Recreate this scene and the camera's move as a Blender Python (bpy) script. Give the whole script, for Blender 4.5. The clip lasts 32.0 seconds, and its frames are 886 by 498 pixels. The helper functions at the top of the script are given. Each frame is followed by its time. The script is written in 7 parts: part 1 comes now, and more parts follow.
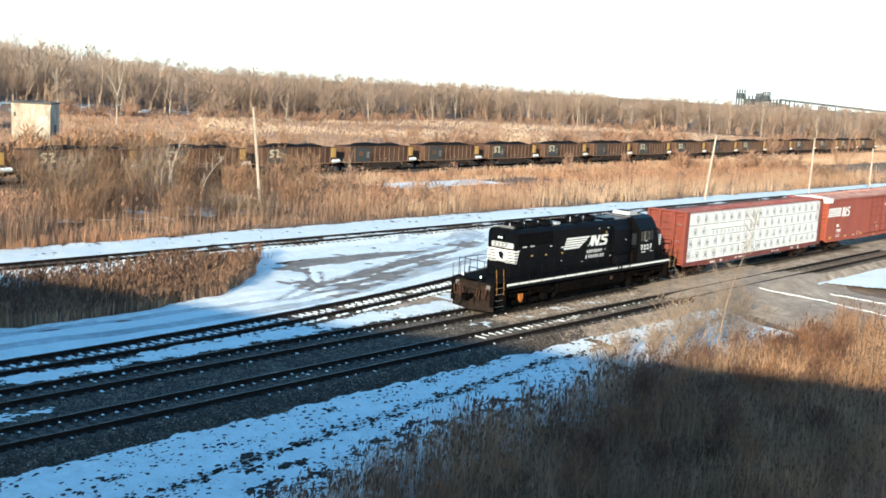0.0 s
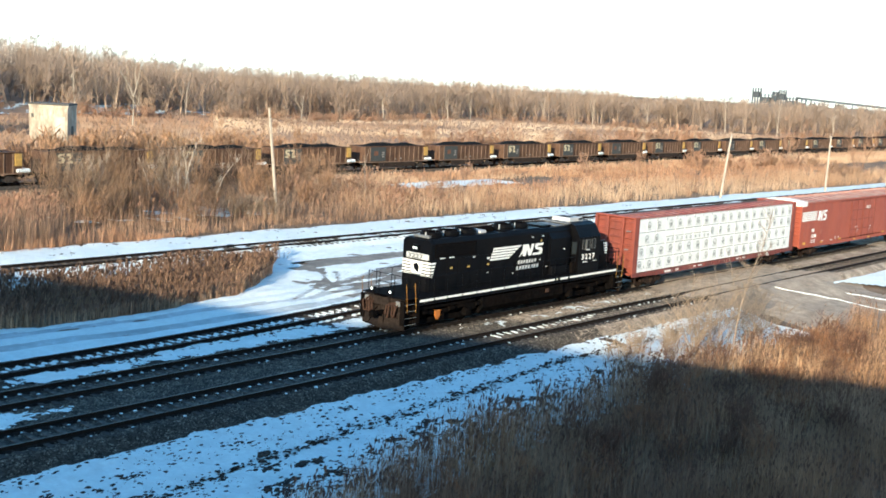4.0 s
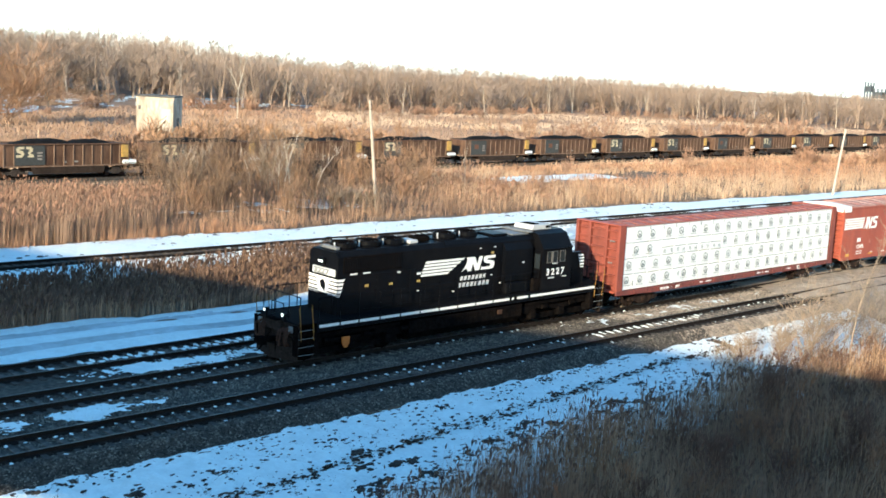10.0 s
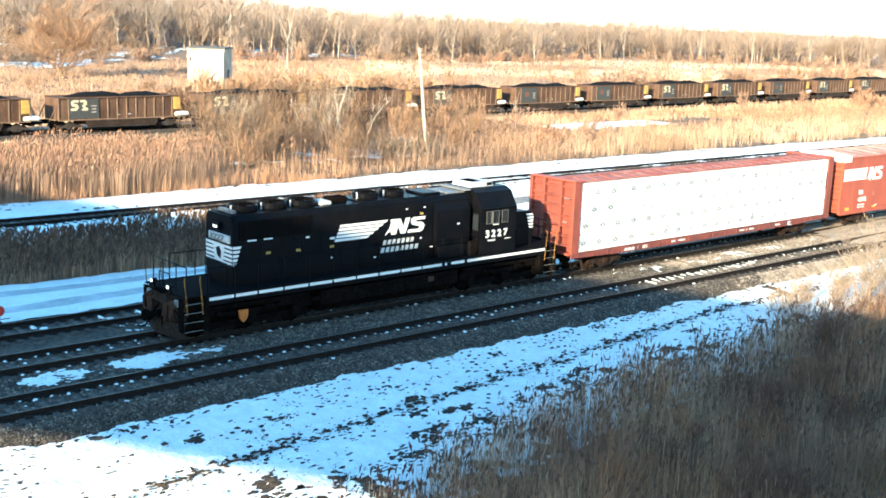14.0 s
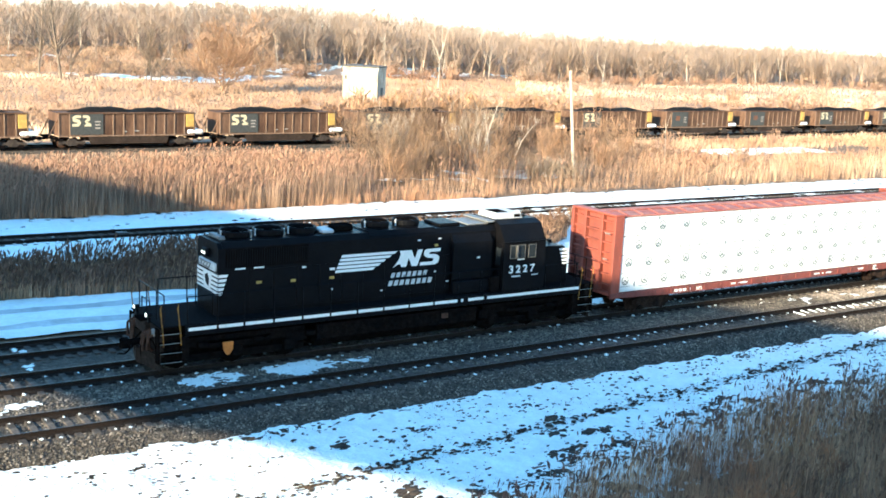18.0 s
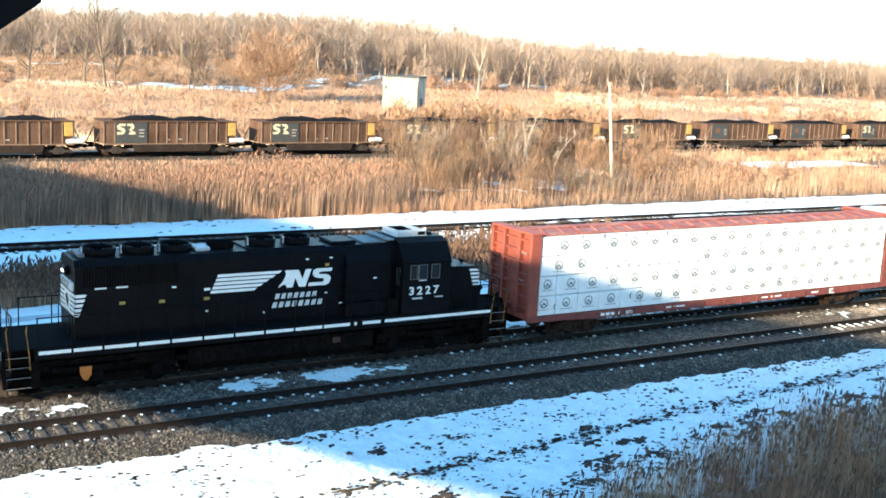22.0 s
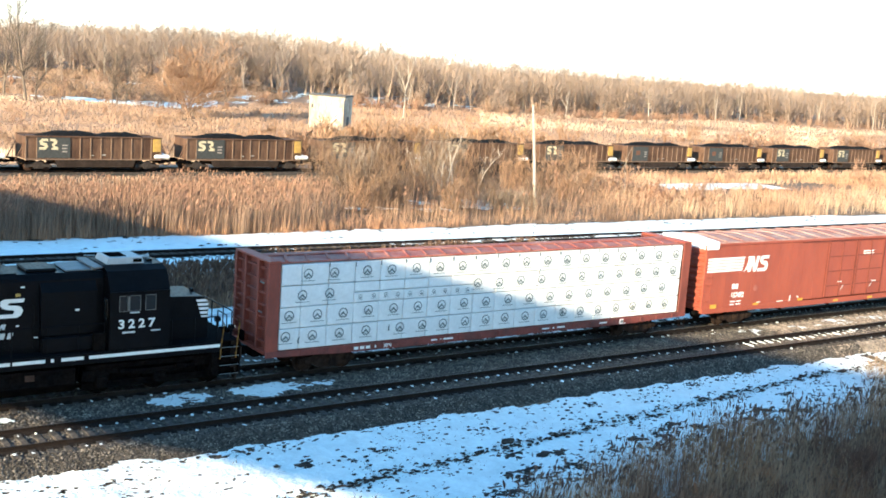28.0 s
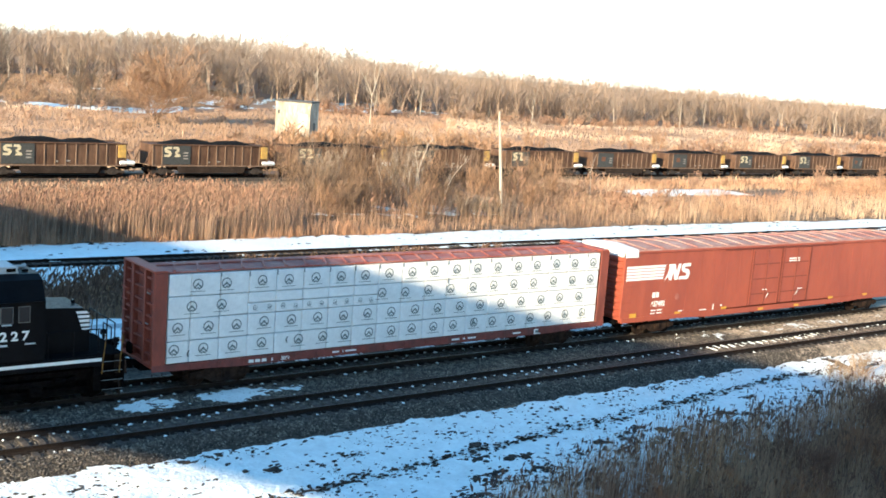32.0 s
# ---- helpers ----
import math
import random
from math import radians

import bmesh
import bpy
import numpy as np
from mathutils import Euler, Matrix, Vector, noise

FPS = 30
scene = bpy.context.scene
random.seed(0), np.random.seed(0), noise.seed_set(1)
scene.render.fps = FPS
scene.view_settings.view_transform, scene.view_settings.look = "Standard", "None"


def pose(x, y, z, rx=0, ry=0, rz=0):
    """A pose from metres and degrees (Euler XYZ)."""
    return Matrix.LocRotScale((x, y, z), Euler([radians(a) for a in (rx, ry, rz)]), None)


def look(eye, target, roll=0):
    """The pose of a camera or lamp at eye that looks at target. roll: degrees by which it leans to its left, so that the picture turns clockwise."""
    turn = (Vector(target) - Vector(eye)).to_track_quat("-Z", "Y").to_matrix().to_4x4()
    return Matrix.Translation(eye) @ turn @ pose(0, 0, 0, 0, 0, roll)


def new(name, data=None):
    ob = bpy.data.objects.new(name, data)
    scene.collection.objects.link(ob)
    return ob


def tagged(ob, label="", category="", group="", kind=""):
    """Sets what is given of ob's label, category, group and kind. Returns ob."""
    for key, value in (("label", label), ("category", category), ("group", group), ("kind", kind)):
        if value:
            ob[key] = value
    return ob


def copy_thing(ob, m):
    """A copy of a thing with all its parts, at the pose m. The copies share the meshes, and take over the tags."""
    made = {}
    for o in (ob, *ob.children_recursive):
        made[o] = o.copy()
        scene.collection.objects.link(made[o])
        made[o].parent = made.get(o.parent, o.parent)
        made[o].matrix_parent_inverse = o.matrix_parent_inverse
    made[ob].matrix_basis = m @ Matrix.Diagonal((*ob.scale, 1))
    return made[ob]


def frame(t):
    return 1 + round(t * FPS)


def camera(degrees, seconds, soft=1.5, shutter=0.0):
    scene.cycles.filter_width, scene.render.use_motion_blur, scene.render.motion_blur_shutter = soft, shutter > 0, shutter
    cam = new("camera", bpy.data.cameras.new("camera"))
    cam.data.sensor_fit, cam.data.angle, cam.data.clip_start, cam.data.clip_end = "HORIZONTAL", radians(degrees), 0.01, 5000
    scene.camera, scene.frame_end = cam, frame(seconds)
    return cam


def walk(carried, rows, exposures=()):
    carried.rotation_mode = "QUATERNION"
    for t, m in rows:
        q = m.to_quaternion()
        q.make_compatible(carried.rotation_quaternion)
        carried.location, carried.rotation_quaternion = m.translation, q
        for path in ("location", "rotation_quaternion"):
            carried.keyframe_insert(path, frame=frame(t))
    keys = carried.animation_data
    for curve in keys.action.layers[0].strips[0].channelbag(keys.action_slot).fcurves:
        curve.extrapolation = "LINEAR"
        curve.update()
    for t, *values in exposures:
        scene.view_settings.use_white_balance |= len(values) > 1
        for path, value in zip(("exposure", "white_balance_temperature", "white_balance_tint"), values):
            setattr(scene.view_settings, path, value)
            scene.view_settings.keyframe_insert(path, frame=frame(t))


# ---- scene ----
cam = camera(42.82, 32.0, soft=1.7)
walk(cam, [
    (0, pose(-0.096, -0.082, 12.043, 81.560, -3.299, -49.035)),
    (0.5, pose(-0.082, -0.070, 12.040, 81.559, -3.310, -49.016)),
    (1, pose(-0.078, -0.066, 12.040, 81.555, -3.302, -48.983)),
    (1.5, pose(-0.100, -0.085, 12.044, 81.522, -3.278, -48.973)),
    (2, pose(-0.143, -0.123, 12.053, 81.506, -3.246, -48.888)),
    (2.5, pose(-0.184, -0.159, 12.061, 81.490, -3.183, -48.737)),
    (3, pose(-0.211, -0.183, 12.066, 81.480, -3.140, -48.580)),
    (3.5, pose(-0.227, -0.198, 12.070, 81.487, -3.107, -48.433)),
    (5.5, pose(-0.345, -0.308, 12.093, 81.543, -3.049, -47.753)),
    (6, pose(-0.334, -0.301, 12.091, 81.579, -3.056, -47.513)),
    (6.5, pose(-0.296, -0.270, 12.083, 81.636, -3.063, -47.192)),
    (7, pose(-0.211, -0.195, 12.066, 81.718, -3.078, -46.787)),
    (7.5, pose(-0.072, -0.068, 12.039, 81.817, -3.070, -46.275)),
    (8, pose(0.101, 0.097, 12.005, 81.910, -3.127, -45.709)),
    (8.5, pose(0.299, 0.294, 11.966, 81.970, -3.176, -45.085)),
    (9, pose(0.502, 0.504, 11.924, 81.908, -3.229, -44.431)),
    (9.5, pose(0.657, 0.674, 11.885, 81.575, -3.251, -43.814)),
    (10, pose(0.757, 0.792, 11.850, 80.945, -3.083, -43.201)),
    (10.5, pose(0.816, 0.872, 11.815, 80.026, -2.788, -42.600)),
    (11, pose(0.843, 0.918, 11.780, 78.898, -2.270, -42.117)),
    (11.5, pose(0.852, 0.941, 11.763, 78.344, -2.004, -41.759)),
    (12, pose(0.852, 0.948, 11.761, 78.306, -1.905, -41.540)),
    (12.5, pose(0.838, 0.938, 11.764, 78.290, -1.913, -41.404)),
    (13, pose(0.816, 0.916, 11.770, 78.273, -2.016, -41.276)),
    (13.5, pose(0.791, 0.892, 11.777, 78.237, -2.068, -41.152)),
    (15.5, pose(0.459, 0.574, 11.877, 78.645, -2.580, -38.128)),
    (16, pose(0.417, 0.542, 11.889, 78.741, -2.641, -37.040)),
    (16.5, pose(0.362, 0.489, 11.904, 78.819, -2.698, -35.945)),
    (17, pose(0.305, 0.429, 11.921, 78.876, -2.769, -34.852)),
    (17.5, pose(0.256, 0.373, 11.936, 78.903, -2.863, -33.918)),
    (18, pose(0.219, 0.327, 11.948, 78.921, -2.851, -33.223)),
    (18.5, pose(0.184, 0.280, 11.959, 78.918, -2.941, -32.684)),
    (19, pose(0.140, 0.216, 11.974, 78.912, -2.956, -32.335)),
    (19.5, pose(0.087, 0.135, 11.993, 78.907, -2.975, -32.199)),
    (20, pose(0.040, 0.063, 12.010, 78.958, -2.967, -31.982)),
    (20.5, pose(0.015, 0.024, 12.019, 79.044, -2.982, -31.707)),
    (21, pose(-0.006, -0.009, 12.027, 79.129, -2.926, -31.433)),
    (21.5, pose(-0.030, -0.048, 12.035, 79.220, -2.995, -31.211)),
    (22, pose(-0.060, -0.096, 12.046, 79.319, -3.110, -31.225)),
    (22.5, pose(-0.098, -0.156, 12.059, 79.425, -3.199, -31.514)),
    (23, pose(-0.136, -0.213, 12.071, 79.544, -3.356, -31.986)),
    (23.5, pose(-0.174, -0.267, 12.083, 79.659, -3.445, -32.484)),
    (24, pose(-0.214, -0.322, 12.094, 79.761, -3.646, -32.944)),
    (24.5, pose(-0.256, -0.378, 12.106, 79.863, -3.784, -33.401)),
    (25, pose(-0.297, -0.434, 12.118, 79.941, -3.921, -33.726)),
    (25.5, pose(-0.330, -0.478, 12.127, 79.998, -3.969, -33.893)),
    (27.5, pose(-0.641, -0.902, 12.211, 80.388, -4.096, -34.708)),
    (28, pose(-0.677, -0.945, 12.219, 80.486, -4.116, -34.926)),
    (28.5, pose(-0.715, -0.991, 12.227, 80.584, -4.155, -35.142)),
    (29, pose(-0.743, -1.022, 12.231, 80.677, -4.152, -35.365)),
    (29.5, pose(-0.764, -1.043, 12.235, 80.741, -4.224, -35.551)),
    (30, pose(-0.784, -1.062, 12.238, 80.791, -4.194, -35.753)),
    (30.5, pose(-0.806, -1.085, 12.243, 80.809, -4.234, -35.923)),
    (31, pose(-0.841, -1.125, 12.251, 80.814, -4.253, -36.088)),
    (31.5, pose(-0.882, -1.171, 12.261, 80.825, -4.267, -36.281)),
    (32, pose(-0.914, -1.199, 12.265, 80.911, -4.324, -36.624))],
    exposures=[(0, 0.97, 4720, -13), (8.0, 1.1, 4720, -14), (10.0, 1.2, 4720, -14), (11.0, 1.7, 4780, -16), (12.0, 1.98, 4850, -17), (17.0, 1.98, 4850, -15), (24.0, 1.83, 4960, -13), (29.0, 1.6, 5000, -13), (31.0, 1.4, 5020, -12), (32.0, 1.46, 5020, -12)])

# ---- light: low winter sun behind the camera, clear sky ----
SUN_WAY = Vector((0.885, 0.375, -0.275)).normalized()
sun = new("sun", bpy.data.lights.new("sun", "SUN"))
sun.data.energy, sun.data.angle, sun.data.color = 5.5, radians(0.6), (1.0, 0.62, 0.35)
sun.matrix_world = look((-60, -30, 60), Vector((-60, -30, 60)) + SUN_WAY)
world = bpy.data.worlds.new("sky")
scene.world = world
world.use_nodes = True
wn = world.node_tree.nodes
sky = wn.new("ShaderNodeTexSky")
sky.sky_type, sky.sun_disc = "NISHITA", False
sky.sun_elevation, sky.sun_rotation = math.asin(-SUN_WAY.z), math.atan2(-SUN_WAY.x, -SUN_WAY.y)
sky.air_density, sky.dust_density, sky.ozone_density, sky.altitude = 1.0, 0.3, 1.2, 100
world.node_tree.links.new(sky.outputs[0], wn["Background"].inputs[0])
wn["Background"].inputs[1].default_value = 0.12

# low glowing ring painted as pale winter haze round the horizon, far behind everything
hz = bpy.data.materials.new("haze_glow")
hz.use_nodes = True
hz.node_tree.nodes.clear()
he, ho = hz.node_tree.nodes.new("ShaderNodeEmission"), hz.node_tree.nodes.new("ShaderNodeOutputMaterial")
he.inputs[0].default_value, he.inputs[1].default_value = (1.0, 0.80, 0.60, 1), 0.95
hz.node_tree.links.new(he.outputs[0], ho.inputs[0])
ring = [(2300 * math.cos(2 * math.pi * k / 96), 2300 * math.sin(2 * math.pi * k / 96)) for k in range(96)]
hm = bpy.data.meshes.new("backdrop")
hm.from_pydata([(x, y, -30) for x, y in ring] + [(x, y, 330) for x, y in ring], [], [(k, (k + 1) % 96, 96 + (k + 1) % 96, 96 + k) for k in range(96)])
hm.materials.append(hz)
tagged(new("backdrop", hm), "glowing ring painted as pale winter haze on the horizon", "sky", kind="structure")

# ---- geometry and material helpers ----
def rnd(a, b):
    return random.uniform(a, b)


class Geo:
    """A mesh in the making: lists of corners and faces."""

    def __init__(self):
        self.v, self.f = [], []

    def add(self, vs, fs):
        n = len(self.v)
        self.v.extend(vs)
        self.f.extend([tuple(i + n for i in f) for f in fs])
        return self

    def box(self, x0, x1, y0, y1, z0, z1, c=0.0):
        """A box, its edges chamfered by c."""
        if c <= 0:
            vs = [(x, y, z) for x in (x0, x1) for y in (y0, y1) for z in (z0, z1)]
            return self.add(vs, [(0, 1, 3, 2), (4, 6, 7, 5), (0, 4, 5, 1), (2, 3, 7, 6), (0, 2, 6, 4), (1, 5, 7, 3)])
        c = min(c, 0.45 * min(x1 - x0, y1 - y0, z1 - z0))
        vs, ix = [], {}
        for i, x in enumerate((x0, x1)):
            for j, y in enumerate((y0, y1)):
                for k, z in enumerate((z0, z1)):
                    sx, sy, sz = c * (1 - 2 * i), c * (1 - 2 * j), c * (1 - 2 * k)
                    for a, p in enumerate(((x, y + sy, z + sz), (x + sx, y, z + sz), (x + sx, y + sy, z))):
                        ix[i, j, k, a] = len(vs)
                        vs.append(p)
        fs = [tuple(ix[i, j, k, 0] for j, k in ((0, 0), (1, 0), (1, 1), (0, 1))) for i in (0, 1)]
        fs += [tuple(ix[i, j, k, 1] for i, k in ((0, 0), (1, 0), (1, 1), (0, 1))) for j in (0, 1)]
        fs += [tuple(ix[i, j, k, 2] for i, j in ((0, 0), (1, 0), (1, 1), (0, 1))) for k in (0, 1)]
        for a in (0, 1):
            for b in (0, 1):
                fs.append((ix[a, b, 0, 0], ix[a, b, 1, 0], ix[a, b, 1, 1], ix[a, b, 0, 1]))
                fs.append((ix[a, 0, b, 0], ix[a, 1, b, 0], ix[a, 1, b, 2], ix[a, 0, b, 2]))
                fs.append((ix[0, a, b, 1], ix[1, a, b, 1], ix[1, a, b, 2], ix[0, a, b, 2]))
        fs += [tuple(ix[i, j, k, a] for a in range(3)) for i in (0, 1) for j in (0, 1) for k in (0, 1)]
        return self.add(vs, fs)

    def prism(self, outline, axis, a0, a1):
        """An outline in the two other axes, drawn along an axis from a0 to a1."""
        n = len(outline)

        def at(p, a):
            return {"x": (a, p[0], p[1]), "y": (p[0], a, p[1]), "z": (p[0], p[1], a)}[axis]

        vs = [at(p, a0) for p in outline] + [at(p, a1) for p in outline]
        fs = [tuple(range(n))[::-1], tuple(range(n, 2 * n))]
        fs += [(i, (i + 1) % n, n + (i + 1) % n, n + i) for i in range(n)]
        return self.add(vs, fs)

    def rod(self, p, q, r, r2=None, n=6, caps=True):
        p, q = Vector(p), Vector(q)
        d = (q - p).normalized()
        u = d.orthogonal().normalized()
        w = d.cross(u)
        r2 = r if r2 is None else r2
        ring = [(math.cos(2 * math.pi * i / n), math.sin(2 * math.pi * i / n)) for i in range(n)]
        vs = [tuple(p + (u * a + w * b) * r) for a, b in ring] + [tuple(q + (u * a + w * b) * r2) for a, b in ring]
        fs = [(i, (i + 1) % n, n + (i + 1) % n, n + i) for i in range(n)]
        if caps:
            fs += [tuple(range(n))[::-1], tuple(range(n, 2 * n))]
        return self.add(vs, fs)

    def pipe(self, pts, r, n=6):
        for p, q in zip(pts, pts[1:]):
            self.rod(p, q, r, n=n)
        return self

    def lathe(self, centre, axis, profile, n=20):
        """Rings of (distance along axis, radius) round an axis."""
        c = Vector(centre)
        e = {"x": (Vector((1, 0, 0)), Vector((0, 1, 0)), Vector((0, 0, 1))), "y": (Vector((0, 1, 0)), Vector((0, 0, 1)), Vector((1, 0, 0))),
             "z": (Vector((0, 0, 1)), Vector((1, 0, 0)), Vector((0, 1, 0)))}[axis]
        vs, fs = [], []
        for a, r in profile:
            vs += [tuple(c + e[0] * a + (e[1] * math.cos(2 * math.pi * i / n) + e[2] * math.sin(2 * math.pi * i / n)) * r) for i in range(n)]
        for k in range(len(profile) - 1):
            fs += [(k * n + i, k * n + (i + 1) % n, (k + 1) * n + (i + 1) % n, (k + 1) * n + i) for i in range(n)]
        fs += [tuple(range(n))[::-1], tuple(range((len(profile) - 1) * n, len(profile) * n))]
        return self.add(vs, fs)

    def mesh(self, name):
        me = bpy.data.meshes.new(name)
        me.from_pydata([tuple(p) for p in self.v], [], self.f)
        me.validate()
        bm = bmesh.new()
        bm.from_mesh(me)
        bmesh.ops.recalc_face_normals(bm, faces=bm.faces)
        bm.to_mesh(me)
        bm.free()
        return me


def raw_mesh(name, verts, faces, smooth=False):
    """A mesh from arrays of corners and of three- or four-cornered faces."""
    me = bpy.data.meshes.new(name)
    k = faces.shape[1]
    me.vertices.add(len(verts))
    me.vertices.foreach_set("co", np.asarray(verts, np.float32).ravel())
    me.loops.add(len(faces) * k)
    me.loops.foreach_set("vertex_index", np.asarray(faces, np.int32).ravel())
    me.polygons.add(len(faces))
    me.polygons.foreach_set("loop_start", np.arange(len(faces), dtype=np.int32) * k)
    me.polygons.foreach_set("loop_total", np.full(len(faces), k, np.int32))
    if smooth:
        me.polygons.foreach_set("use_smooth", np.ones(len(faces), bool))
    me.update()
    me.validate()
    return me


def part(name, geo, material, parent=None, label="", at=None):
    """Links a mesh as one object, under a thing or a part."""
    me = geo if isinstance(geo, bpy.types.Mesh) else geo.mesh(name)
    if material is not None and not me.materials:
        me.materials.append(material)
    ob = new(name, me)
    if parent is not None:
        ob.parent = parent
    if at is not None:
        ob.matrix_basis = at
    if label:
        ob["label"] = label
    return ob


def thing(name, label, category, group="", kind="", at=None):
    ob = new(name)
    ob.empty_display_size = 0.2
    if at is not None:
        ob.matrix_basis = at
    return tagged(ob, label, category, group, kind)


def lettering(text, size, material, parent, m, name="lettering", width=1.0, bold=0.0):
    cu = bpy.data.curves.new(name, "FONT")
    cu.body, cu.size, cu.extrude, cu.align_x, cu.offset = text, size, 0.004, "LEFT", bold
    ob = bpy.data.objects.new(name, cu)
    me = bpy.data.meshes.new_from_object(ob)
    bpy.data.objects.remove(ob)
    me.transform(Matrix.Diagonal((width, 1, 1, 1)))
    me.materials.clear()
    return part(name, me, material, parent, at=m)


def mat(name, colour, rough=0.7, metal=0.0, vary=0.25, scale=3.0, fine=40.0, bump=0.1, other=None, mix=0.5, spread=0.0, streak=1.0, depth=0.02, gloss=0.5):
    """A procedural surface: a base colour with stains at two sizes, an optional second colour in patches, and relief."""
    m = bpy.data.materials.new(name)
    m.use_nodes = True
    n, l = m.node_tree.nodes, m.node_tree.links
    b = n["Principled BSDF"]
    b.inputs["Metallic"].default_value = metal
    b.inputs["Specular IOR Level"].default_value = gloss
    co = n.new("ShaderNodeTexCoord")
    mp = n.new("ShaderNodeMapping")
    mp.inputs["Scale"].default_value = (1, 1, 1 / streak)
    l.new(co.outputs["Object"], mp.inputs["Vector"])

    def tex(s, detail):
        t = n.new("ShaderNodeTexNoise")
        t.inputs["Scale"].default_value, t.inputs["Detail"].default_value = s, detail
        t.inputs["Roughness"].default_value = 0.62
        l.new(mp.outputs[0], t.inputs["Vector"])
        return t.outputs["Fac"]

    def span(src, lo, hi, a, c):
        r = n.new("ShaderNodeMapRange")
        for i, v in zip((1, 2, 3, 4), (lo, hi, a, c)):
            r.inputs[i].default_value = v
        l.new(src, r.inputs[0])
        return r.outputs[0]

    def blend(kind, fac, a, c):
        x = n.new("ShaderNodeMix")
        x.data_type, x.blend_type = "RGBA", kind
        for sock, v in ((x.inputs[0], fac), (x.inputs[6], a), (x.inputs[7], c)):
            if isinstance(v, bpy.types.NodeSocket):
                l.new(v, sock)
            else:
                sock.default_value = v if isinstance(v, float) else (*v, 1)
        return x.outputs[2]

    big, small = tex(scale, 5), tex(fine, 4)
    col = colour
    if other:
        col = blend("MIX", span(big, 0.5 - 0.12 / max(mix, 0.05) * 0.5 + (0.5 - mix) * 0.4, 0.5 + 0.12 + (0.5 - mix) * 0.4, 0.0, 1.0), colour, other)
    v = span(tex(scale * 2.7, 6), 0.28, 0.72, 1 - vary, 1 + vary)
    w = span(small, 0.3, 0.7, 1 - vary * 0.7, 1 + vary * 0.7)
    pr = n.new("ShaderNodeMath")
    pr.operation = "MULTIPLY"
    l.new(v, pr.inputs[0])
    l.new(w, pr.inputs[1])
    fac = pr.outputs[0]
    if spread:
        ob = n.new("ShaderNodeNewGeometry")
        k = span(ob.outputs["Random Per Island"], 0, 1, 1 - spread, 1 + spread)
        p2 = n.new("ShaderNodeMath")
        p2.operation = "MULTIPLY"
        l.new(fac, p2.inputs[0])
        l.new(k, p2.inputs[1])
        fac = p2.outputs[0]
    sc = n.new("ShaderNodeVectorMath")
    sc.operation = "SCALE"
    if isinstance(col, tuple):
        sc.inputs[0].default_value = col
    else:
        l.new(col, sc.inputs[0])
    l.new(fac, sc.inputs["Scale"])
    l.new(sc.outputs[0], b.inputs["Base Color"])
    l.new(span(small, 0.3, 0.7, max(rough - 0.12, 0.05), min(rough + 0.12, 1)), b.inputs["Roughness"])
    if bump:
        bp = n.new("ShaderNodeBump")
        bp.inputs["Strength"].default_value, bp.inputs["Distance"].default_value = bump, depth
        l.new(small, bp.inputs["Height"])
        l.new(bp.outputs[0], b.inputs["Normal"])
    return m


M = {}
M["earth"] = mat("brown_earth", (0.13, 0.09, 0.055), 0.95, vary=0.35, scale=0.15, fine=6, bump=0.5, other=(0.19, 0.13, 0.08), depth=0.05)
M["snow"] = mat("old_snow", (0.83, 0.885, 0.89), 0.75, vary=0.09, scale=0.6, fine=6, bump=0.9, depth=0.08)
M["slush"] = mat("dirty_packed_snow", (0.56, 0.60, 0.63), 0.6, vary=0.2, scale=0.5, fine=5, bump=0.4, other=(0.40, 0.425, 0.44), mix=0.45, depth=0.04)
M["yardroad"] = mat("wet_grey_yard_road", (0.27, 0.245, 0.215), 0.85, vary=0.25, scale=0.7, fine=7, bump=0.5, other=(0.17, 0.155, 0.14), mix=0.5)
M["ballast"] = mat("grey_ballast", (0.078, 0.066, 0.052), 0.95, vary=0.85, scale=2.2, fine=14, bump=1.0, other=(0.045, 0.038, 0.031), depth=0.12)
M["gravel"] = mat("brown_gravel", (0.42, 0.345, 0.26), 0.95, vary=0.3, scale=0.6, fine=9, bump=0.35, other=(0.30, 0.24, 0.18), depth=0.04)
# dirt and stones near the crossing, their colour lightened to look sunlit
M["litdirt"] = mat("sunlit_tan_dirt", (0.45, 0.37, 0.28), 0.95, vary=0.45, scale=0.7, fine=11, bump=0.4, other=(0.24, 0.19, 0.14), depth=0.05)
M["litstone"] = mat("sunlit_dusty_stone", (0.43, 0.36, 0.28), 0.9, vary=0.3, scale=3, fine=20, bump=0.2, other=(0.16, 0.13, 0.1), spread=0.6)
M["sillred"] = mat("grimy_maroon_paint", (0.17, 0.042, 0.032), 0.7, vary=0.25, scale=1.5, fine=14, bump=0.08, other=(0.11, 0.035, 0.03))
M["bulkhead"] = mat("dirty_red_bulkhead", (0.215, 0.052, 0.032), 0.7, vary=0.25, scale=0.8, fine=12, bump=0.08, other=(0.15, 0.042, 0.029), streak=3)
M["pilotdirt"] = mat("road_dust_on_black_steel", (0.024, 0.018, 0.015), 0.9, vary=0.5, scale=3, fine=16, bump=0.2, other=(0.018, 0.014, 0.012), gloss=0.1)
M["bogie"] = mat("dusty_bogie_steel", (0.034, 0.022, 0.016), 0.9, vary=0.45, scale=2.5, fine=18, bump=0.3, other=(0.014, 0.010, 0.009), gloss=0.1)
M["roofgrey"] = mat("weathered_grey_red_roof", (0.30, 0.135, 0.105), 0.8, vary=0.25, scale=0.7, fine=10, bump=0.1, other=(0.37, 0.25, 0.21), mix=0.5)
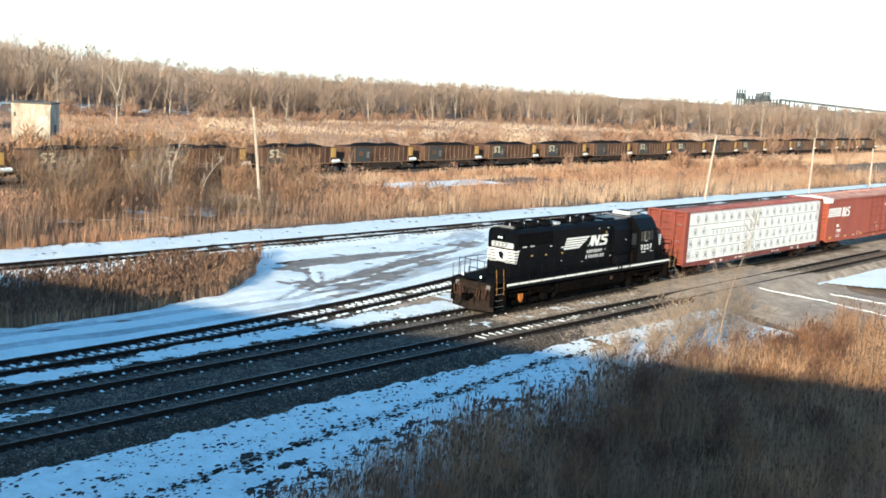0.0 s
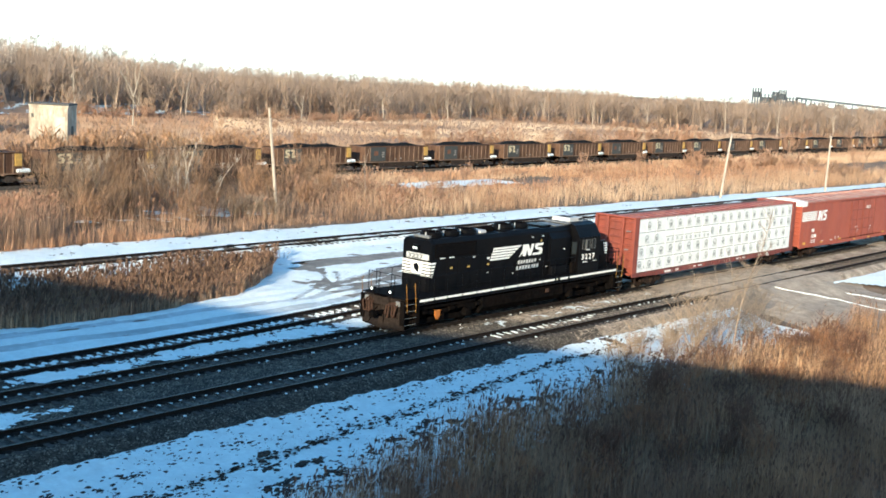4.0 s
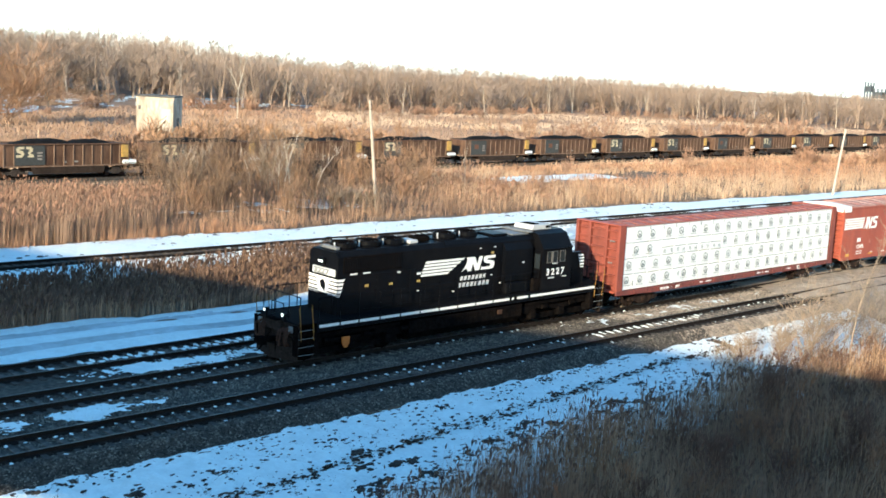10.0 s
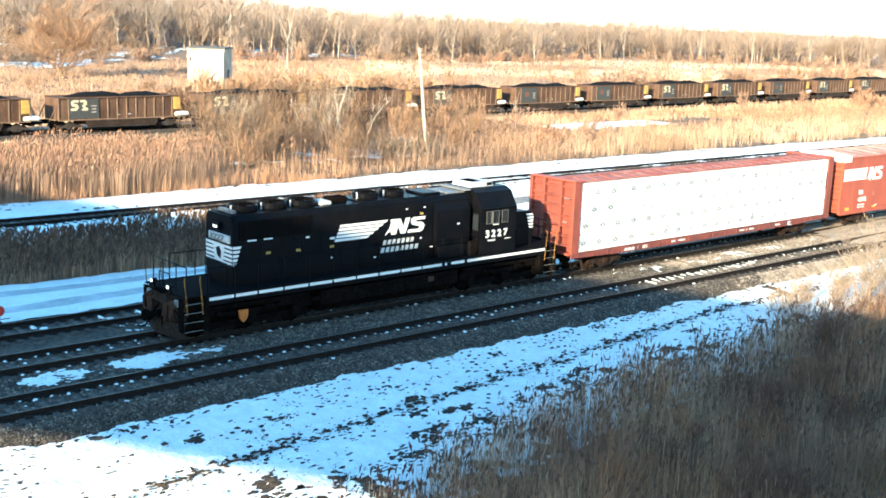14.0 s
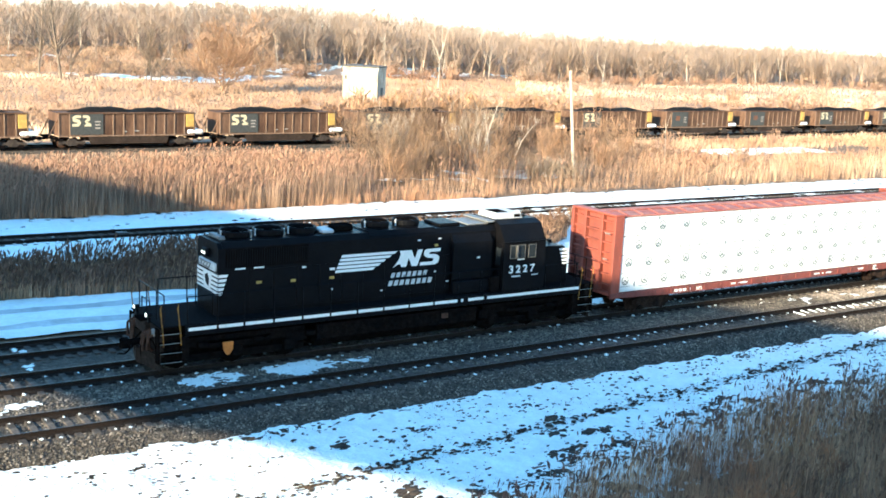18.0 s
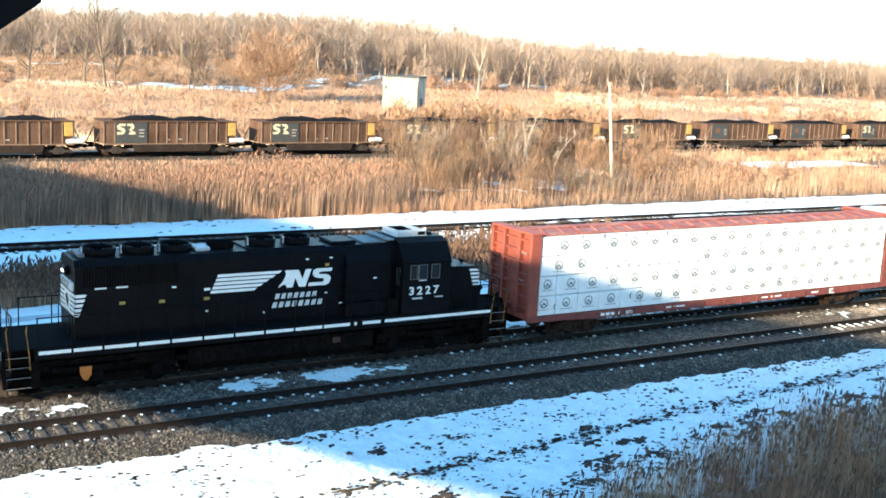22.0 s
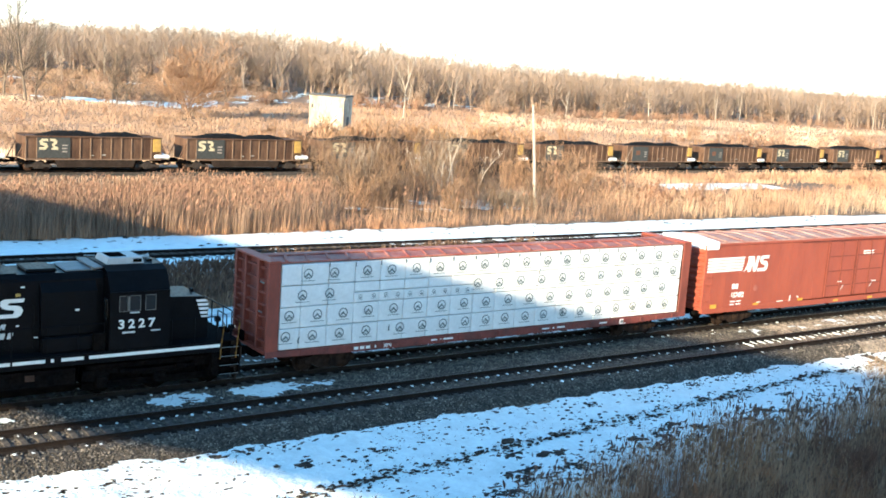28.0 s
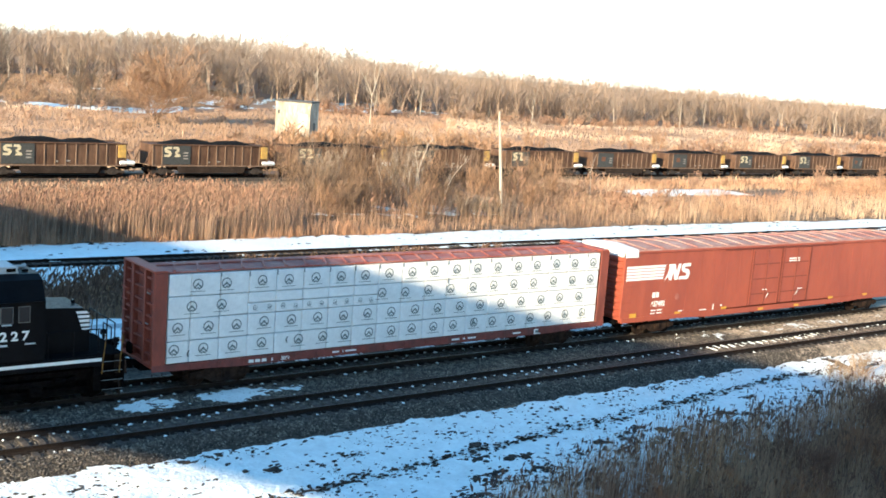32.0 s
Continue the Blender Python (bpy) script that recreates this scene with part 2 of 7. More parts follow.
M["deck"] = mat("worn_tread_plate", (0.006, 0.0065, 0.008), 0.95, vary=0.3, scale=2, fine=14, bump=0.05, gloss=0.03)
M["railstrip"] = mat("dark_rail_strip", (0.022, 0.017, 0.014), 0.95, vary=0.5, scale=3, fine=20, bump=0.6, other=(0.012, 0.010, 0.009), gloss=0.1, depth=0.03)
M["rail"] = mat("rusty_rail", (0.014, 0.0105, 0.009), 0.7, 0.0, vary=0.3, scale=2, fine=25, bump=0.2, gloss=0.12)
M["railtop"] = mat("worn_rail_head", (0.075, 0.068, 0.062), 0.45, 0.6, vary=0.25, scale=1, fine=20, bump=0.0)
M["tie"] = mat("old_tie", (0.04, 0.034, 0.029), 0.9, vary=0.4, scale=1.5, fine=22, bump=0.6, other=(0.085, 0.072, 0.06), spread=0.3)
M["black"] = mat("black_paint", (0.0026, 0.0033, 0.0052), 0.4, vary=0.3, scale=0.8, fine=12, bump=0.03, other=(0.005, 0.005, 0.006), gloss=0.07)
M["grime"] = mat("sooty_underframe", (0.0042, 0.0042, 0.0046), 0.85, vary=0.5, scale=2, fine=18, bump=0.3, other=(0.009, 0.007, 0.006), mix=0.3, gloss=0.0)
M["rust"] = mat("rusty_steel", (0.05, 0.028, 0.019), 0.85, vary=0.4, scale=2.5, fine=20, bump=0.3, gloss=0.2)
M["white"] = mat("white_paint", (0.78, 0.78, 0.76), 0.5, vary=0.08, scale=2, fine=20, bump=0.03)
M["yellow"] = mat("yellow_paint", (0.56, 0.31, 0.035), 0.5, vary=0.15, scale=2, fine=20, bump=0.03)
M["red"] = mat("oxide_red_paint", (0.305, 0.074, 0.04), 0.6, vary=0.12, scale=0.5, fine=14, bump=0.08, other=(0.255, 0.06, 0.036), streak=3)
M["redtop"] = mat("weathered_red_roof", (0.27, 0.07, 0.05), 0.7, vary=0.3, scale=1.2, fine=14, bump=0.1, other=(0.34, 0.16, 0.12), mix=0.3)
M["wrap"] = mat("white_lumber_wrap", (0.74, 0.75, 0.75), 0.45, vary=0.07, scale=1.5, fine=9, bump=0.25, depth=0.03)
M["ink"] = mat("dark_green_print", (0.15, 0.18, 0.185), 0.6, vary=0.2, scale=4, fine=30, bump=0.0)
M["coalcar"] = mat("brown_hopper_paint", (0.078, 0.043, 0.027), 0.85, vary=0.35, scale=0.7, fine=9, bump=0.2, other=(0.115, 0.068, 0.043), streak=4, gloss=0.25)
# ribs and side sills in a lighter brown than the hopper sides
M["hopperrib"] = mat("pale_hopper_rib", (0.19, 0.125, 0.082), 0.85, vary=0.3, scale=1, fine=9, bump=0.1, streak=3)
M["coal"] = mat("coal", (0.010, 0.0095, 0.0095), 0.95, vary=0.5, scale=1.5, fine=9, bump=0.9, depth=0.1, gloss=0.08)
M["pole"] = mat("weathered_pole", (0.42, 0.36, 0.29), 0.9, vary=0.25, scale=1.2, fine=20, bump=0.3, streak=6)
M["concrete"] = mat("stained_concrete", (0.55, 0.52, 0.45), 0.9, vary=0.2, scale=0.35, fine=8, bump=0.2, other=(0.42, 0.38, 0.32), streak=2.5)
M["reed"] = mat("dry_reed", (0.35, 0.232, 0.15), 0.85, vary=0.2, scale=0.25, fine=3, bump=0.0, other=(0.20, 0.128, 0.083), spread=0.45)
M["straw"] = mat("straw_grass", (0.49, 0.36, 0.242), 0.9, vary=0.2, scale=0.05, fine=1, bump=0.0, other=(0.35, 0.22, 0.13), spread=0.15)
M["plume"] = mat("reed_plume", (0.26, 0.152, 0.098), 0.95, vary=0.25, scale=0.3, fine=4, bump=0.0, spread=0.45)
M["palebark"] = mat("pale_bark", (0.42, 0.365, 0.295), 0.85, vary=0.2, scale=0.5, fine=6, bump=0.0)
M["shrub"] = mat("red_brown_twigs", (0.34, 0.205, 0.115), 0.9, vary=0.3, scale=0.3, fine=5, bump=0.0, other=(0.25, 0.16, 0.10), spread=0.4)
M["glass"] = mat("cab_window_glass", (0.02, 0.025, 0.03), 0.06, vary=0.0, scale=1, fine=5, bump=0.0)
M["lens"] = mat("clear_lamp_lens", (0.75, 0.75, 0.72), 0.12, vary=0.0, bump=0.0)
M["greyroof"] = mat("grey_cab_roof_unit", (0.46, 0.47, 0.48), 0.5, vary=0.1, scale=2, fine=15, bump=0.05)
M["asphalt"] = mat("road_deck", (0.06, 0.06, 0.06), 0.9, vary=0.2, scale=0.5, fine=9, bump=0.3)
M["deadgrass"] = mat("dark_dead_grass", (0.13, 0.095, 0.06), 0.95, vary=0.3, scale=1, fine=9, bump=0.0, spread=0.4)
M["paletwig"] = mat("pale_dry_twigs", (0.40, 0.30, 0.20), 0.9, vary=0.25, scale=1, fine=9, bump=0.0, spread=0.2)
M["darkreed"] = mat("dull_brown_reed", (0.455, 0.31, 0.185), 0.9, vary=0.25, scale=0.3, fine=3, bump=0.0, other=(0.29, 0.175, 0.11), spread=0.5)
M["meadow"] = mat("matted_straw", (0.42, 0.265, 0.155), 0.95, vary=0.25, scale=0.04, fine=1.2, bump=0.8, other=(0.30, 0.18, 0.105), depth=0.4)
M["alloy"] = mat("dull_window_metal", (0.13, 0.13, 0.125), 0.5, 0.5, vary=0.2, bump=0.0)
M["dullyellow"] = mat("grimy_yellow_paint", (0.32, 0.17, 0.03), 0.7, vary=0.5, scale=6, fine=20, bump=0.03, other=(0.06, 0.035, 0.015), gloss=0.2)
M["dimwhite"] = mat("dull_white_paint", (0.55, 0.56, 0.56), 0.6, vary=0.15, scale=3, fine=20, bump=0.03)
M["dullgrey"] = mat("dusty_grey_steel", (0.16, 0.165, 0.17), 0.55, vary=0.35, scale=3, fine=15, bump=0.05)
M["label"] = mat("faded_yellow_label", (0.36, 0.25, 0.06), 0.7, vary=0.3, scale=8, fine=30, bump=0.0)
M["orange"] = mat("orange_cover", (0.38, 0.135, 0.018), 0.6, vary=0.25, scale=4, fine=20, bump=0.03)
# red darkened to paint the shadow lines of the boxcar doors
M["darkred"] = mat("shadow_line_red", (0.15, 0.035, 0.022), 0.7, vary=0.3, scale=3, fine=15, bump=0.05)
M["lamp"] = mat("lit_lamp_lens", (0.8, 0.78, 0.7), 0.2, vary=0.0, bump=0.0)
lit = M["lamp"].node_tree.nodes["Principled BSDF"]
lit.inputs["Emission Color"].default_value, lit.inputs["Emission Strength"].default_value = (1.0, 0.86, 0.66, 1), 1.2
M["darkplume"] = mat("dark_reed_head", (0.13, 0.08, 0.052), 0.95, vary=0.3, scale=1, fine=6, bump=0.0, spread=0.4)
M["cattail"] = mat("dark_purple_brown_head", (0.085, 0.05, 0.042), 0.95, vary=0.3, scale=1, fine=6, bump=0.0, spread=0.4)
M["darktwig"] = mat("dark_red_brown_twigs", (0.13, 0.068, 0.042), 0.9, vary=0.3, scale=0.5, fine=6, bump=0.0, spread=0.4)
M["brush"] = mat("orange_brown_brush", (0.40, 0.24, 0.125), 0.9, vary=0.25, scale=0.05, fine=1, bump=0.0, other=(0.30, 0.185, 0.115), spread=0.35)
M["stone"] = mat("crushed_stone", (0.19, 0.165, 0.13), 0.9, vary=0.3, scale=3, fine=20, bump=0.2, other=(0.065, 0.056, 0.047), spread=0.8)
M["render"] = mat("stained_cream_render", (0.54, 0.49, 0.39), 0.9, vary=0.28, scale=0.8, fine=5, bump=0.2, other=(0.34, 0.285, 0.22), mix=0.5, streak=2.5)
M["redreed"] = mat("rust_brown_reed", (0.35, 0.212, 0.11), 0.9, vary=0.3, scale=0.3, fine=3, bump=0.0, other=(0.22, 0.12, 0.07), spread=0.5)
M["palestem"] = mat("bleached_stem", (0.55, 0.47, 0.38), 0.85, vary=0.2, scale=1, fine=6, bump=0.0, spread=0.3)
M["rusttwig"] = mat("rust_orange_twigs", (0.36, 0.175, 0.075), 0.9, vary=0.3, scale=0.5, fine=6, bump=0.0, other=(0.22, 0.12, 0.07), spread=0.35)
M["meadowgrass"] = mat("tan_meadow_grass", (0.41, 0.288, 0.195), 0.9, vary=0.15, scale=0.02, fine=0.3, bump=0.0, other=(0.30, 0.19, 0.12), spread=0.05)
M["dusk"] = mat("dull_brown_undergrowth", (0.34, 0.24, 0.165), 0.9, vary=0.25, scale=0.05, fine=1, bump=0.0, other=(0.35, 0.25, 0.175), spread=0.3)
M["darkbark"] = mat("dark_grey_bark", (0.15, 0.118, 0.09), 0.9, vary=0.2, scale=0.5, fine=4, bump=0.0, spread=0.2)
M["wood"] = mat("grey_brown_woods", (0.35, 0.265, 0.20), 0.95, vary=0.18, scale=0.012, fine=0.12, bump=0.0, other=(0.28, 0.215, 0.165), spread=0.08)
M["redbrush"] = mat("red_brown_brush", (0.36, 0.215, 0.135), 0.95, vary=0.2, scale=0.03, fine=0.5, bump=0.0, other=(0.28, 0.19, 0.13), spread=0.15)
M["darkbrush"] = mat("dark_umber_brush", (0.10, 0.068, 0.05), 0.95, vary=0.25, scale=0.3, fine=3, bump=0.0, spread=0.3)
M["greytwig"] = mat("grey_dead_twigs", (0.30, 0.235, 0.17), 0.9, vary=0.25, scale=0.3, fine=4, bump=0.0, spread=0.3)
M["palestraw"] = mat("bleached_straw", (0.54, 0.42, 0.30), 0.9, vary=0.12, scale=0.03, fine=0.6, bump=0.0, other=(0.45, 0.33, 0.22), spread=0.1)
M["ruststraw"] = mat("rust_brown_marsh_grass", (0.38, 0.225, 0.13), 0.9, vary=0.18, scale=0.06, fine=1, bump=0.0, other=(0.36, 0.2, 0.11), spread=0.2)
M["rustwillow"] = mat("orange_brown_willow_twigs", (0.38, 0.24, 0.145), 0.9, vary=0.2, scale=0.1, fine=1, bump=0.0, spread=0.25)
M["greybirch"] = mat("pale_grey_bark", (0.45, 0.385, 0.31), 0.9, vary=0.2, scale=0.5, fine=6, bump=0.0)
M["roughgrass"] = mat("rough_brown_grass", (0.31, 0.215, 0.15), 0.9, vary=0.18, scale=0.03, fine=0.4, bump=0.0, other=(0.22, 0.145, 0.095), spread=0.06)
M["thicket"] = mat("umber_brown_twigs", (0.235, 0.155, 0.095), 0.9, vary=0.3, scale=0.2, fine=3, bump=0.0, other=(0.15, 0.1, 0.065), spread=0.3)
M["slate"] = mat("dark_slate_panel", (0.05, 0.052, 0.05), 0.7, vary=0.3, scale=1.5, fine=12, bump=0.1)
M["belly"] = mat("dusty_dark_brown_steel", (0.026, 0.018, 0.014), 0.85, vary=0.35, scale=1.2, fine=10, bump=0.2, other=(0.04, 0.028, 0.021), gloss=0.2)
M["turf"] = mat("dark_wet_turf", (0.026, 0.021, 0.017), 0.95, vary=0.4, scale=3, fine=20, bump=0.6, other=(0.05, 0.036, 0.025), spread=0.5)

# ---- ground, snow, tracks ----
TRACK_N, TRACK_L, TRACK_F = 33.0, 37.12, 61.4
COAL_A, COAL_DIR, COAL_Z = Vector((26.9, 108.9)), radians(2.5), -0.9


def third_y(x):
    """The middle of the siding that swings away to the far track."""
    return 40.9 + 0.0031 * max(0.0, x - 22.0) ** 2


def lump(x, y, s, seed=0.0):
    return noise.noise(Vector((x * s, y * s, seed)))


def ground_z(x, y):
    z = float(np.interp(y, (-80, 12, 20, 26, 30.4, 31.2, 43, 58, 66, 69.5, 104, 107, 113, 117, 180, 300),
                        (-1.6, -1.5, -1.3, -0.95, -0.55, -0.5, -0.45, -0.45, -0.5, -0.75, -0.95, -1.15, -1.15, -1.2, -1.3, -0.5)))
    return z


def axis_steps(lo, hi, fine_lo, fine_hi, step):
    a = list(np.arange(fine_lo, fine_hi, step))
    s, p = step, fine_hi
    while p < hi:
        a.append(p)
        s *= 1.35
        p += s
    a.append(hi)
    s, p = step, fine_lo
    b = []
    while p > lo:
        s *= 1.35
        p -= s
        b.append(max(p, lo))
    return sorted(set(b)) + a


def sheet(name, xs, ys, height, keep, material):
    """A sheet over a grid; squares where keep() is false are left open."""
    xs, ys = list(xs), list(ys)
    vs = [(x, y, height(x, y)) for y in ys for x in xs]
    nx = len(xs)
    fs = [(j * nx + i, j * nx + i + 1, (j + 1) * nx + i + 1, (j + 1) * nx + i)
          for j in range(len(ys) - 1) for i in range(nx - 1) if keep((xs[i] + xs[i + 1]) / 2, (ys[j] + ys[j + 1]) / 2)]
    used = sorted({i for f in fs for i in f})
    ix = {u: k for k, u in enumerate(used)}
    me = raw_mesh(name, np.array([vs[u] for u in used]), np.array([[ix[i] for i in f] for f in fs]), True)
    me.materials.append(material)
    return new(name, me)


ground = sheet("ground", axis_steps(-2500, 2500, -10, 220, 2.5), axis_steps(-2500, 2500, 0, 130, 1.5),
               lambda x, y: ground_z(x, y) + (0.12 * lump(x, y, 0.2) if -10 < x < 220 and 0 < y < 130 else 0) - 0.1, lambda x, y: True, M["earth"])
tagged(ground, "brown winter earth with dead grass litter", "ground", kind="structure")


def bank_edge(x):
    """The line along which the reeds meet the snow."""
    return float(np.interp(x, (-5, 19, 28, 39, 48, 62, 70), (23.2, 24.0, 25.5, 26.4, 26.0, 26.2, 27.0)))


def wheel_rut(x, y):
    """How deep in the old wheel ruts of the bank a place lies, 0 to 1."""
    m = 27.3 + 0.085 * (min(x, 42) - 17) + 0.12 * lump(x, 0, 0.35, 40)
    return math.exp(-((y - m) / 0.32) ** 2) + 0.55 * math.exp(-((y - m - 1.5) / 0.22) ** 2) * max(0.0, lump(x, 0, 0.25, 44) + 0.3)


def snow_near(x, y):
    n = lump(x, y, 0.35, 3) + 0.6 * lump(x, y, 1.1, 5) + 0.35 * lump(x, y, 2.6, 9)
    far = 30.75 + 0.25 * lump(x, 0, 0.5, 1) + 0.2 * lump(x, y, 1.7, 2)
    near = bank_edge(x)
    if y > far or x > 61 + 2 * lump(y, x, 0.3) or y < near - 2.5:
        return False
    speck = noise.noise(Vector((x * 1.5, y * 3.8, 14))) + 0.8 * noise.noise(Vector((x * 3.4, y * 8.0, 21)))
    return n < 0.74 - 0.25 * max(0.0, near + 0.6 - y) and speck < 0.86 - 0.62 * wheel_rut(x, y) - 0.5 * math.exp(-((y - near - 0.5) / 0.8) ** 2) - 0.12 * max(0.0, 1 - (far - y))


snow_a = sheet("snow_bank", np.arange(2, 63, 0.1), np.arange(22.0, 31.3, 0.075),
               lambda x, y: ground_z(x, y) + 0.035 + 0.06 * lump(x, y, 0.8) + 0.035 * lump(x, y, 2.5, 4) + 0.03 * lump(x, y, 5.5, 6) - 0.05 * min(1.0, wheel_rut(x, y)), snow_near, M["snow"])
tagged(snow_a, "patchy old snow strip beside the ballast", "snow", kind="structure")


# clods and tufts of dark turf that poke through the snow
cr = np.random.default_rng(15)


def clods(name, label, x0, x1, y0, y1, tries, chance, size, spots=None):
    vs, fs = [], []
    for x, y in spots or zip(cr.uniform(x0, x1, tries), cr.uniform(y0, y1, tries)):
        if cr.random() > chance(x, y):
            continue
        r = size * (0.35 + cr.random() ** 2.5 * 1.6)
        z = ground_z(x, y) + 0.03 + 0.06 * lump(x, y, 0.8) + 0.03 * lump(x, y, 2.5, 4)
        b, tilt, n = len(vs), cr.uniform(-0.5, 0.5), 8
        w = cr.uniform(0.6, 1.3, n)
        for ring, hgt in ((1.0, -0.015), (0.6, 0.35 * r)):
            for k in range(n):
                a = 6.283 * k / n
                px, py = math.cos(a) * r * 1.5 * ring * w[k], math.sin(a) * r * 0.85 * ring * w[k]
                vs.append((x + px - py * tilt, y + py + px * tilt, z + hgt * cr.uniform(0.6, 1.1)))
        vs.append((x, y, z + 0.45 * r))
        fs += [(b + k, b + (k + 1) % n, b + n + (k + 1) % n, b + n + k) for k in range(n)] + [(b + n + k, b + n + (k + 1) % n, b + 2 * n) for k in range(n)]
    me = bpy.data.meshes.new(name)
    me.from_pydata(vs, [], fs)
    me.materials.append(M["turf"])
    tagged(new(name, me), label, "turf", kind="stuff")


def clod_chance(x, y):
    near = bank_edge(x)
    if y < near - 0.6 or y > 30.7:
        return 0.0
    return max(0.0, 0.13 + 0.75 * wheel_rut(x, y) + 0.45 * math.exp(-((y - near - 0.4) / 0.7) ** 2) + 0.3 * math.exp(-((y - 30.55) / 0.2) ** 2) + 0.55 * lump(x * 0.6, y, 0.7, 8) + 0.3 * lump(x, y, 2.2, 9))


def tussock_chance(x, y):
    near = bank_edge(x)
    return 0.9 * math.exp(-((y - near - 1.0) / 0.8) ** 2) + 0.05 if near - 0.2 < y < 30.2 else 0.0


clods("turf_clods", "dark turf clods and dead tufts in the snow", 3, 61, 22.5, 30.9, 30000, clod_chance, 0.044)
TUSSOCKS = [(19, 29), (23, 27.2), (24.2, 27), (23.2, 26.2), (22, 26), (27, 26.3), (16, 29), (29, 30)] + [(x, y) for x, y in zip(cr.uniform(12, 50, 150), cr.uniform(23, 30, 150)) if cr.random() < tussock_chance(x, y)]


spots = [(a + cr.normal(0, 0.2), b + cr.normal(0, 0.13)) for a, b in TUSSOCKS for _ in range(26)]
clods("turf_tussocks", "ragged dark turf tussocks in the snow", 0, 1, 0, 1, len(spots), lambda x, y: 1.0, 0.075, spots)
clods("bank_clods", "dark tufts along the edge of the snow bank", -2, 110, 63, 71.0, 7000, lambda x, y: 0.5 * math.exp(-((y - 70.3) / 0.7) ** 2) + max(0.0, 0.1 * (x < 40) + 0.45 * lump(x * 0.4, y, 0.5, 3)), 0.085)


def bed_mid(x, y):
    """The bed of reeds between the siding and the far track: inside it is above zero."""
    lo = float(np.interp(x, (0, 12, 19, 25, 31, 38.7, 44.5, 49), (49.4, 49.4, 48.7, 48.4, 47.8, 49.0, 53.2, 58)))
    hi = float(np.interp(x, (0, 28, 40, 49), (56.0, 56.4, 57.5, 58.4)))
    return min(y - lo, hi - y, (49.5 - x) * 0.8) + 0.5 * lump(x, y, 0.4)


def road_gap(x, y):
    """The bare wedges of the yard road in the snow: above zero inside them."""
    if not 44.5 < x < 66:
        return -1.0
    ragged = 0.16 * lump(x * 0.4, y, 0.9, 7) + 0.1 * lump(x * 0.7, y, 3.0, 9)
    a = min(float(np.interp(x, (48.5, 49.5, 58.2, 60.5, 62), (55.8, 55.95, 55.75, 55.0, 54.3))) - y, y - float(np.interp(x, (48.5, 49.2, 52.1, 56.7, 60, 62), (55.75, 53.9, 53.4, 53.9, 54.0, 54.3))))
    b = min(float(np.interp(x, (46, 51, 56.5, 62, 66), (48.8, 50.5, 52.4, 53.3, 54.0))) - y, y - float(np.interp(x, (46, 49.5, 55.8, 62, 66), (48.4, 48.9, 50.9, 52.5, 54.0))))
    return max(a, b) + ragged


def yard_rut(x, y):
    """How deep in the wheel ruts between siding and reeds a place lies, 0 to 1."""
    best = 0.0
    for c, w in ((np.interp(x, (-8, 20, 30, 37.7, 41.7, 46, 52, 62, 75), (47.8, 47.5, 47.0, 46.8, 46.5, 47.2, 49.0, 51.2, 54.0)), 0.42), (np.interp(x, (-8, 24, 30, 36, 40.5, 44.5, 52, 60, 75), (45.6, 45.1, 44.9, 44.9, 44.9, 45.6, 47.6, 49.6, 52.4)), 0.5),
                 (np.interp(x, (41, 42.5, 46, 48.2, 50), (47.0, 47.6, 49.7, 52.4, 54)) if 41 < x < 48.4 else -99, 0.22), (np.interp(x, (41, 43.2, 46.6, 49.2, 51), (46.4, 47.0, 49.2, 52.2, 54)) if 41 < x < 49 else -99, 0.2)):
        best = max(best, math.exp(-((y - float(c) - 0.1 * lump(x, 0, 0.25, 3)) / w) ** 2))
    return best * (x < 76)


def snow_far(x, y):
    if bed_mid(x, y) > 0 or y < (third_y(x) if x < 76 else 43.0) + float(np.interp(x, (10, 27), (2.8, 1.9))) + 0.3 * lump(x, y, 0.6, 2):
        return False
    if 60.2 < y < 62.6 and lump(x, y, 1.2, 3) > (-0.35 if x < 40 else 0.12):
        return False
    edge = 70.3 + 0.6 * lump(x, 0, 0.13, 8) + 0.4 * lump(x, y, 0.6, 4) - 0.035 * max(0, x - 90)
    return y < edge and road_gap(x, y) < 0


snow_b = sheet("snow_field", np.concatenate([np.arange(-8, 100, 0.33), np.arange(100, 330, 1.2)]), np.concatenate([np.arange(42.2, 57, 0.13), np.arange(57, 72.5, 0.3)]),
               lambda x, y: ground_z(x, y) + 0.05 + 0.25 * float(np.interp(y, (59.0, 59.9, 62.8, 63.6), (0, 1, 1, 0))) + 0.09 * lump(x, y, 0.3) + 0.04 * lump(x, y, 1.3, 4) + 0.03 * math.sin(y * 5.3 + 0.02 * x) * (42.8 < y < 47 + 0.05 * x) - 0.07 * yard_rut(x, y), snow_far, M["snow"])
snow_b.data.materials.append(M["slush"])
for p in snow_b.data.polygons:
    x, y = p.center.x, p.center.y
    c = 48.5 + 0.32 * (x - 46) + 0.004 * (x - 46) ** 2
    streak = lump(x * 0.12, y - 0.3 * x, 1.1, 5) + 0.5 * lump(x * 0.3, y - 0.3 * x, 2.6, 6)
    if yard_rut(x, y) > 0.5 + 0.12 * lump(x * 0.5, y, 0.7, 12) or 45 < x < 74 and c - 3.2 < y < c + 0.6 and streak > -0.1 or 56 < x < 90 and c + 1.5 < y < c + 4 and streak > 0.45 or -0.3 < road_gap(x, y) and streak > 0.1:
        p.material_index = 1
tagged(snow_b, "wind-packed snow field between the tracks", "snow", kind="structure")
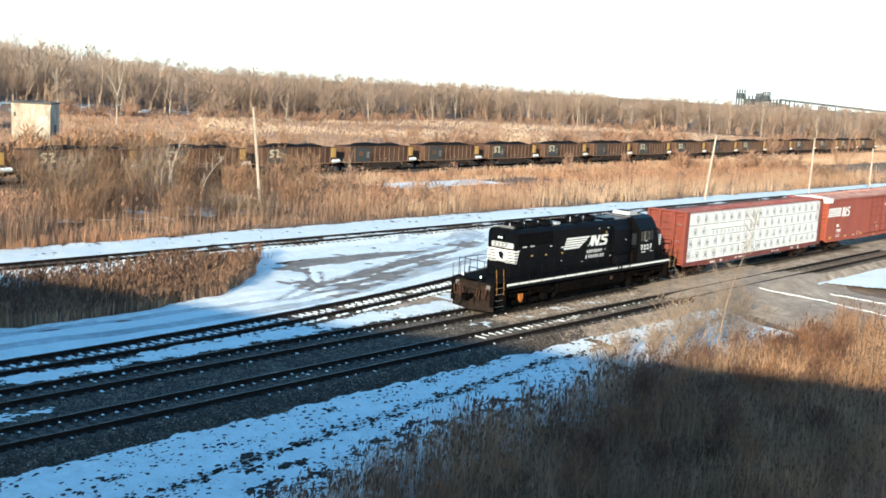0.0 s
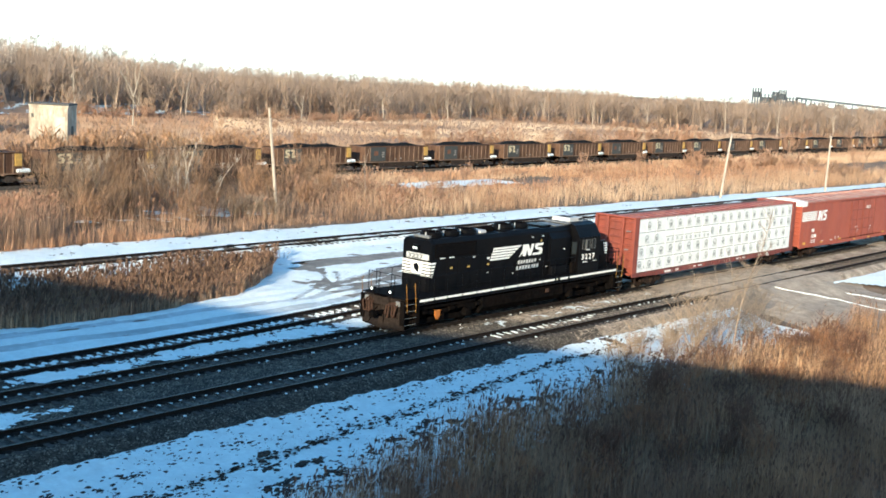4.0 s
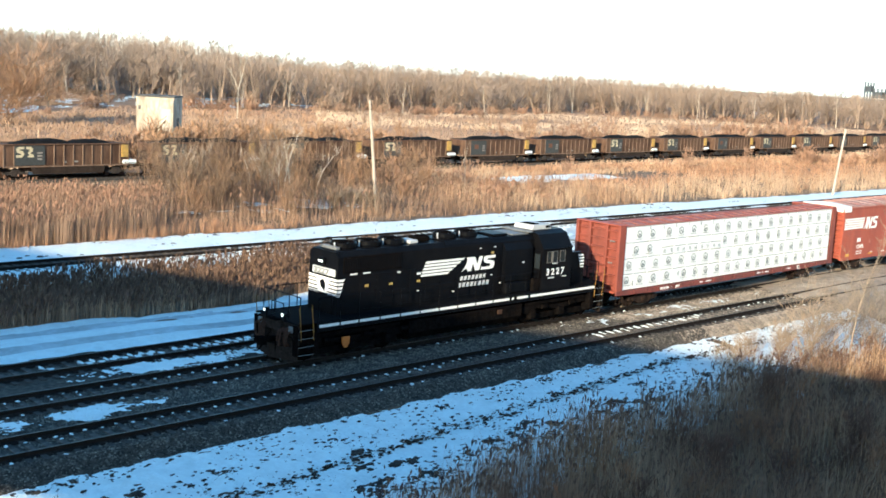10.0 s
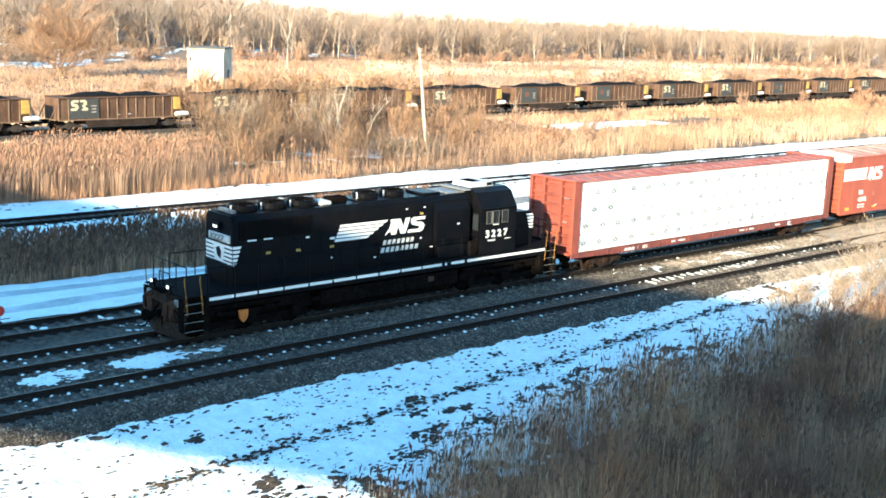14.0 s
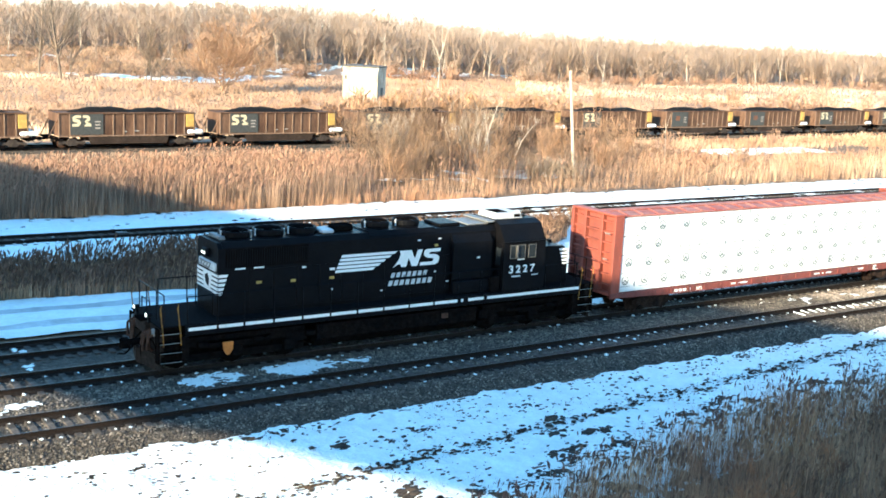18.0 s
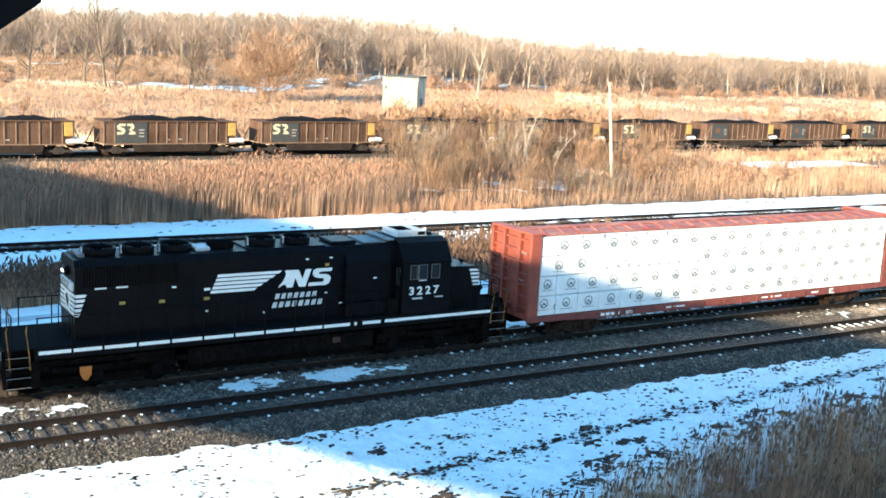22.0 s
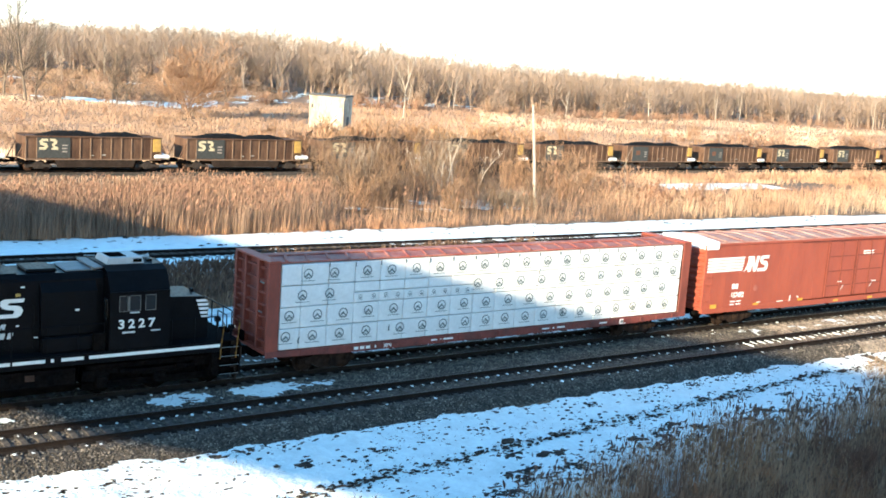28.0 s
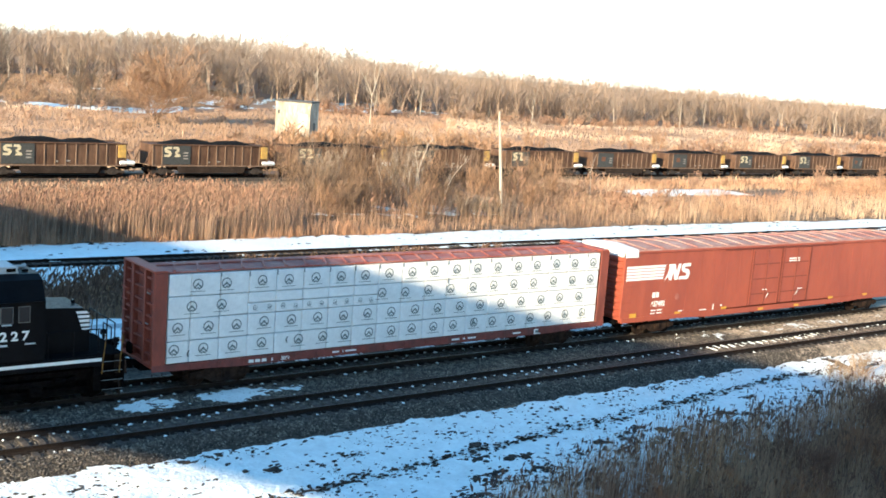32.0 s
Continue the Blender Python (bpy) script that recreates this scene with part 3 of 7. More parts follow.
road = sheet("yard_road", np.arange(44, 100, 0.8), np.arange(45, 62, 0.6), lambda x, y: ground_z(x, y) + 0.02,
             lambda x, y: abs(y - (50 + 0.32 * (x - 46) + 0.004 * (x - 46) ** 2)) < 4.2 and y < 59.5 and y > third_y(x) + 1.6, M["yardroad"])
tagged(road, "gravel yard road under the snow", "road", kind="structure")


def ballast_bed(name, y0, y1, x0, x1, top, foot_lo, foot_hi, label):
    """A bed of stones with sloping, uneven shoulders."""
    ys = [y0 - 0.9, y0 - 0.45, y0] + list(np.linspace(y0, y1, max(3, int((y1 - y0) / 0.35)))[1:-1]) + [y1, y1 + 0.45, y1 + 0.9]

    def height(x, y):
        z = float(np.interp(y, (y0 - 0.9, y0, y1, y1 + 0.9), (foot_lo, top, top, foot_hi)))
        return z + 0.035 * lump(x, y, 1.6) + 0.03 * lump(x, y, 4.0, 2)

    ob = sheet(name, np.arange(x0, x1, 0.35), ys, height, lambda x, y: True, M["ballast"])
    return tagged(ob, label, "ballast", kind="structure")


bed = ballast_bed("ballast_main", 31.55, 42.0, -30, 130, -0.205, -0.78, -0.5, "dark grey crushed-stone ballast under three tracks")
bed.data.materials.append(M["litdirt"])
# past about x 47 the bed is tan dirt with sunlit brightness painted in
for p in bed.data.polygons:
    if p.center.x + 5 * lump(p.center.x * 0.2, p.center.y, 0.4, 9) + 2 * lump(p.center.x, p.center.y, 1.2, 3) + 0.5 * (p.center.y - 37) > 47:
        p.material_index = 1
ballast_bed("ballast_far", 59.9, 62.9, -30, 330, -0.24, -0.5, -0.5, "grey ballast half buried in snow")

RAIL = [(-0.075, -0.18), (0.075, -0.18), (0.075, -0.165), (0.012, -0.14), (0.012, -0.045), (0.037, -0.035), (0.037, -0.006), (0.03, 0), (-0.03, 0), (-0.037, -0.006),
        (-0.037, -0.035), (-0.012, -0.045), (-0.012, -0.14), (-0.075, -0.165)]


def swept(line, outline):
    """A rail: an outline carried along a line of (x, y)."""
    g, n = Geo(), len(outline)
    vs, fs = [], []
    for i, (x, y, z) in enumerate(line):
        a, b = line[max(i - 1, 0)], line[min(i + 1, len(line) - 1)]
        t = Vector((b[0] - a[0], b[1] - a[1])).normalized()
        vs += [(x - t.y * p, y + t.x * p, z + q) for p, q in outline]
    for i in range(len(line) - 1):
        fs += [(i * n + k, i * n + (k + 1) % n, (i + 1) * n + (k + 1) % n, (i + 1) * n + k) for k in range(n)]
    fs += [tuple(range(n)), tuple(range((len(line) - 1) * n, len(line) * n))]
    return g.add(vs, fs)


def track(label, centre, x0, x1, z=0.0, step=0.52, ties=True, turn=0.0):
    tr = thing("railway_track", label, "track", kind="structure")
    xs = list(np.arange(x0, x1 + 0.1, 2.5))
    for side in (-0.7525, 0.7525):
        line = [(x, centre(x) + side, z) for x in xs]
        r = part("rail", swept(line, RAIL), M["rail"], tr)
        r.data.materials.append(M["railtop"])
        for p in r.data.polygons:
            if p.normal.z > 0.9 and p.center.z > z - 0.004:
                p.material_index = 1
        # dark strips along both sides of each rail, wider on the -y side
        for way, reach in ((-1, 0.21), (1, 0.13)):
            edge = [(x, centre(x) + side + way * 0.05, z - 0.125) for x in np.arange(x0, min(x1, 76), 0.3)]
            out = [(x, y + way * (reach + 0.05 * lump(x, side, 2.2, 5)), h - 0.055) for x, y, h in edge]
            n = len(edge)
            part("dark_strip", Geo().add(edge + out, [(k, k + 1, n + k + 1, n + k) for k in range(n - 1)]), M["railstrip"], tr, "dark strip of stones along the rail")
    if ties:
        me = Geo().box(-0.115, 0.115, -1.3, 1.3, -0.33, -0.155, 0.015).mesh("tie")
        x, k = x0 + 0.3, 0
        while x < x1:
            s = (centre(x + 0.5) - centre(x - 0.5))
            part("tie", me, M["tie"], tr, at=pose(x + rnd(-0.03, 0.03), centre(x), z + rnd(-0.012, 0.012), 0, 0, math.degrees(math.atan(s)) + rnd(-1, 1)))
            x += step
            k += 1
    return tr


track("main track with rusty rails and old wooden ties", lambda x: TRACK_N, -8, 98)
track("track that carries the moving train", lambda x: TRACK_L, -8, 98)
track("siding with dark rails curving away over snow", third_y, -2, 72)


def far_track(label, place, n, z, gap):
    """A track far off, its ties joined."""
    tr = thing("railway_track", label, "track", kind="structure")
    (ax, ay), (bx, by) = place
    for s in (-0.7525, 0.7525):
        d = Vector((bx - ax, by - ay)).normalized()
        part("rail", swept([(ax - d.y * s, ay + d.x * s, z), (bx - d.y * s, by + d.x * s, z)], RAIL), M["rail"], tr)
    g = Geo()
    L = math.hypot(bx - ax, by - ay)
    ang = math.atan2(by - ay, bx - ax)
    for k in range(int(L / gap)):
        m = pose(ax + d.x * k * gap, ay + d.y * k * gap, z, 0, 0, math.degrees(ang))
        b = Geo().box(-0.115, 0.115, -1.3, 1.3, -0.33, -0.16)
        g.add([tuple(m @ Vector(p)) for p in b.v], b.f)
    tagged(part("ties", g, M["tie"], tr), kind="stuff")
    return tr


far_track("rusty far track between snow banks", ((-20, TRACK_F), (330, TRACK_F - 1.5)), 2, 0.0, 0.55)
ce = COAL_A + Vector((math.cos(COAL_DIR), math.sin(COAL_DIR))) * 330
cs = COAL_A - Vector((math.cos(COAL_DIR), math.sin(COAL_DIR))) * 60
far_track("track under the standing coal train", ((cs.x, cs.y), (ce.x, ce.y)), 2, COAL_Z, 0.6)

# snow left lying on the ties and in heaps between the tracks
g = Geo()
random.seed(5)


def dab(g, x, y, z, rx, ry, h):
    n = 7
    a0 = rnd(0, 6)
    ring = [(x + rx * math.cos(a0 + 6.283 * i / n) * rnd(0.7, 1.2), y + ry * math.sin(a0 + 6.283 * i / n) * rnd(0.7, 1.2), z - 0.02) for i in range(n)]
    mid = [(x + 0.55 * (p[0] - x), y + 0.55 * (p[1] - y), z + h * rnd(0.6, 1)) for p in ring]
    g.add(ring + mid + [(x, y, z + h)], [(i, (i + 1) % n, n + (i + 1) % n, n + i) for i in range(n)] + [(n + i, n + (i + 1) % n, 2 * n) for i in range(n)])


for cy, x0, x1 in ((TRACK_N, -2, 62), (TRACK_L, -2, 75)):
    x = -8 + 0.3
    while x < x1:
        if x > x0:
            for off, chance in ((0.5, 0.93), (-1.08, 0.35), (0.1, 0.1), (1.0, 0.12)):
                if rnd(0, 1) < chance:
                    dab(g, x + rnd(-0.05, 0.05), cy + off + rnd(-0.1, 0.1), -0.16, rnd(0.055, 0.11), rnd(0.05, 0.14), rnd(0.015, 0.035))
        x += 0.52
for k in range(17):
    if rnd(0, 1) < 0.75:
        dab(g, 42.2 + 0.52 * k, TRACK_N + rnd(0.1, 0.4), -0.16, rnd(0.07, 0.11), rnd(0.15, 0.4), 0.035)
for k in range(150):
    if rnd(0, 1) < 0.8:
        dab(g, -4 + 0.55 * k + rnd(-0.06, 0.06), TRACK_F - 1.05 + rnd(-0.12, 0.12) - 0.0043 * (-4 + 0.55 * k), -0.17, rnd(0.08, 0.14), rnd(0.1, 0.22), 0.05)
x = -1.7
while x < 60:
    cy = third_y(x)
    snowy = 0.95 if x > 20 or x < 8 else 0.1
    if rnd(0, 1) < snowy:
        dab(g, x + rnd(-0.04, 0.04), cy + rnd(0.15, 0.25), -0.16, rnd(0.1, 0.15), rnd(0.26, 0.36), rnd(0.04, 0.06))
        dab(g, x + 0.26 + rnd(-0.05, 0.05), cy + rnd(-0.02, 0.12), -0.19, rnd(0.22, 0.3), rnd(0.12, 0.2), rnd(0.04, 0.06))
    if rnd(0, 1) < 0.9 * snowy * (x > 27):
        dab(g, x, cy - 1.1 + rnd(-0.06, 0.06), -0.17, rnd(0.26, 0.36), rnd(0.1, 0.17), 0.06)
    x += 0.52
tagged(part("snow_dabs", g, M["snow"]), "small lumps of old snow on the ties", "snow", kind="stuff")


def heap(x0, x1, y0, y1, cut, seed):
    return sheet("snow_patch", np.arange(x0, x1, 0.075), np.arange(y0, y1, 0.07),
                 lambda x, y: -0.15 + 0.08 * max(0, lump(x, y, 0.9, seed)) + 0.02 * lump(x, y, 4, seed),
                 lambda x, y: 0.8 * lump(x, y, 0.55, seed) + 0.6 * lump(x, y, 1.9, seed + 1) + 0.5 * lump(x, y, 5.5, seed + 2) > cut + 1.0 * abs(2 * (y - y0) / (y1 - y0) - 1) ** 2 + 0.7 * abs(2 * (x - x0) / (x1 - x0) - 1) ** 3, M["snow"])


for x0, x1, y0, y1, cut, seed in ((16.0, 20.6, 34.2, 36.0, -0.35, 11), (13.0, 16.2, 34.2, 36.0, -0.25, 17), (2, 9, 34.2, 36.1, -0.05, 23), (18.5, 27, 38.1, 40.1, -0.35, 31),
                                  (26, 40, 38.2, 40.3, -0.6, 37), (38, 50, 38.3, 40.6, -0.7, 41), (48, 60, 38.8, 42.3, -0.75, 59), (40, 60, 34.3, 35.9, -0.02, 43), (60, 80, 34.2, 36, 0.05, 47), (-6, 9.5, 38.1, 40.0, -0.4, 53)):
    tagged(heap(x0, x1, y0, y1, cut, seed), "thin patch of old snow on the ballast", "snow", kind="structure")

# loose stones on the beds and their shoulders
sr = np.random.default_rng(4)


def stones(x0, x1, y0, y1, n, height):
    p = np.column_stack([sr.uniform(x0, x1, n), sr.uniform(y0, y1, n)])
    c = np.column_stack([p, height(p[:, 1])])
    r = sr.uniform(0.02, 0.055, n)
    a = sr.uniform(0, 6.283, n)
    vs = []
    for k in range(4):
        b = a + k * 1.571 + sr.uniform(-0.4, 0.4, n)
        vs.append(c + np.column_stack([np.cos(b) * r, np.sin(b) * r, sr.uniform(-0.01, 0.01, n)]))
    vs += [c + np.column_stack([sr.uniform(-0.3, 0.3, n) * r, sr.uniform(-0.3, 0.3, n) * r, r * sr.uniform(0.7, 1.1, n)])]
    k = np.arange(n)[:, None] * 5
    fs = np.concatenate([k + np.array([[i, (i + 1) % 4, 4]]) for i in range(4)], 1).reshape(-1, 3)
    return np.stack(vs, 1).reshape(-1, 3), fs


beds = {}
for x0, x1, y0, y1, n, hgt in ((4, 46, 30.7, 31.6, 9000, lambda y: np.interp(y, (30.65, 31.55), (-0.74, -0.16))), (4, 46, 34.1, 36.0, 16000, lambda y: -0.16 + 0 * y), (46, 80, 30.7, 31.6, 7000, lambda y: np.interp(y, (30.65, 31.55), (-0.74, -0.16))),
                               (46, 80, 34.1, 36.0, 13000, lambda y: -0.16 + 0 * y), (4, 60, 32.4, 33.6, 7000, lambda y: -0.17 + 0 * y), (4, 60, 36.5, 37.7, 6000, lambda y: -0.17 + 0 * y), (46, 85, 36.4, 42, 12000, lambda y: -0.16 + 0 * y), (46, 80, 32.3, 33.7, 7000, lambda y: -0.17 + 0 * y), (4, 46, 31.5, 32.2, 4000, lambda y: -0.16 + 0 * y)):
    vs, fs = stones(x0, x1, y0, y1, n, lambda y, f=hgt: f(y) - 0.03)
    V, F = beds.setdefault(x0 > 40, ([], []))
    F.append(fs + sum(len(v) for v in V))
    V.append(vs)
for far_end, (V, F) in beds.items():
    name = "sunlit_dusty_stones" if far_end else "loose_stones"
    me = raw_mesh(name, np.concatenate(V), np.concatenate(F))
    me.materials.append(M["litstone"] if far_end else M["stone"])
    tagged(new(name, me), "tan dusty stones near the crossing, lightened as if sunlit" if far_end else "loose grey crushed stones on the ballast", "ballast", kind="stuff")

# gravel crossing road at the right of the reeds
def on_crossing(x, y):
    return abs(x - (70.0 + 0.15 * (31 - y))) < 8.6 + 1.6 * lump(x * 0.3, y, 0.4) + 1.0 * lump(x, y, 1.3, 3) + 0.5 * lump(x, y, 3.0, 5)


def crossing_z(y):
    return float(np.interp(y, (4, 12, 20, 26, 28.5, 30.6, 31.6, 42.2, 43, 47), (-1.45, -1.38, -1.18, -0.82, -0.64, -0.3, -0.05, -0.05, -0.35, -0.4)))


cross = sheet("crossing_road", np.arange(56, 88, 0.28), np.arange(6, 47, 0.28), lambda x, y: crossing_z(y) + 0.04 * lump(x, y, 1.1) - 0.06 * max(0.0, abs(x - (70.0 + 0.15 * (31 - y))) - 4.6) * (y < 31) - 0.02 * max(0.0, abs(x - 70.0) - 4.6) * (y >= 31),
              on_crossing, M["gravel"])
tagged(cross, "brown gravel road crossing the tracks", "road", kind="structure")
rows = Geo()
for line in (((68.8, 31.4), (71.3, 28.3), (71.4, 23.2)), ((74.0, 28.7), (74.7, 27.0), (75.2, 25.2))):
    n, pts = 40, []
    for k in range(n + 1):
        y = line[0][1] + (line[2][1] - line[0][1]) * k / n
        x = float(np.interp(-y, [-p[1] for p in line], [p[0] for p in line])) + 0.08 * lump(7, y, 0.9, 6)
        w = (0.075 + 0.09 * lump(x, y, 1.6, 4)) * min(1.0, 6 * k / n, 6 * (n - k) / n) + 0.02
        z = crossing_z(y) - 0.01 + 0.04 * lump(x, y, 1.1)
        pts += [(x - w, y, z), (x - 0.3 * w, y, z + 0.05), (x + 0.4 * w, y, z + 0.045), (x + w, y, z)]
    rows.add(pts, [(4 * k + i, 4 * k + i + 1, 4 * k + i + 5, 4 * k + i + 4) for k in range(n) for i in range(3)])
tagged(part("snow_ridge", rows, M["snow"]), "thin ridges of snow along the gravel road", "snow", kind="stuff")
tagged(sheet("snow_corner", np.arange(73, 110, 0.4), np.arange(24, 31.2, 0.3), lambda x, y: ground_z(x, y) + 0.12 + 0.06 * lump(x, y, 0.6),
             lambda x, y: lump(x, y, 0.3, 2) + 0.4 * lump(x, y, 1.1) > -0.7 and y > np.interp(x, (77.4, 80.8, 90, 110), (30.2, 27.4, 26.2, 26.5)) + 0.3 * lump(x, y, 0.9, 8) and y < 30.7, M["snow"]), "snow bank beside the gravel crossing", "snow", kind="structure")

# ---- the road overpass on which the camera stands; its shadow lies over the tracks ----
bridge = thing("overpass", "concrete road overpass with solid parapets", "bridge", at=pose(-1.0, -0.6, 0, 0, 0, 26.1))
g = Geo().box(-9.0, 0.0, -70, 150, 9.6, 10.35, 0.03)
part("deck", g, M["concrete"], bridge)
part("carriageway", Geo().box(-8.3, -0.7, -69, 149, 10.354, 10.42), M["asphalt"], bridge)
for x in (-9.0, -0.35):
    part("parapet", Geo().box(x, x + 0.35, -70, 150, 10.354, 11.4, 0.03), M["concrete"], bridge)
# unseen wall added above the parapet, its heights chosen to shape the shadow
part("shadow_wall", Geo().prism([(-70, 11.404), (150, 11.404), (150, 22.0), (22, 17.5), (-70, 17.5)], "x", -8.9, -8.78), M["concrete"], bridge)
for y in (-60, -30, -12, 52, 80, 110, 140):
    part("pier", Geo().box(-7.5, -1.5, y - 0.6, y + 0.6, -2.5, 9.596, 0.08), M["concrete"], bridge)

# a lamp post beside the overpass, whose head hangs into the corner of the view
post = thing("lamp_post", "dark steel lamp post with a drooping head", "lamp post", at=pose(1.0, 13.2, -1.5))
part("column", Geo().rod((0, 0, -0.3), (0, 0, 12.4), 0.1, 0.07, 10), M["grime"], post)
part("arm", Geo().pipe([(0, 0, 12.36), (0.2, -0.2, 12.75), (0.5, -0.23, 12.98)], 0.05, 8), M["grime"], post)
part("lamp_head", Geo().prism([(0.42, 12.78), (1.31, 13.39), (1.68, 13.66), (1.7, 13.76), (1.62, 13.84), (1.5, 13.84), (0.4, 13.1)], "y", -0.4, -0.08), M["black"], post, "black drooping lamp head")


# ---- the moving train ----
WHEELSETS = []


def wheelset(parent, x, radius, material=None):
    """An axle with two flanged wheels, lying across the track, that rolls."""
    g = Geo()
    g.rod((0, -1.0, 0), (0, 1.0, 0), 0.085, n=8)
    for s in (-1, 1):
        g.lathe((0, s * 0.753, 0), "y", [(s * -0.075, radius * 0.55), (s * -0.075, radius + 0.028), (s * -0.045, radius + 0.028), (s * -0.04, radius), (s * 0.06, radius - 0.006),
                                         (s * 0.065, radius * 0.86), (s * 0.03, radius * 0.82), (s * 0.02, radius * 0.35), (s * 0.08, radius * 0.3)], n=20)
    ob = part("wheelset", g, material or M["rust"], parent, at=pose(x, 0, radius))
    WHEELSETS.append((ob, (x, 0, radius), radius))
    return ob


def freight_bogie(car, x):
    b = part("bogie", Geo().box(-0.22, 0.22, -1.05, 1.05, 0.42, 0.74, 0.03), M["grime"], car, "rust-brown freight bogie", at=pose(x, 0, 0))
    for s in (-1.02, 1.02):
        g = Geo().prism([(-1.2, 0.36), (-1.2, 0.58), (-0.75, 0.62), (-0.32, 0.82), (0.32, 0.82), (0.75, 0.62), (1.2, 0.58), (1.2, 0.36), (0.7, 0.36), (0.35, 0.16), (-0.35, 0.16), (-0.7, 0.36)],
                        "y", s - 0.09, s + 0.09)
        for k in (-0.14, 0.0, 0.14):
            g.rod((k, s + (0.1 if s > 0 else -0.1), 0.3), (k, s + (0.1 if s > 0 else -0.1), 0.56), 0.05)
        for k in (-0.88, 0.88):
            g.lathe((k, s, 0.45), "y", [(-0.14, 0.13), (0.14, 0.13)] if s > 0 else [(0.14, 0.13), (-0.14, 0.13)], 10)
        part("side_frame", g, M["bogie"], b)
    for k in (-0.88, 0.88):
        wheelset(b, k, 0.42, M["bogie"])
    return b


def coupler(parent, x, way):
    g = Geo().box(min(x, x + way * 0.75), max(x, x + way * 0.75), -0.09, 0.09, 0.78, 0.98, 0.02)
    g.prism([(x + way * 0.7, -0.2), (x + way * 1.0, -0.2), (x + way * 1.02, 0.02), (x + way * 0.9, 0.16), (x + way * 0.7, 0.2)], "z", 0.72, 1.02)
    g.pipe([(x + way * 0.3, 0.45, 0.7), (x + way * 0.7, 0.42, 0.35), (x + way * 0.98, 0.3, 0.42)], 0.03)
    return part("coupler", g, M["grime"], parent)


def hand_rail(parent, pts, posts, material, r=0.022, name="handrail"):
    g = Geo().pipe(pts, r)
    for p, q in posts:
        g.rod(p, q, r)
    return part(name, g, material, parent)


EMBLEM = ([(0.0, 0.0), (0.1, 0.19), (0.145, 0.19), (0.17, 0.0), (0.27, 0.0), (0.32, 0.53), (0.39, 0.0), (0.505, 0.0), (0.61, 1.0), (0.505, 1.0), (0.45, 0.46), (0.375, 1.0), (0.13, 1.0), (0.15, 0.78), (0.105, 0.42)],
          [(0.555, 0.0), (0.88, 0.0), (0.945, 0.12), (0.975, 0.38), (0.945, 0.56), (0.88, 0.64), (0.76, 0.67), (0.75, 0.75), (0.78, 0.8), (0.98, 0.8), (1.0, 1.0), (0.70, 1.0), (0.645, 0.9), (0.635, 0.67), (0.67, 0.52), (0.74, 0.44), (0.83, 0.41), (0.85, 0.31), (0.82, 0.2), (0.57, 0.2)])


def emblem(parent, name, x, z, w, h, y0, y1):
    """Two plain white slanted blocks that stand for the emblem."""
    for outline in EMBLEM:
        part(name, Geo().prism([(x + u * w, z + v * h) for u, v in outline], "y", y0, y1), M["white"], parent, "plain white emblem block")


# -- the black six-axle locomotive --
loco = thing("locomotive", "black six-axle diesel road locomotive with white sill stripe", "locomotive")
POSTS = [-8.46, -7.38, -6.4] + [-6.4 + 1.12 * k for k in range(1, 9)]
part("underframe", Geo().box(-9.22, 9.22, -1.18, 1.18, 1.18, 1.62, 0.03).box(-0.9, 0.9, -0.6, 0.6, 0.9, 1.2), M["grime"], loco)
for s in (-1, 1):
    part("side_sill", Geo().box(-8.55, 8.7, min(s * 1.5, s * 1.3), max(s * 1.5, s * 1.3), 1.3, 1.66, 0.012), M["black"], loco)
    for a, b in list(zip(POSTS, POSTS[1:])) + [(2.66, 2.84), (3.0, 3.82), (3.92, 8.72)]:
        part("sill_stripe", Geo().box(a + 0.03, b - 0.05, s * 1.503 - 0.006, s * 1.503 + 0.006, 1.47, 1.585), M["white"], loco, "white reflective sill stripe")
part("walkway", Geo().box(-9.44, 9.44, -1.49, 1.49, 1.664, 1.705, 0.01), M["deck"], loco, "black tread-plate walkway")

# long hood
FIN = Geo().box(0, 0.03, -0.008, 0.008, 0, 0.58).mesh("intake_fin")
hood = Geo().prism([(-0.95, 1.71), (0.95, 1.71), (0.95, 4.12), (0.8, 4.33), (-0.8, 4.33), (-0.95, 4.12)], "x", -7.02, 4.6)
hood.prism([(-0.95, 1.71), (0.95, 1.71), (0.95, 4.1), (0.78, 4.3), (-0.78, 4.3), (-0.95, 4.1)], "x", -7.18, -7.018)
long_hood = part("long_hood", hood, M["black"], loco)
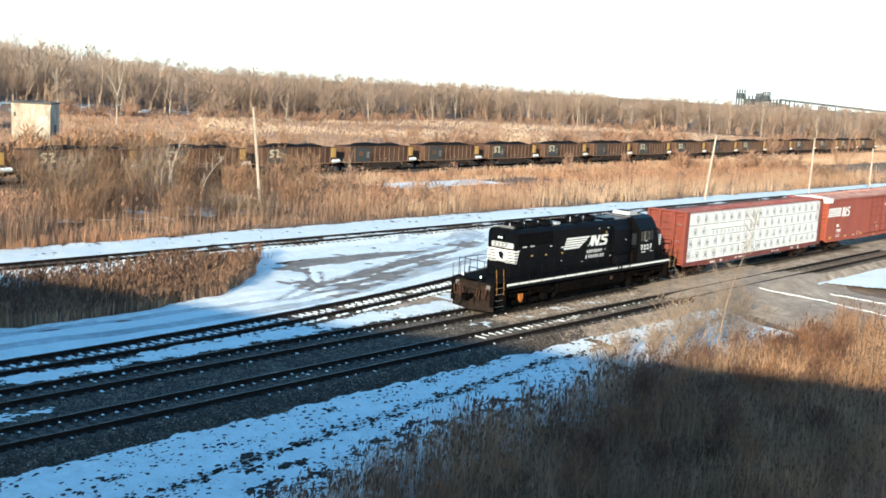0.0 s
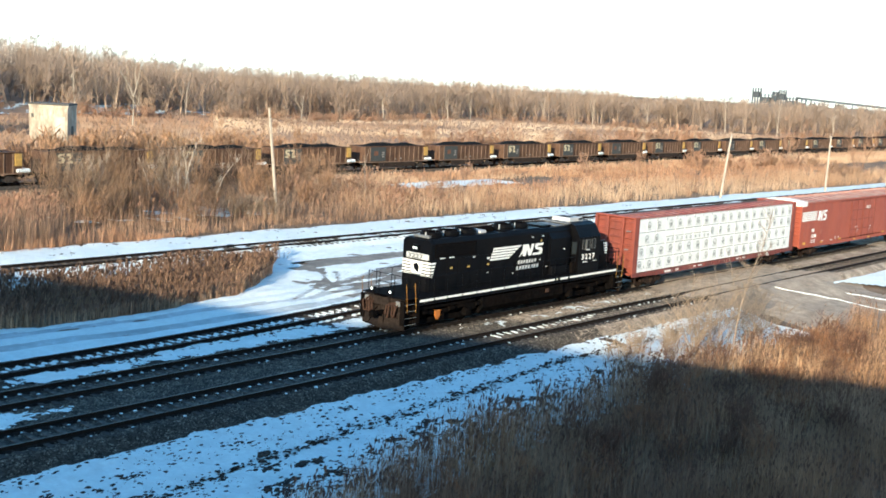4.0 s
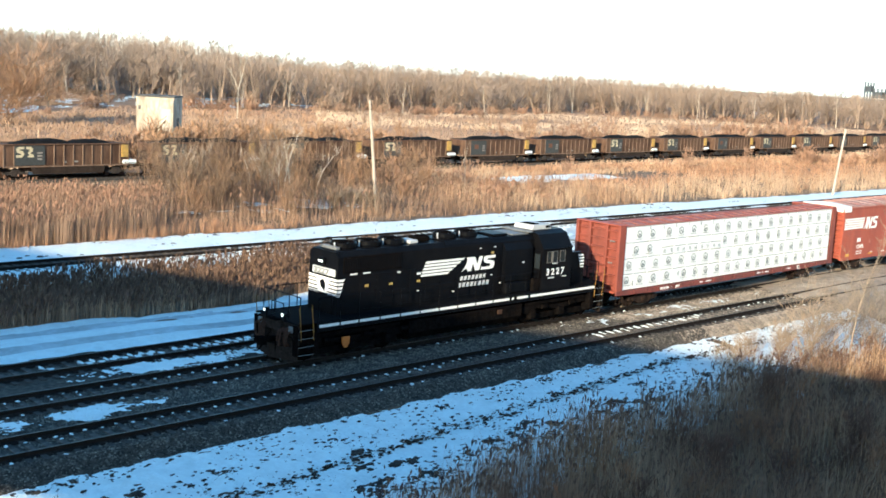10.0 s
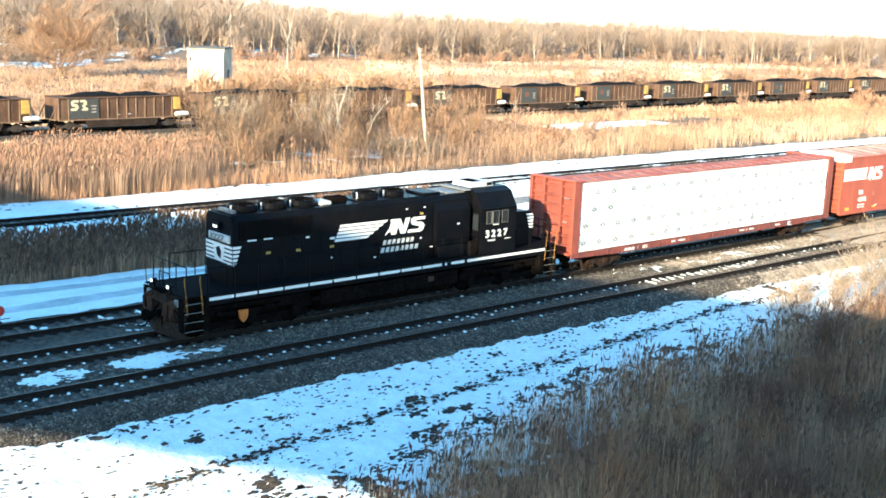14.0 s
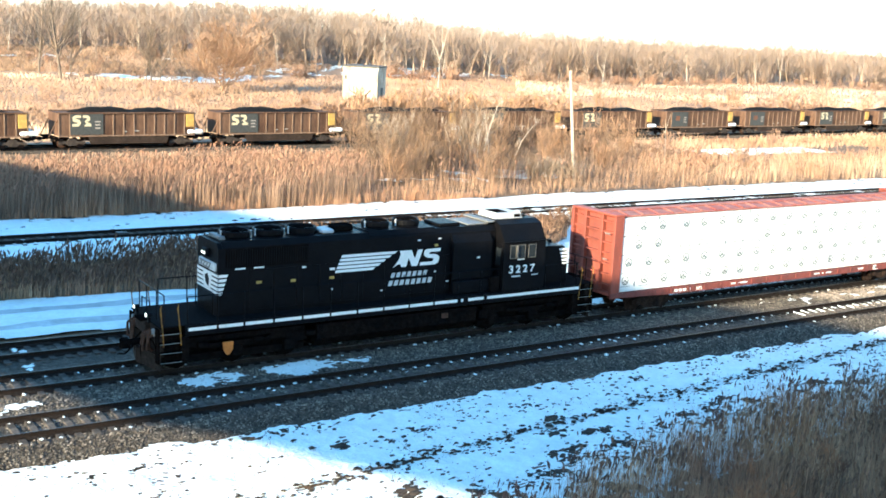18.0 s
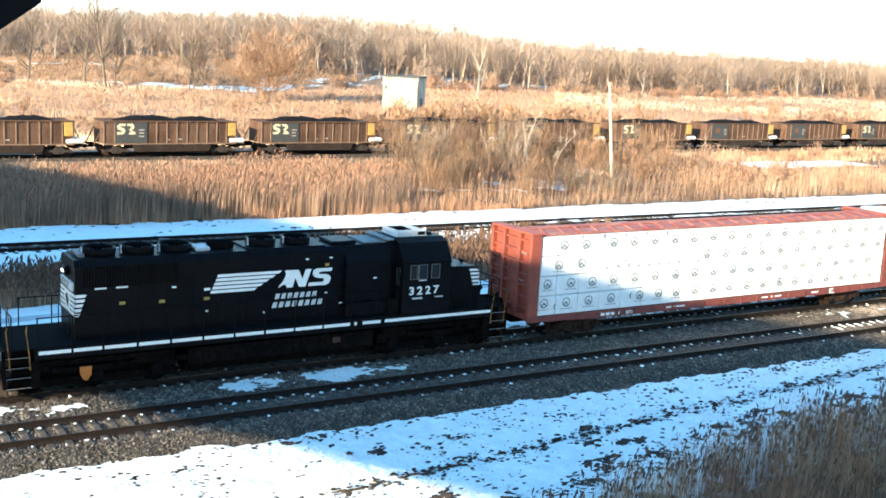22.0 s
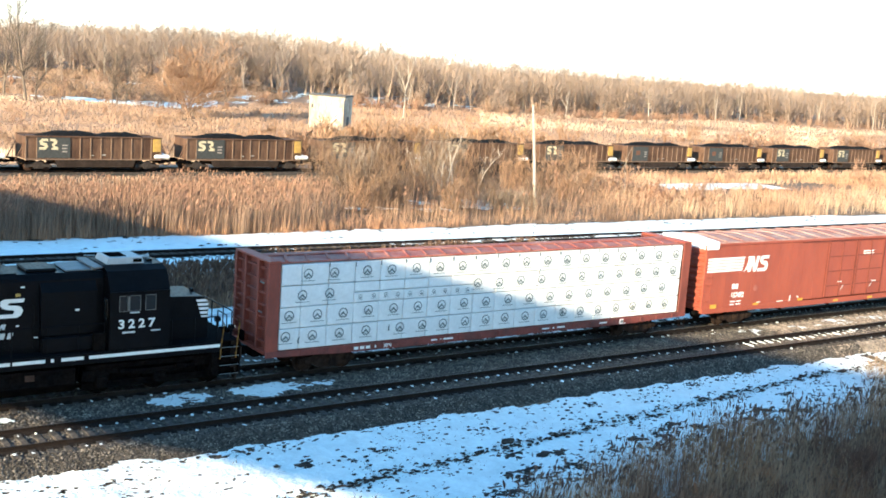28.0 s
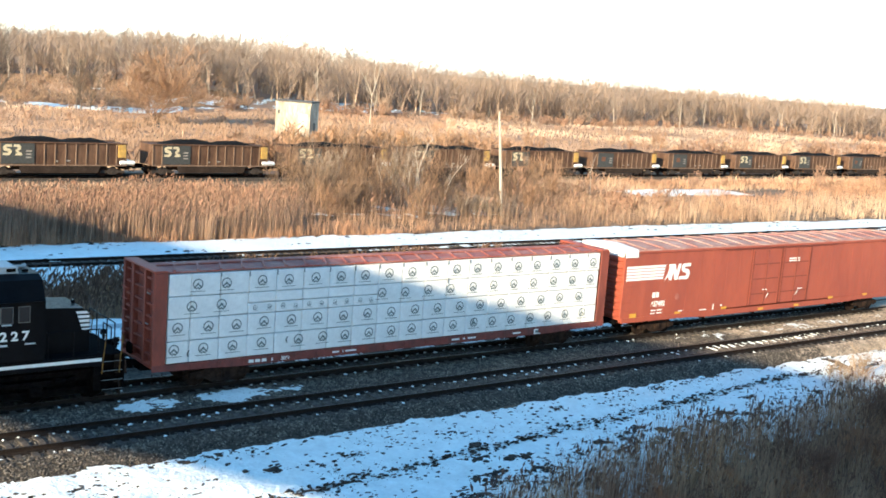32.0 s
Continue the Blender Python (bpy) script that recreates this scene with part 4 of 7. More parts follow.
for s in (-1, 1):
    y = s * 0.955
    for k in range(11):
        x = -6.0 + k * 0.92
        if x > 3.6:
            break
        part("hood_door", Geo().box(x, x + 0.88, y - 0.012, y + 0.012, 1.86, 3.3, 0.006), M["black"], long_hood)
        part("door_latch", Geo().box(x + 0.8, x + 0.84, min(y, y + s * 0.03), max(y, y + s * 0.03), 2.5, 2.62), M["grime"], long_hood)
    part("radiator_intake", Geo().box(-6.9, -3.75, y - 0.03, y + 0.03, 3.42, 4.08, 0.01), M["grime"], long_hood, "sooty radiator intake grille")
    for k in range(34):
        part("intake_fin", FIN, M["black"], long_hood, at=pose(-6.85 + k * 0.092, y + s * 0.032, 3.46))
    part("air_filter_box", Geo().prism([(s * 0.94, 1.9), (s * 1.16, 2.3), (s * 1.16, 3.75), (s * 0.8, 4.28), (s * 0.78, 1.9)], "x", 2.45, 4.3), M["black"], long_hood)
    part("blower_duct", Geo().box(2.45, 4.25, min(s * 0.94, s * 1.3), max(s * 0.94, s * 1.3), 1.72, 2.25, 0.04), M["black"], long_hood)
part("brake_blister", Geo().prism([(-0.9, 4.1), (-0.93, 4.2), (-0.78, 4.38), (0.78, 4.38), (0.93, 4.2), (0.9, 4.1)], "x", -1.2, 1.75), M["black"], long_hood)
for x, r in ((-6.2, 0.58), (-4.9, 0.58), (-3.6, 0.58), (-0.45, 0.54), (0.9, 0.54)):
    z = 4.33 if x < -2 else 4.38
    fan = part("roof_fan", Geo().lathe((x, 0, z), "z", [(0, r * 0.96), (0.08, r), (0.22, r), (0.26, r * 0.94), (0.24, r * 0.86), (0.18, r * 0.8)], 22), M["black"], long_hood)
    g = Geo()
    for k in range(8):
        a = k * math.pi / 8
        g.box(-r * 0.84, r * 0.84, -0.012, 0.012, 0, 0.02)
        g.v[-8:] = [(x + p[0] * math.cos(a) - p[1] * math.sin(a), p[0] * math.sin(a) + p[1] * math.cos(a), z + 0.235 + p[2]) for p in g.v[-8:]]
    part("fan_guard", g, M["grime"], fan)
    part("fan_hub", Geo().lathe((x, 0, z + 0.16), "z", [(0, 0.16), (0.1, 0.14)], 10), M["grime"], fan)
    part("fan_strut", Geo().box(x - r * 0.98 - 0.03, x - r * 0.98 + 0.03, -r * 0.3, -r * 0.2, z, z + 0.27, 0.01), M["greyroof"], fan)
part("exhaust_box", Geo().box(-2.35, -1.55, -0.3, 0.3, 4.32, 4.56, 0.05), M["grime"], long_hood, "sooty exhaust stack")
part("roof_hatch", Geo().box(2.1, 3.1, -0.6, 0.6, 4.325, 4.45, 0.04), M["black"], long_hood)
part("roof_hatch", Geo().box(3.35, 4.4, -0.7, 0.7, 4.325, 4.4, 0.03), M["dullgrey"], long_hood, "dusty grey roof hatch")
part("lift_eye", Geo().box(-6.95, -6.75, -0.5, 0.5, 4.325, 4.45, 0.02), M["dullgrey"], long_hood)
part("roof_tank", Geo().box(-3.0, -2.5, -0.55, 0.2, 4.325, 4.48, 0.04), M["greyroof"], long_hood, "dull grey roof casing")

# markings on the hood: white flashes, plain blocks for the lettering
for s in (-1, 1):
    y0, y1 = sorted((s * 0.968, s * 0.976))
    for k in range(5):
        z = 3.58 - k * 0.138
        a = -2.36 - k * 0.06
        part("hood_flash", Geo().prism([(a - 0.04, z - 0.1), (-0.12 - k * 0.23, z - 0.1), (0.0 - k * 0.23, z), (a, z)], "y", y0, y1), M["white"], long_hood, "white slanted flash")
    emblem(long_hood, "hood_emblem", -0.16, 2.94, 2.14, 0.63, y0, y1)
    for z0, z1, x0, x1, n in ((2.53, 2.74, -0.26, 1.42, 7), (2.24, 2.44, -0.36, 1.66, 8)):
        w = (x1 - x0) / n
        for k in range(n):
            a = x0 + k * w
            part("letter_block", Geo().prism([(a, z0), (a + w - 0.085, z0), (a + w - 0.03, z1), (a + 0.06, z1)], "y", y0, y1), M["dimwhite"], long_hood, "plain grey-white lettering block")
    for x, z, w, h, c in ((-6.55, 3.34, 0.38, 0.055, "white"), (-5.85, 3.34, 0.38, 0.055, "white"), (-5.75, 2.78, 0.2, 0.1, "label"), (-4.42, 2.74, 0.2, 0.1, "label"), (-2.86, 2.72, 0.2, 0.1, "label"),
                          (-3.98, 3.22, 0.16, 0.06, "white"), (-2.86, 3.05, 0.22, 0.09, "white"), (-2.8, 2.3, 0.09, 0.06, "white"), (-0.68, 2.08, 0.1, 0.05, "white"), (0.9, 3.91, 0.13, 0.05, "white"),
                          (1.84, 3.92, 0.13, 0.05, "white"), (1.68, 3.64, 0.16, 0.1, "label"), (3.55, 3.1, 0.14, 0.06, "white"), (2.28, 2.2, 0.13, 0.05, "white"), (1.7, 2.63, 0.1, 0.05, "white")):
        dy = s * 0.24 if 2.4 < x else 0
        part("warning_label", Geo().box(x, x + w, y0 + dy, y1 + dy, z, z + h), M[c], long_hood)
    # stripes that wrap the hood's end
    for k in range(5):
        z = 3.2 - k * 0.155
        part("end_stripe", Geo().prism([(-7.17, z - 0.1), (-6.86 - k * 0.05, z - 0.1), (-6.8 - k * 0.05, z), (-7.17, z)], "y", y0, y1), M["white"], long_hood, "white stripe round the hood end")
for k in range(5):
    z = 3.2 - k * 0.155
    for a, b in ((-0.95, -0.32), (0.32, 0.95)):
        part("end_stripe", Geo().box(-7.196, -7.184, a, b, z - 0.1, z), M["white"], long_hood, "white stripe round the hood end")
part("end_panel", Geo().prism([(-0.3, 2.5), (0.3, 2.5), (0.42, 3.2), (-0.42, 3.2)], "x", -7.2, -7.188), M["white"], long_hood, "white panel with a dark emblem")
part("end_emblem", Geo().prism([(-0.14, 2.62), (0.1, 2.75), (0.2, 3.0), (-0.05, 3.1), (-0.2, 2.9)], "x", -7.208, -7.202), M["black"], long_hood)
board = part("number_board", Geo().box(-7.26, -7.1, -0.82, 0.66, 3.29, 3.58, 0.03), M["dimwhite"], long_hood, "grey-white number board with dark digits")
lettering("3227", 0.3, M["dullgrey"], board, pose(-7.264, 0.56, 3.335, 90, 0, -90), bold=0.012, width=1.75)
lamp = part("headlight", Geo().box(-7.34, -7.18, -0.2, 0.2, 3.7, 4.0, 0.03), M["black"], long_hood)
for z in (-0.085, 0.085):
    part("lens", Geo().lathe((-7.34, z, 3.85), "x", [(-0.02, 0.05), (0.01, 0.055)], 12), M["lamp"], lamp, "lit headlight lens")
part("end_handrail", Geo().pipe([(-7.3, -0.8, 1.75), (-7.3, -0.8, 2.55), (-7.3, 0.8, 2.55), (-7.3, 0.8, 1.75)], 0.02), M["black"], long_hood)

# cab
cab = part("cab", Geo().prism([(-1.53, 1.71), (1.53, 1.71), (1.53, 3.72), (1.12, 4.36), (0.75, 4.5), (-0.75, 4.5), (-1.12, 4.36), (-1.53, 3.72)], "x", 4.62, 6.72), M["black"], loco)
for s in (-1, 1):
    y = s * 1.535
    for x0, x1 in ((4.95, 5.2), (5.3, 5.66), (5.86, 6.2)):
        w = part("side_window", Geo().box(x0, x1, y - 0.012, y + 0.012, 3.05, 3.56, 0.008), M["glass"], cab, "dark side window pane")
        part("window_frame", Geo().box(x0 - 0.02, x0, y - 0.02, y + 0.02, 3.03, 3.58).box(x1, x1 + 0.02, y - 0.02, y + 0.02, 3.03, 3.58).box(x0, x1, y - 0.02, y + 0.02, 3.56, 3.58)
             .box(x0, x1, y - 0.02, y + 0.02, 3.03, 3.05), M["alloy"], w, "bare metal window frame")
    part("wind_deflector", Geo().box(5.2, 5.27, min(y, y + s * 0.1), max(y, y + s * 0.1), 3.05, 3.56, 0.005), M["alloy"], cab)
    part("arm_rest", Geo().box(5.3, 5.62, min(y, y + s * 0.08), max(y, y + s * 0.08), 2.97, 3.01, 0.01), M["dimwhite"], cab)
    part("drip_rail", Geo().box(4.62, 6.72, min(y, y + s * 0.04), max(y, y + s * 0.04), 3.68, 3.72), M["black"], cab)
    for k, digit in enumerate("3227"):
        lettering(digit, 0.43, M["white"], cab, pose(4.9 + 0.352 * k if s < 0 else 6.2 - 0.352 * k, y + s * 0.012, 2.45, 90, 0, 0 if s < 0 else 180), name="digit", width=1.12, bold=0.012)
    part("builder_plate", Geo().box(5.06, 5.5, y - 0.016, y + 0.016, 2.27, 2.33), M["dimwhite"], cab)
    part("builder_plate", Geo().box(6.06, 6.4, y - 0.016, y + 0.016, 2.29, 2.33), M["dimwhite"], cab)
    # rear cab door beside the hood
    d = part("cab_door", Geo().box(4.595, 4.625, min(s * 0.98, s * 1.45), max(s * 0.98, s * 1.45), 1.75, 3.62, 0.01), M["black"], cab)
    part("door_window", Geo().box(4.58, 4.6, min(s * 1.05, s * 1.38), max(s * 1.05, s * 1.38), 2.75, 3.45, 0.01), M["glass"], d)
    part("front_window", Geo().box(6.715, 6.735, min(s * 0.28, s * 0.85), max(s * 0.28, s * 0.85), 3.42, 3.95, 0.01), M["glass"], cab, "dark windscreen pane")
    part("front_door_window", Geo().box(6.715, 6.735, min(s * 1.0, s * 1.38), max(s * 1.0, s * 1.38), 2.7, 3.5, 0.01), M["glass"], cab)
    part("grab_iron", Geo().pipe([(4.56, s * 1.5, 1.9), (4.5, s * 1.5, 2.0), (4.5, s * 1.5, 3.3), (4.56, s * 1.5, 3.4)], 0.016), M["grime"], cab)
part("headlight", Geo().box(6.7, 6.9, -0.22, 0.22, 4.05, 4.32, 0.03), M["black"], cab)
ac = part("roof_air_conditioner", Geo().prism([(4.78, 4.5), (6.1, 4.5), (6.02, 4.72), (4.86, 4.72)], "y", -0.62, 0.62), M["greyroof"], cab, "white roof air conditioner")
part("vent_grille", Geo().box(4.95, 5.55, -0.4, 0.4, 4.715, 4.735, 0.005), M["grime"], ac)
part("vent_grille", Geo().box(5.7, 6.0, -0.645, -0.615, 4.55, 4.67, 0.005), M["grime"], ac)
part("horn", Geo().lathe((6.35, 0.35, 4.56), "x", [(-0.15, 0.03), (0.1, 0.04), (0.25, 0.09)], 10).box(6.2, 6.3, 0.1, 0.4, 4.49, 4.55), M["greyroof"], cab)
part("antenna", Geo().box(6.3, 6.5, -0.35, -0.15, 4.495, 4.58, 0.02), M["black"], cab)
part("spark_shield", Geo().box(4.2, 4.55, -0.9, 0.9, 4.43, 4.5, 0.02), M["dullgrey"], cab)

# short nose
nose = part("short_nose", Geo().prism([(6.72, 1.71), (8.42, 1.71), (8.42, 2.98), (8.2, 3.24), (6.72, 3.32)], "y", -0.92, 0.92).box(8.1, 8.18, -0.1, 0.1, 3.2, 3.36, 0.01), M["black"], loco)
for s in (-1, 1):
    y0, y1 = sorted((s * 0.923, s * 0.93))
    for k in range(5):
        z = 3.14 - k * 0.15
        part("nose_stripe", Geo().prism([(7.98 + k * 0.05, z - 0.09), (8.41, z - 0.09), (8.41 - max(0, z - 3.0) * 0.8, z), (7.94 + k * 0.05, z)], "y", y0, y1), M["white"], nose, "white stripe round the nose")
for k in range(4):
    z = 2.98 - k * 0.15
    part("nose_stripe", Geo().box(8.424, 8.432, -0.92, 0.92, z - 0.09, z), M["white"], nose, "white stripe round the nose")
part("nose_edge", Geo().box(6.9, 8.15, -0.9, -0.87, 3.27, 3.3), M["dullgrey"], nose)

# ends: pilots, steps, rails, ditch lights
for way in (-1, 1):
    xe = way * 9.22
    a, b = sorted((xe, way * 9.42))
    pil = part("pilot", Geo().prism([(a, -1.3), (b, -1.3), (b, 1.3), (a, 1.3)], "z", 0.6, 1.62), M["pilotdirt"], loco, "dusty black end plate")
    part("plough", Geo().prism([(way * 9.4, -1.4), (way * 9.75, 0), (way * 9.4, 1.4), (way * 9.34, 1.4), (way * 9.62, 0), (way * 9.34, -1.4)], "z", 0.16, 0.7), M["pilotdirt"], pil)
    part("anticlimber", Geo().box(min(xe, way * 9.6), max(xe, way * 9.6), -0.5, 0.5, 1.25, 1.68, 0.03), M["pilotdirt"], pil)
    coupler(loco, way * 9.3, way)
    for s in (-1, 1):
        st = part("step_well", Geo().box(min(way * 8.66, way * 9.44), max(way * 8.66, way * 9.44), min(s * 1.18, s * 1.22), max(s * 1.18, s * 1.22), 0.4, 1.62), M["grime"], loco)
        for k in range(4):
            z = 0.42 + k * 0.33
            x0, x1 = sorted((way * 8.68, way * 9.42))
            part("step", Geo().box(x0, x1, min(s * 1.22, s * 1.5), max(s * 1.22, s * 1.5), z, z + 0.035), M["grime"], st)
            part("step_edge", Geo().box(x0, x1, s * 1.505 - 0.006, s * 1.505 + 0.006, z + 0.014, z + 0.035), M["dullgrey"], st)
        for a, b in ((8.69, 8.81), (9.3, 9.41)):
            part("stanchion", Geo().pipe([(way * a, s * 1.51, 1.02), (way * (a + 0.03), s * 1.51, 1.5), (way * b, s * 1.5, 2.3), (way * (b - 0.05), s * 1.44, 2.42)], 0.019), M["dullyellow"], st, "grimy yellow entry handrail")
        part("skirt", Geo().box(min(way * 8.4, way * 8.66), max(way * 8.4, way * 8.66), min(s * 1.2, s * 1.48), max(s * 1.2, s * 1.48), 0.42, 1.3, 0.01), M["grime"], st)
        part("skirt", Geo().box(min(way * 9.43, way * 9.5), max(way * 9.43, way * 9.5), min(s * 1.2, s * 1.48), max(s * 1.2, s * 1.48), 0.42, 1.62, 0.01), M["grime"], st)
        dl = part("ditch_light", Geo().lathe((way * 9.5, s * 0.62, 1.95), "x", [(-way * 0.1, 0.1), (way * 0.1, 0.09)] if way > 0 else [(way * 0.1, 0.09), (-way * 0.1, 0.08)], 12), M["black"], loco)
        part("lens", Geo().lathe((way * 9.605, s * 0.62, 1.95), "x", [(-0.012, 0.065), (0.012, 0.065)], 12), M["lamp"], dl, "lit ditch light lens")
        part("lamp_bracket", Geo().box(way * 9.5 - 0.04, way * 9.5 + 0.04, s * 0.62 - 0.04, s * 0.62 + 0.04, 1.68, 1.87), M["black"], dl)
        part("air_hose", Geo().pipe([(way * 9.45, s * 0.35, 1.1), (way * 9.7, s * 0.35, 0.85), (way * 9.66, s * 0.3, 0.45)], 0.03), M["grime"], pil)
        part("cut_lever", Geo().pipe([(way * 9.5, s * 0.2, 1.2), (way * 9.55, s * 1.2, 1.15), (way * 9.5, s * 1.4, 0.8)], 0.018), M["grime"], pil)
    for y, z in ((-0.95, 1.5), (-0.8, 1.45), (0.8, 1.45), (0.95, 1.5)):
        part("brake_hose", Geo().pipe([(way * 9.42, y, z), (way * 9.62, y, z - 0.1), (way * 9.6, y * 0.97, z - 0.6), (way * 9.46, y * 0.95, z - 0.75)], 0.045), M["rust"], pil)
    for y, drop in ((-1.12, 0.5), (-0.66, 0.62), (-0.5, 0.45), (0.5, 0.55), (0.66, 0.6), (1.12, 0.5)):
        part("control_hose", Geo().pipe([(way * 9.42, y, 1.4), (way * 9.66, y + 0.03, 1.3), (way * 9.72, y * 0.9, 1.35 - drop), (way * 9.6, y * 0.8, 1.1 - drop * 0.5)], 0.042), M["rust"], pil)
    part("drop_step", Geo().box(min(way * 9.42, way * 9.72), max(way * 9.42, way * 9.72), -0.36, 0.36, 1.68, 1.73, 0.01), M["grime"], pil)
    for y in (-1.05, 1.05):
        part("jumper_socket", Geo().box(min(way * 9.42, way * 9.54), max(way * 9.42, way * 9.54), y - 0.12, y + 0.12, 1.3, 1.55, 0.03), M["dullgrey"], pil)
    zr = 2.72
    hand_rail(loco, [(way * 9.2, -1.25, zr), (way * 9.2, 1.25, zr)], [((way * 9.2, y, 1.7), (way * 9.2, y, zr)) for y in (-1.25, -0.5, 0.5, 1.25)], M["black"], name="end_rail")
    hand_rail(loco, [(way * 9.4, -0.4, 2.35), (way * 9.4, 0.4, 2.35)], [((way * 9.4, y, 1.6), (way * 9.4, y, 2.35)) for y in (-0.4, 0.4)], M["black"], name="end_rail")
for s in (-1, 1):
    posts = POSTS + [3.6, 4.45]
    hand_rail(loco, [(-8.5, s * 1.46, 2.66), (4.5, s * 1.46, 2.66)], [((x, s * 1.46, 1.5), (x, s * 1.46, 2.66)) for x in posts], M["black"], name="side_handrail")
    hand_rail(loco, [(6.8, s * 1.46, 2.6), (8.6, s * 1.46, 2.6)], [((x, s * 1.46, 1.5), (x, s * 1.46, 2.6)) for x in (6.85, 7.7, 8.55)], M["black"], name="side_handrail")
    part("brake_wheel_step", Geo().box(4.1, 4.5, min(s * 1.32, s * 1.5), max(s * 1.32, s * 1.5), 1.72, 2.35, 0.02), M["grime"], loco)

# fuel tank, bogies
part("fuel_tank", Geo().prism([(-1.36, 0.62), (-1.1, 0.3), (1.1, 0.3), (1.36, 0.62), (1.36, 1.17), (-1.36, 1.17)], "x", -3.5, 3.55), M["grime"], loco, "sooty black fuel tank")
for s in (-1, 1):
    part("air_reservoir", Geo().rod((-3.4, s * 1.2, 1.02), (3.4, s * 1.2, 1.02), 0.15, n=10), M["grime"], loco)
    part("fuel_filler", Geo().box(1.9, 2.2, s * 1.365 - 0.03, s * 1.365 + 0.03, 0.85, 1.05, 0.01), M["rust"], loco, "red fuel shut-off")
for bx in (-6.55, 6.55):
    bg = part("bogie", Geo().box(-2.6, 2.6, -0.7, 0.7, 0.35, 1.15, 0.04), M["grime"], loco, "sooty six-wheel bogie", at=pose(bx, 0, 0))
    for s in (-1, 1):
        g = Geo().prism([(-2.75, 0.62), (-2.7, 0.95), (-1.4, 1.0), (-1.1, 0.86), (1.1, 0.86), (1.4, 1.0), (2.7, 0.95), (2.75, 0.62), (2.3, 0.56), (1.75, 0.8), (0.4, 0.66), (-0.4, 0.66), (-1.75, 0.8), (-2.3, 0.56)],
                        "y", s * 1.08 - 0.1, s * 1.08 + 0.1)
        part("side_frame", g, M["grime"], bg)
        part("brake_rigging", Geo().box(-2.7, 2.7, s * 0.95 - 0.05, s * 0.95 + 0.05, 0.22, 0.5, 0.02).box(-2.6, 2.6, s * 1.2 - 0.04, s * 1.2 + 0.04, 1.0, 1.16), M["grime"], bg)
        for x in (-2.05, 0, 2.05):
            part("axle_box", Geo().box(x - 0.22, x + 0.22, s * 1.12 - 0.16, s * 1.12 + 0.16, 0.3, 0.72, 0.05), M["grime"], bg)
            part("brake_cylinder", Geo().rod((x + 0.6, s * 1.22, 0.85), (x + 0.95, s * 1.22, 0.85), 0.11, n=10), M["grime"], bg)
        part("sand_pipe", Geo().pipe([(-2.8, s * 1.1, 1.1), (-2.9, s * 0.9, 0.3)], 0.03), M["grime"], bg)
    for x in (-2.05, 0, 2.05):
        wheelset(bg, x, 0.51, M["grime"])
part("speed_sensor", Geo().prism([(-7.12, 0.9), (-6.74, 0.9), (-6.76, 0.62), (-6.88, 0.44), (-6.98, 0.44), (-7.1, 0.62)], "y", -1.36, -1.28), M["orange"], loco, "orange-yellow axle sensor cover")

# -- the red lumber flatcar with a spine --
flatcar = thing("lumber_flatcar", "oxide-red spine flatcar loaded with wrapped lumber", "flatcar")
part("floor", Geo().box(-0.55, 21.8, -1.3, 1.3, 0.95, 1.07, 0.01), M["red"], flatcar)
part("centre_sill", Geo().box(-0.5, 21.75, -0.3, 0.3, 0.6, 0.95, 0.02), M["grime"], flatcar)
for s in (-1, 1):
    sill = part("side_sill", Geo().prism([(-0.55, 1.08), (21.8, 1.08), (21.8, 0.86), (19.6, 0.82), (18.5, 0.77), (2.8, 0.77), (1.6, 0.82), (-0.55, 0.86)], "y", s * 1.45 - 0.04, s * 1.45 + 0.04), M["sillred"], flatcar)
    y0, y1 = sorted((s * 1.492, s * 1.5))
    for k in range(20):
        x = 0.9 + k * 1.05
        part("stake_pocket", Geo().box(x, x + 0.14, min(s * 1.49, s * 1.53), max(s * 1.49, s * 1.53), 0.84, 1.05, 0.01), M["sillred"], sill)
    lettering("3091", 0.2, M["white"], sill, pose(4.6 if s < 0 else 17.0, s * 1.502, 0.84, 90, 0, 0 if s < 0 else 180), bold=0.006)
    for x, w in ((3.25, 0.2), (3.52, 0.2), (3.79, 0.2), (4.06, 0.2), (6.9, 0.5), (7.5, 0.5), (12.8, 0.4), (13.4, 0.7), (16.2, 0.6)):
        part("stencil_bar", Geo().box(x, x + w, y0, y1, 0.85 if w < 0.3 else 0.9, 0.97), M["white"], sill)
    part("inspection_panel", Geo().box(17.45, 17.85, y0, y1, 0.8, 1.03), M["white"], sill, "white framed stencil panel")
    part("panel_centre", Geo().box(17.52, 17.78, y0 - 0.004, y1 + 0.004, 0.85, 0.98), M["ink"], sill)
    # grab irons and corner steps
    for x in (-0.35, 21.6):
        part("corner_step", Geo().pipe([(x - 0.18, s * 1.46, 0.8), (x - 0.18, s * 1.46, 0.42), (x + 0.2, s * 1.46, 0.42), (x + 0.2, s * 1.46, 0.8)], 0.016), M["bogie"], flatcar)
